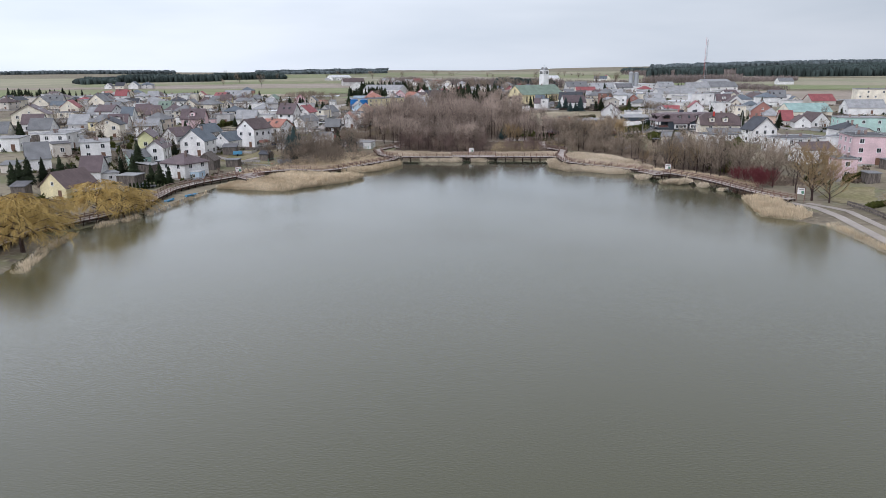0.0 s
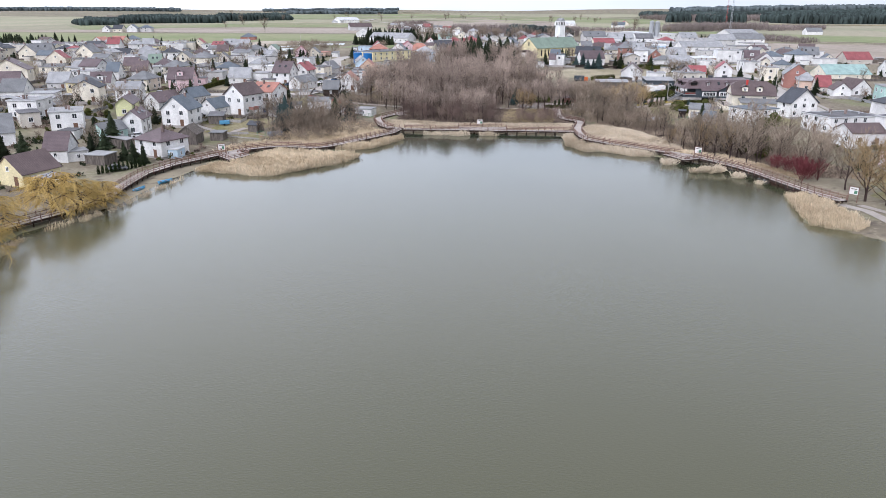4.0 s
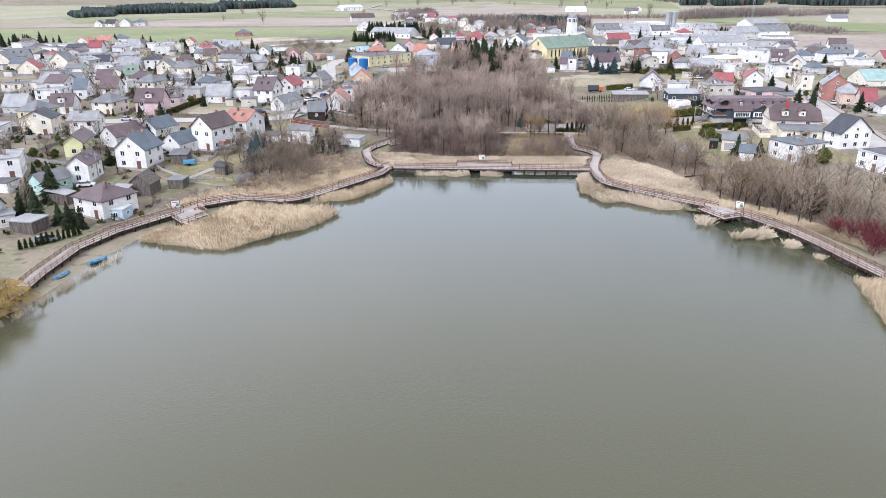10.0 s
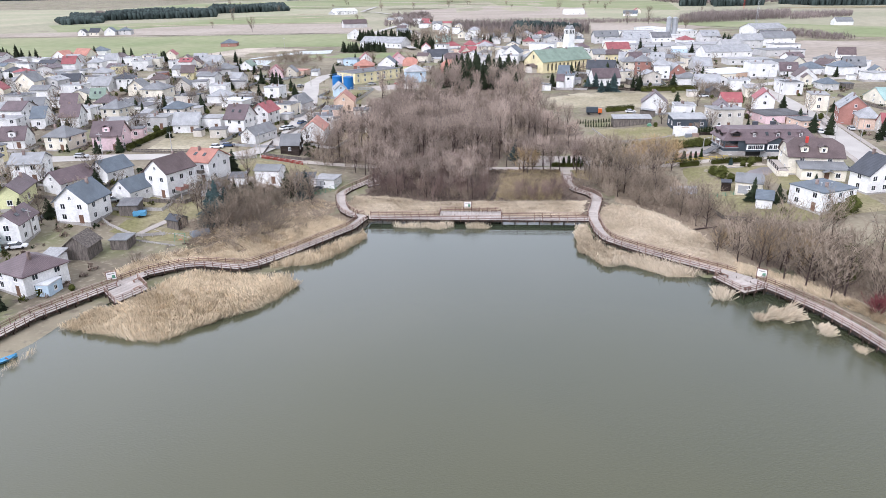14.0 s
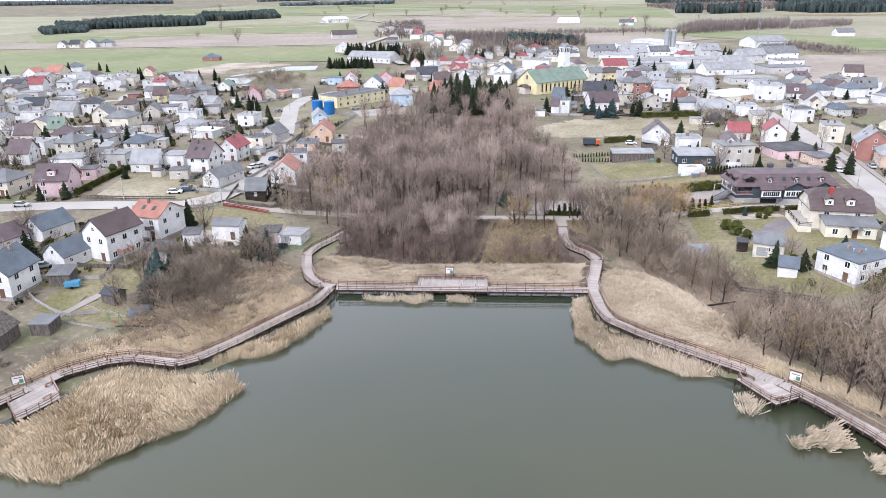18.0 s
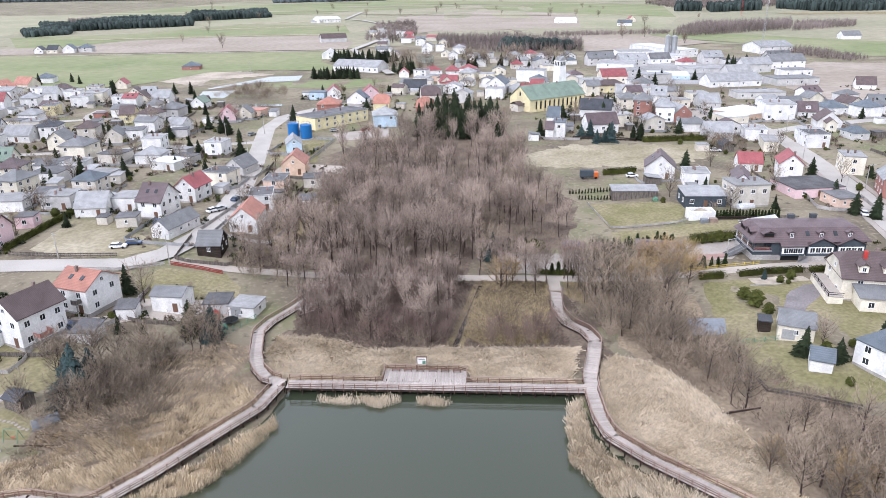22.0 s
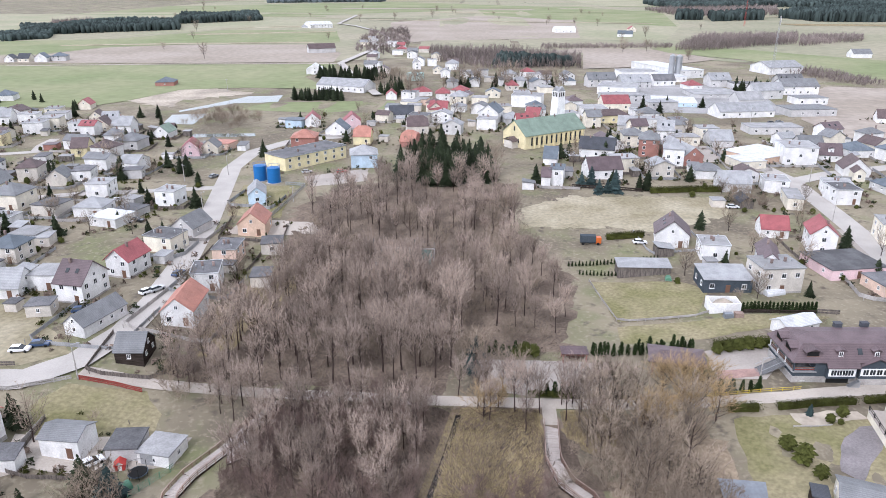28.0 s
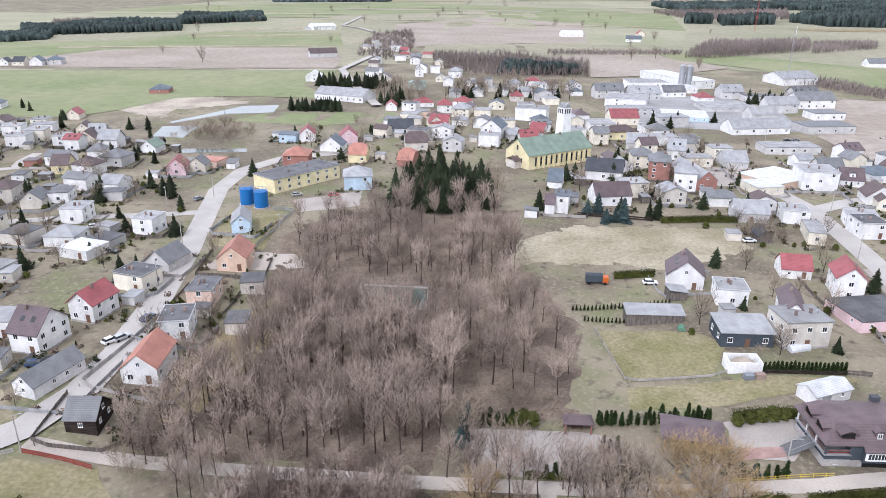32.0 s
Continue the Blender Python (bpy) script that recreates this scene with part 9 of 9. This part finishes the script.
def trampoline(x, y):
    own = thing("trampoline", pose(x, y, gz(x, y)), "round black garden trampoline with a net", "trampoline")
    part("mat", Geo().tube((0, 0, 0.75), (0, 0, 0.8), 1.5, 1.5, 20), BLACK, own)
    part("edge_pad", Geo().tube((0, 0, 0.68), (0, 0, 0.76), 1.7, 1.7, 20), ANTHRA, own)
    for k in range(6):
        a = k * 1.047
        part("pole", Geo().tube((1.65 * math.cos(a), 1.65 * math.sin(a), 0), (1.65 * math.cos(a), 1.65 * math.sin(a), 2.3), 0.04, 0.04, 5), BLACK, own)
    part("net_ring", Geo().tube((0, 0, 2.26), (0, 0, 2.3), 1.66, 1.66, 20, cap=False), BLACK, own)


def tunnel(x, y, rot, l, w, material, label, name="polytunnel"):
    own = thing(name, pose(x, y, gz(x, y), 0, 0, rot), label, "cover")
    g = Geo()
    for e in (-l / 2, l / 2):
        g.v += [(e, w / 2 * math.cos(a * math.pi / 8), w * 0.55 * math.sin(a * math.pi / 8)) for a in range(9)]
    g.f += [(i, i + 1, i + 10, i + 9) for i in range(8)] + [tuple(range(8, -1, -1)), tuple(range(9, 18))]
    part("cover", g, material, own)
    for e in (-l / 2, 0, l / 2):
        part("hoop", Geo().beam((e, -w / 2, 0.15), (e, w / 2, 0.15), 0.06, 0.06), METAL, own)


def log(x0, y0, x1, y1, r):
    a, b = Vector((x0, y0, gz(x0, y0) + r)), Vector((x1, y1, gz(x1, y1) + r))
    own = thing("fallen_log", pose(0, 0, 0), "dark fallen tree trunk on the ground", "log", "fallen logs")
    part("trunk", Geo().tube(a, b, r, r * 0.6, 7), BARK, own)
    c = a.lerp(b, 0.6)
    part("branch_stub", Geo().tube(c, c + Vector((0.3, 0.5, 0.7)), r * 0.4, r * 0.15, 5), BARK, own)


playhouse(-49.6, 26.8, 20)
trampoline(-45.8, 25.4)
tunnel(-46.9, 21.6, 60, 3.0, 2.2, GREENP, "small green garden polytunnel")
tunnel(-64.4, -12.4, 40, 4.2, 2.4, TARP, "grey tarpaulin over stored things", "tarpaulin")
tunnel(88.0, 101.2, 20, 5.5, 2.6, R_WHITE, "white tarpaulin over a stored boat", "tarpaulin")
tunnel(63.4, 110.6, 80, 2.2, 1.8, GREENP, "dark green covered container", "tarpaulin")
for q in ((48.4, -5, 56.4, -3.4, 0.22), (-66, -18.6, -57.5, -17.8, 0.14), (-16, 13.2, -11.5, 11.2, 0.16), (-3.5, 12.6, -9.5, 14.8, 0.2), (-20, 30, -14.5, 28, 0.15), (-12, 37, -7, 39.5, 0.14)):
    log(*q)
STONE = Geo().tube((0, 0, -0.1), (0, 0, 0.07), 0.36, 0.33, 8).mesh("stepping_stone", PAVING)
for i in range(13):
    x, y = -77.0 + i * 0.88, -10.6 - i * 0.3 + 0.25 * math.sin(i)
    o = tagged(new("stepping_stone", STONE), "round pale stepping stone in the lawn", "stone", "stepping stones")
    o.matrix_world = pose(x, y, gz(x, y) + 0.06)
patch("lawn", [(-78.4, -13.4), (-76, -8.6), (-66, -12), (-64.6, -17), (-74, -17.4)], LAWN, "garden lawn with stepping stones", "lawn", 0.05)
own = thing("swing_set", pose(-67.1, -17.0, gz(-67.1, -17.0)), "blue-green metal garden swing frame", "swing")
for sx in (-1.2, 1.2):
    for sy in (-0.8, 0.8):
        part("leg", Geo().tube((sx, sy, -0.1), (sx, 0, 2.0), 0.05, 0.05, 6), GREENP, own)
part("crossbar", Geo().tube((-1.3, 0, 2.0), (1.3, 0, 2.0), 0.05, 0.05, 6), GREENP, own)
part("swing_seat", Geo().box(-0.3, -0.12, 0.45, 0.3, 0.12, 0.5), RED, own)
fence("fence", [(-44.9, 19.8), (-42.6, 23.6), (-40.4, 27.3)], 1.5, GREENP, "green wire mesh garden fence", 2.0, 4, 0.14)
fence("fence", [(58.5, 18.3), (63, 18.0), (67.1, 18.0)], 1.2, GREENP, "green wire mesh garden fence", 2.0, 4, 0.14)
fence("fence", [(76.3, 89.2), (86, 89.6), (94, 90.0)], 1.0, DARKWOOD, "dark brown plank fence under the thujas", 2.2, 2)
fence("fence", [(94.4, 90.2), (99.4, 89.6)], 1.3, GREYWOOD, "weathered grey plank fence", 2.2, 2)
# unfinished garage with a heap of sand, and crates beside it
own = thing("unroofed_garage", pose(72.0, 91.6, gz(72, 91.6), 0, 0, 1), "white roofless block walls round a heap of sand", "garage")
for x0, y0, x1, y1 in ((-3.7, -2.2, 3.7, -1.95), (-3.7, 1.95, 3.7, 2.2), (-3.7, -1.95, -3.45, 1.95), (3.45, -1.95, 3.7, 1.95)):
    part("wall", Geo().box(x0, y0, -0.5, x1, y1, 2.6), WHITE, own)
heap = Geo()
for k, (r0, z0) in enumerate(((1.85, 1.3), (1.3, 2.1), (0.5, 2.75))):
    heap.v += [(1.6 * r0 * math.cos(a * 0.7854), r0 * math.sin(a * 0.7854) * (0.9 + 0.1 * ((a * 3 + k) % 3)), z0) for a in range(8)]
heap.f += [(k * 8 + i, k * 8 + (i + 1) % 8, k * 8 + 8 + (i + 1) % 8, k * 8 + 8 + i) for k in range(2) for i in range(8)] + [tuple(range(16, 24))]
tagged(part("sand_heap", heap, EARTH), "heap of pale building sand", "sand heap").matrix_world = pose(72.0, 91.6, gz(72, 91.6))
for x, y, m, label in ((72.0, 87.0, TARP, "stack of grey covered crates"), (74.5, 87.2, RAIL_TOP, "stack of pale timber")):
    own = thing("crate_stack", pose(x, y, gz(x, y), 0, 0, 5), label, "stack", "stacks of building material")
    for k in range(3):
        part("layer", Geo().box(-1.1 + 0.05 * k, -0.7, k * 0.42, 1.1 - 0.04 * k, 0.7, k * 0.42 + 0.38), m, own)

# rockery, steps and rim in the garden before the hotel
patch("rockery", [(70.6, 46.5), (76, 46.9), (83, 47.6), (84.5, 45.5), (79, 43.6), (72, 42.6)], EARTH, "pale sandy rockery bed with low plants", "rockery", 0.10, 4.0, 0.6)
fence("garden_wall", [(69.8, 42.4), (73, 42.2), (77, 42.9)], 0.35, CONCRETE, "low pale stone edging of the rockery", 1.5, 1)
plant(BLUE_SPRUCE, 74.2, 46.2, 0.32, 0.05)
plant(BUSH, 78.6, 43.4, 0.55, 0.05)


def truck(x, y, rot):
    own = thing("truck", pose(x, y, gz(x, y) + 0.1, 0, 0, rot), "small truck with an orange cab and a dark box body", "truck")
    part("cab", Geo().box(1.6, -1.0, 0.6, 3.2, 1.0, 2.4), ORANGEP, own)
    part("windscreen", Geo().box(3.2, -0.85, 1.5, 3.23, 0.85, 2.2), GLASS, own)
    part("box_body", Geo().box(-3.2, -1.1, 0.9, 1.5, 1.1, 3.0), ANTHRA, own)
    part("chassis", Geo().box(-3.1, -0.5, 0.5, 3.0, 0.5, 0.85), BLACK, own)
    for sx in (-2.3, 2.3):
        for sy in (-0.9, 0.9):
            part("wheel", Geo().tube((sx, sy - 0.15, 0.45), (sx, sy + 0.15, 0.45), 0.45, 0.45, 12), BLACK, own)


ORANGEP = mat("orange_truck_paint", (0.55, 0.13, 0.03), 0.4, 0.1)
truck(45.9, 138.2, 0)

# garden hut, path, wall and blue trailer on the western bank
house(-71.6, -8.0, -20, 3.6, 3.2, 2.2, "gable", "x", GREYWOOD, R_DARK, name="garden_shed", rise=0.9)
strip("path", [(-79.6, -15.6), (-77.6, -10.4), (-75.6, -5.2)], 2.0, PAVING, "grey paved garden path with steps", "path", 0.12)
patch("lawn", [(-86, -13), (-85, -6), (-78.6, -5), (-78.4, -11), (-80.6, -15)], LAWN, "mown garden lawn beside a paved path", "lawn", 0.13, 4.0, 0.2)
fence("garden_wall", [(-82, -16.2), (-76, -18.2), (-67, -20.2)], 0.5, CONCRETE, "low pale stone garden wall", 2.0, 1)
own = thing("garden_trailer", pose(-83, -3.6, gz(-83, -3.6), 0, 0, 15), "blue box trailer parked in a garden", "trailer")
part("box", Geo().box(-1.5, -0.9, 0.45, 1.5, 0.9, 1.5), BLUEP, own)
part("drawbar", Geo().beam((1.5, 0, 0.5), (2.5, 0, 0.5), 0.1, 0.1), METAL, own)
for sy in (-0.95, 0.95):
    part("wheel", Geo().tube((0, sy - 0.1, 0.32), (0, sy + 0.1, 0.32), 0.32, 0.32, 12), BLACK, own)

# garden edge behind the lakeside path
hedge([(95.5, -55.5), (101, -55.0)], 1.4, 2.2)
fence("fence", [(82.5, -84), (83.5, -93), (82.5, -106), (81, -120)], 1.2, GREYWOOD, "weathered grey garden fence by the lakeside path", 2.2, 2)
plant(SALLOW, 87, -95, 0.7, 0.05)
plant(WILLOW, 90, -103, 0.6, 0.05)
for k in range(5):
    plant(BUSH, 85 + 1.1 * k, -88 + 0.4 * k, 0.6, 0.2)
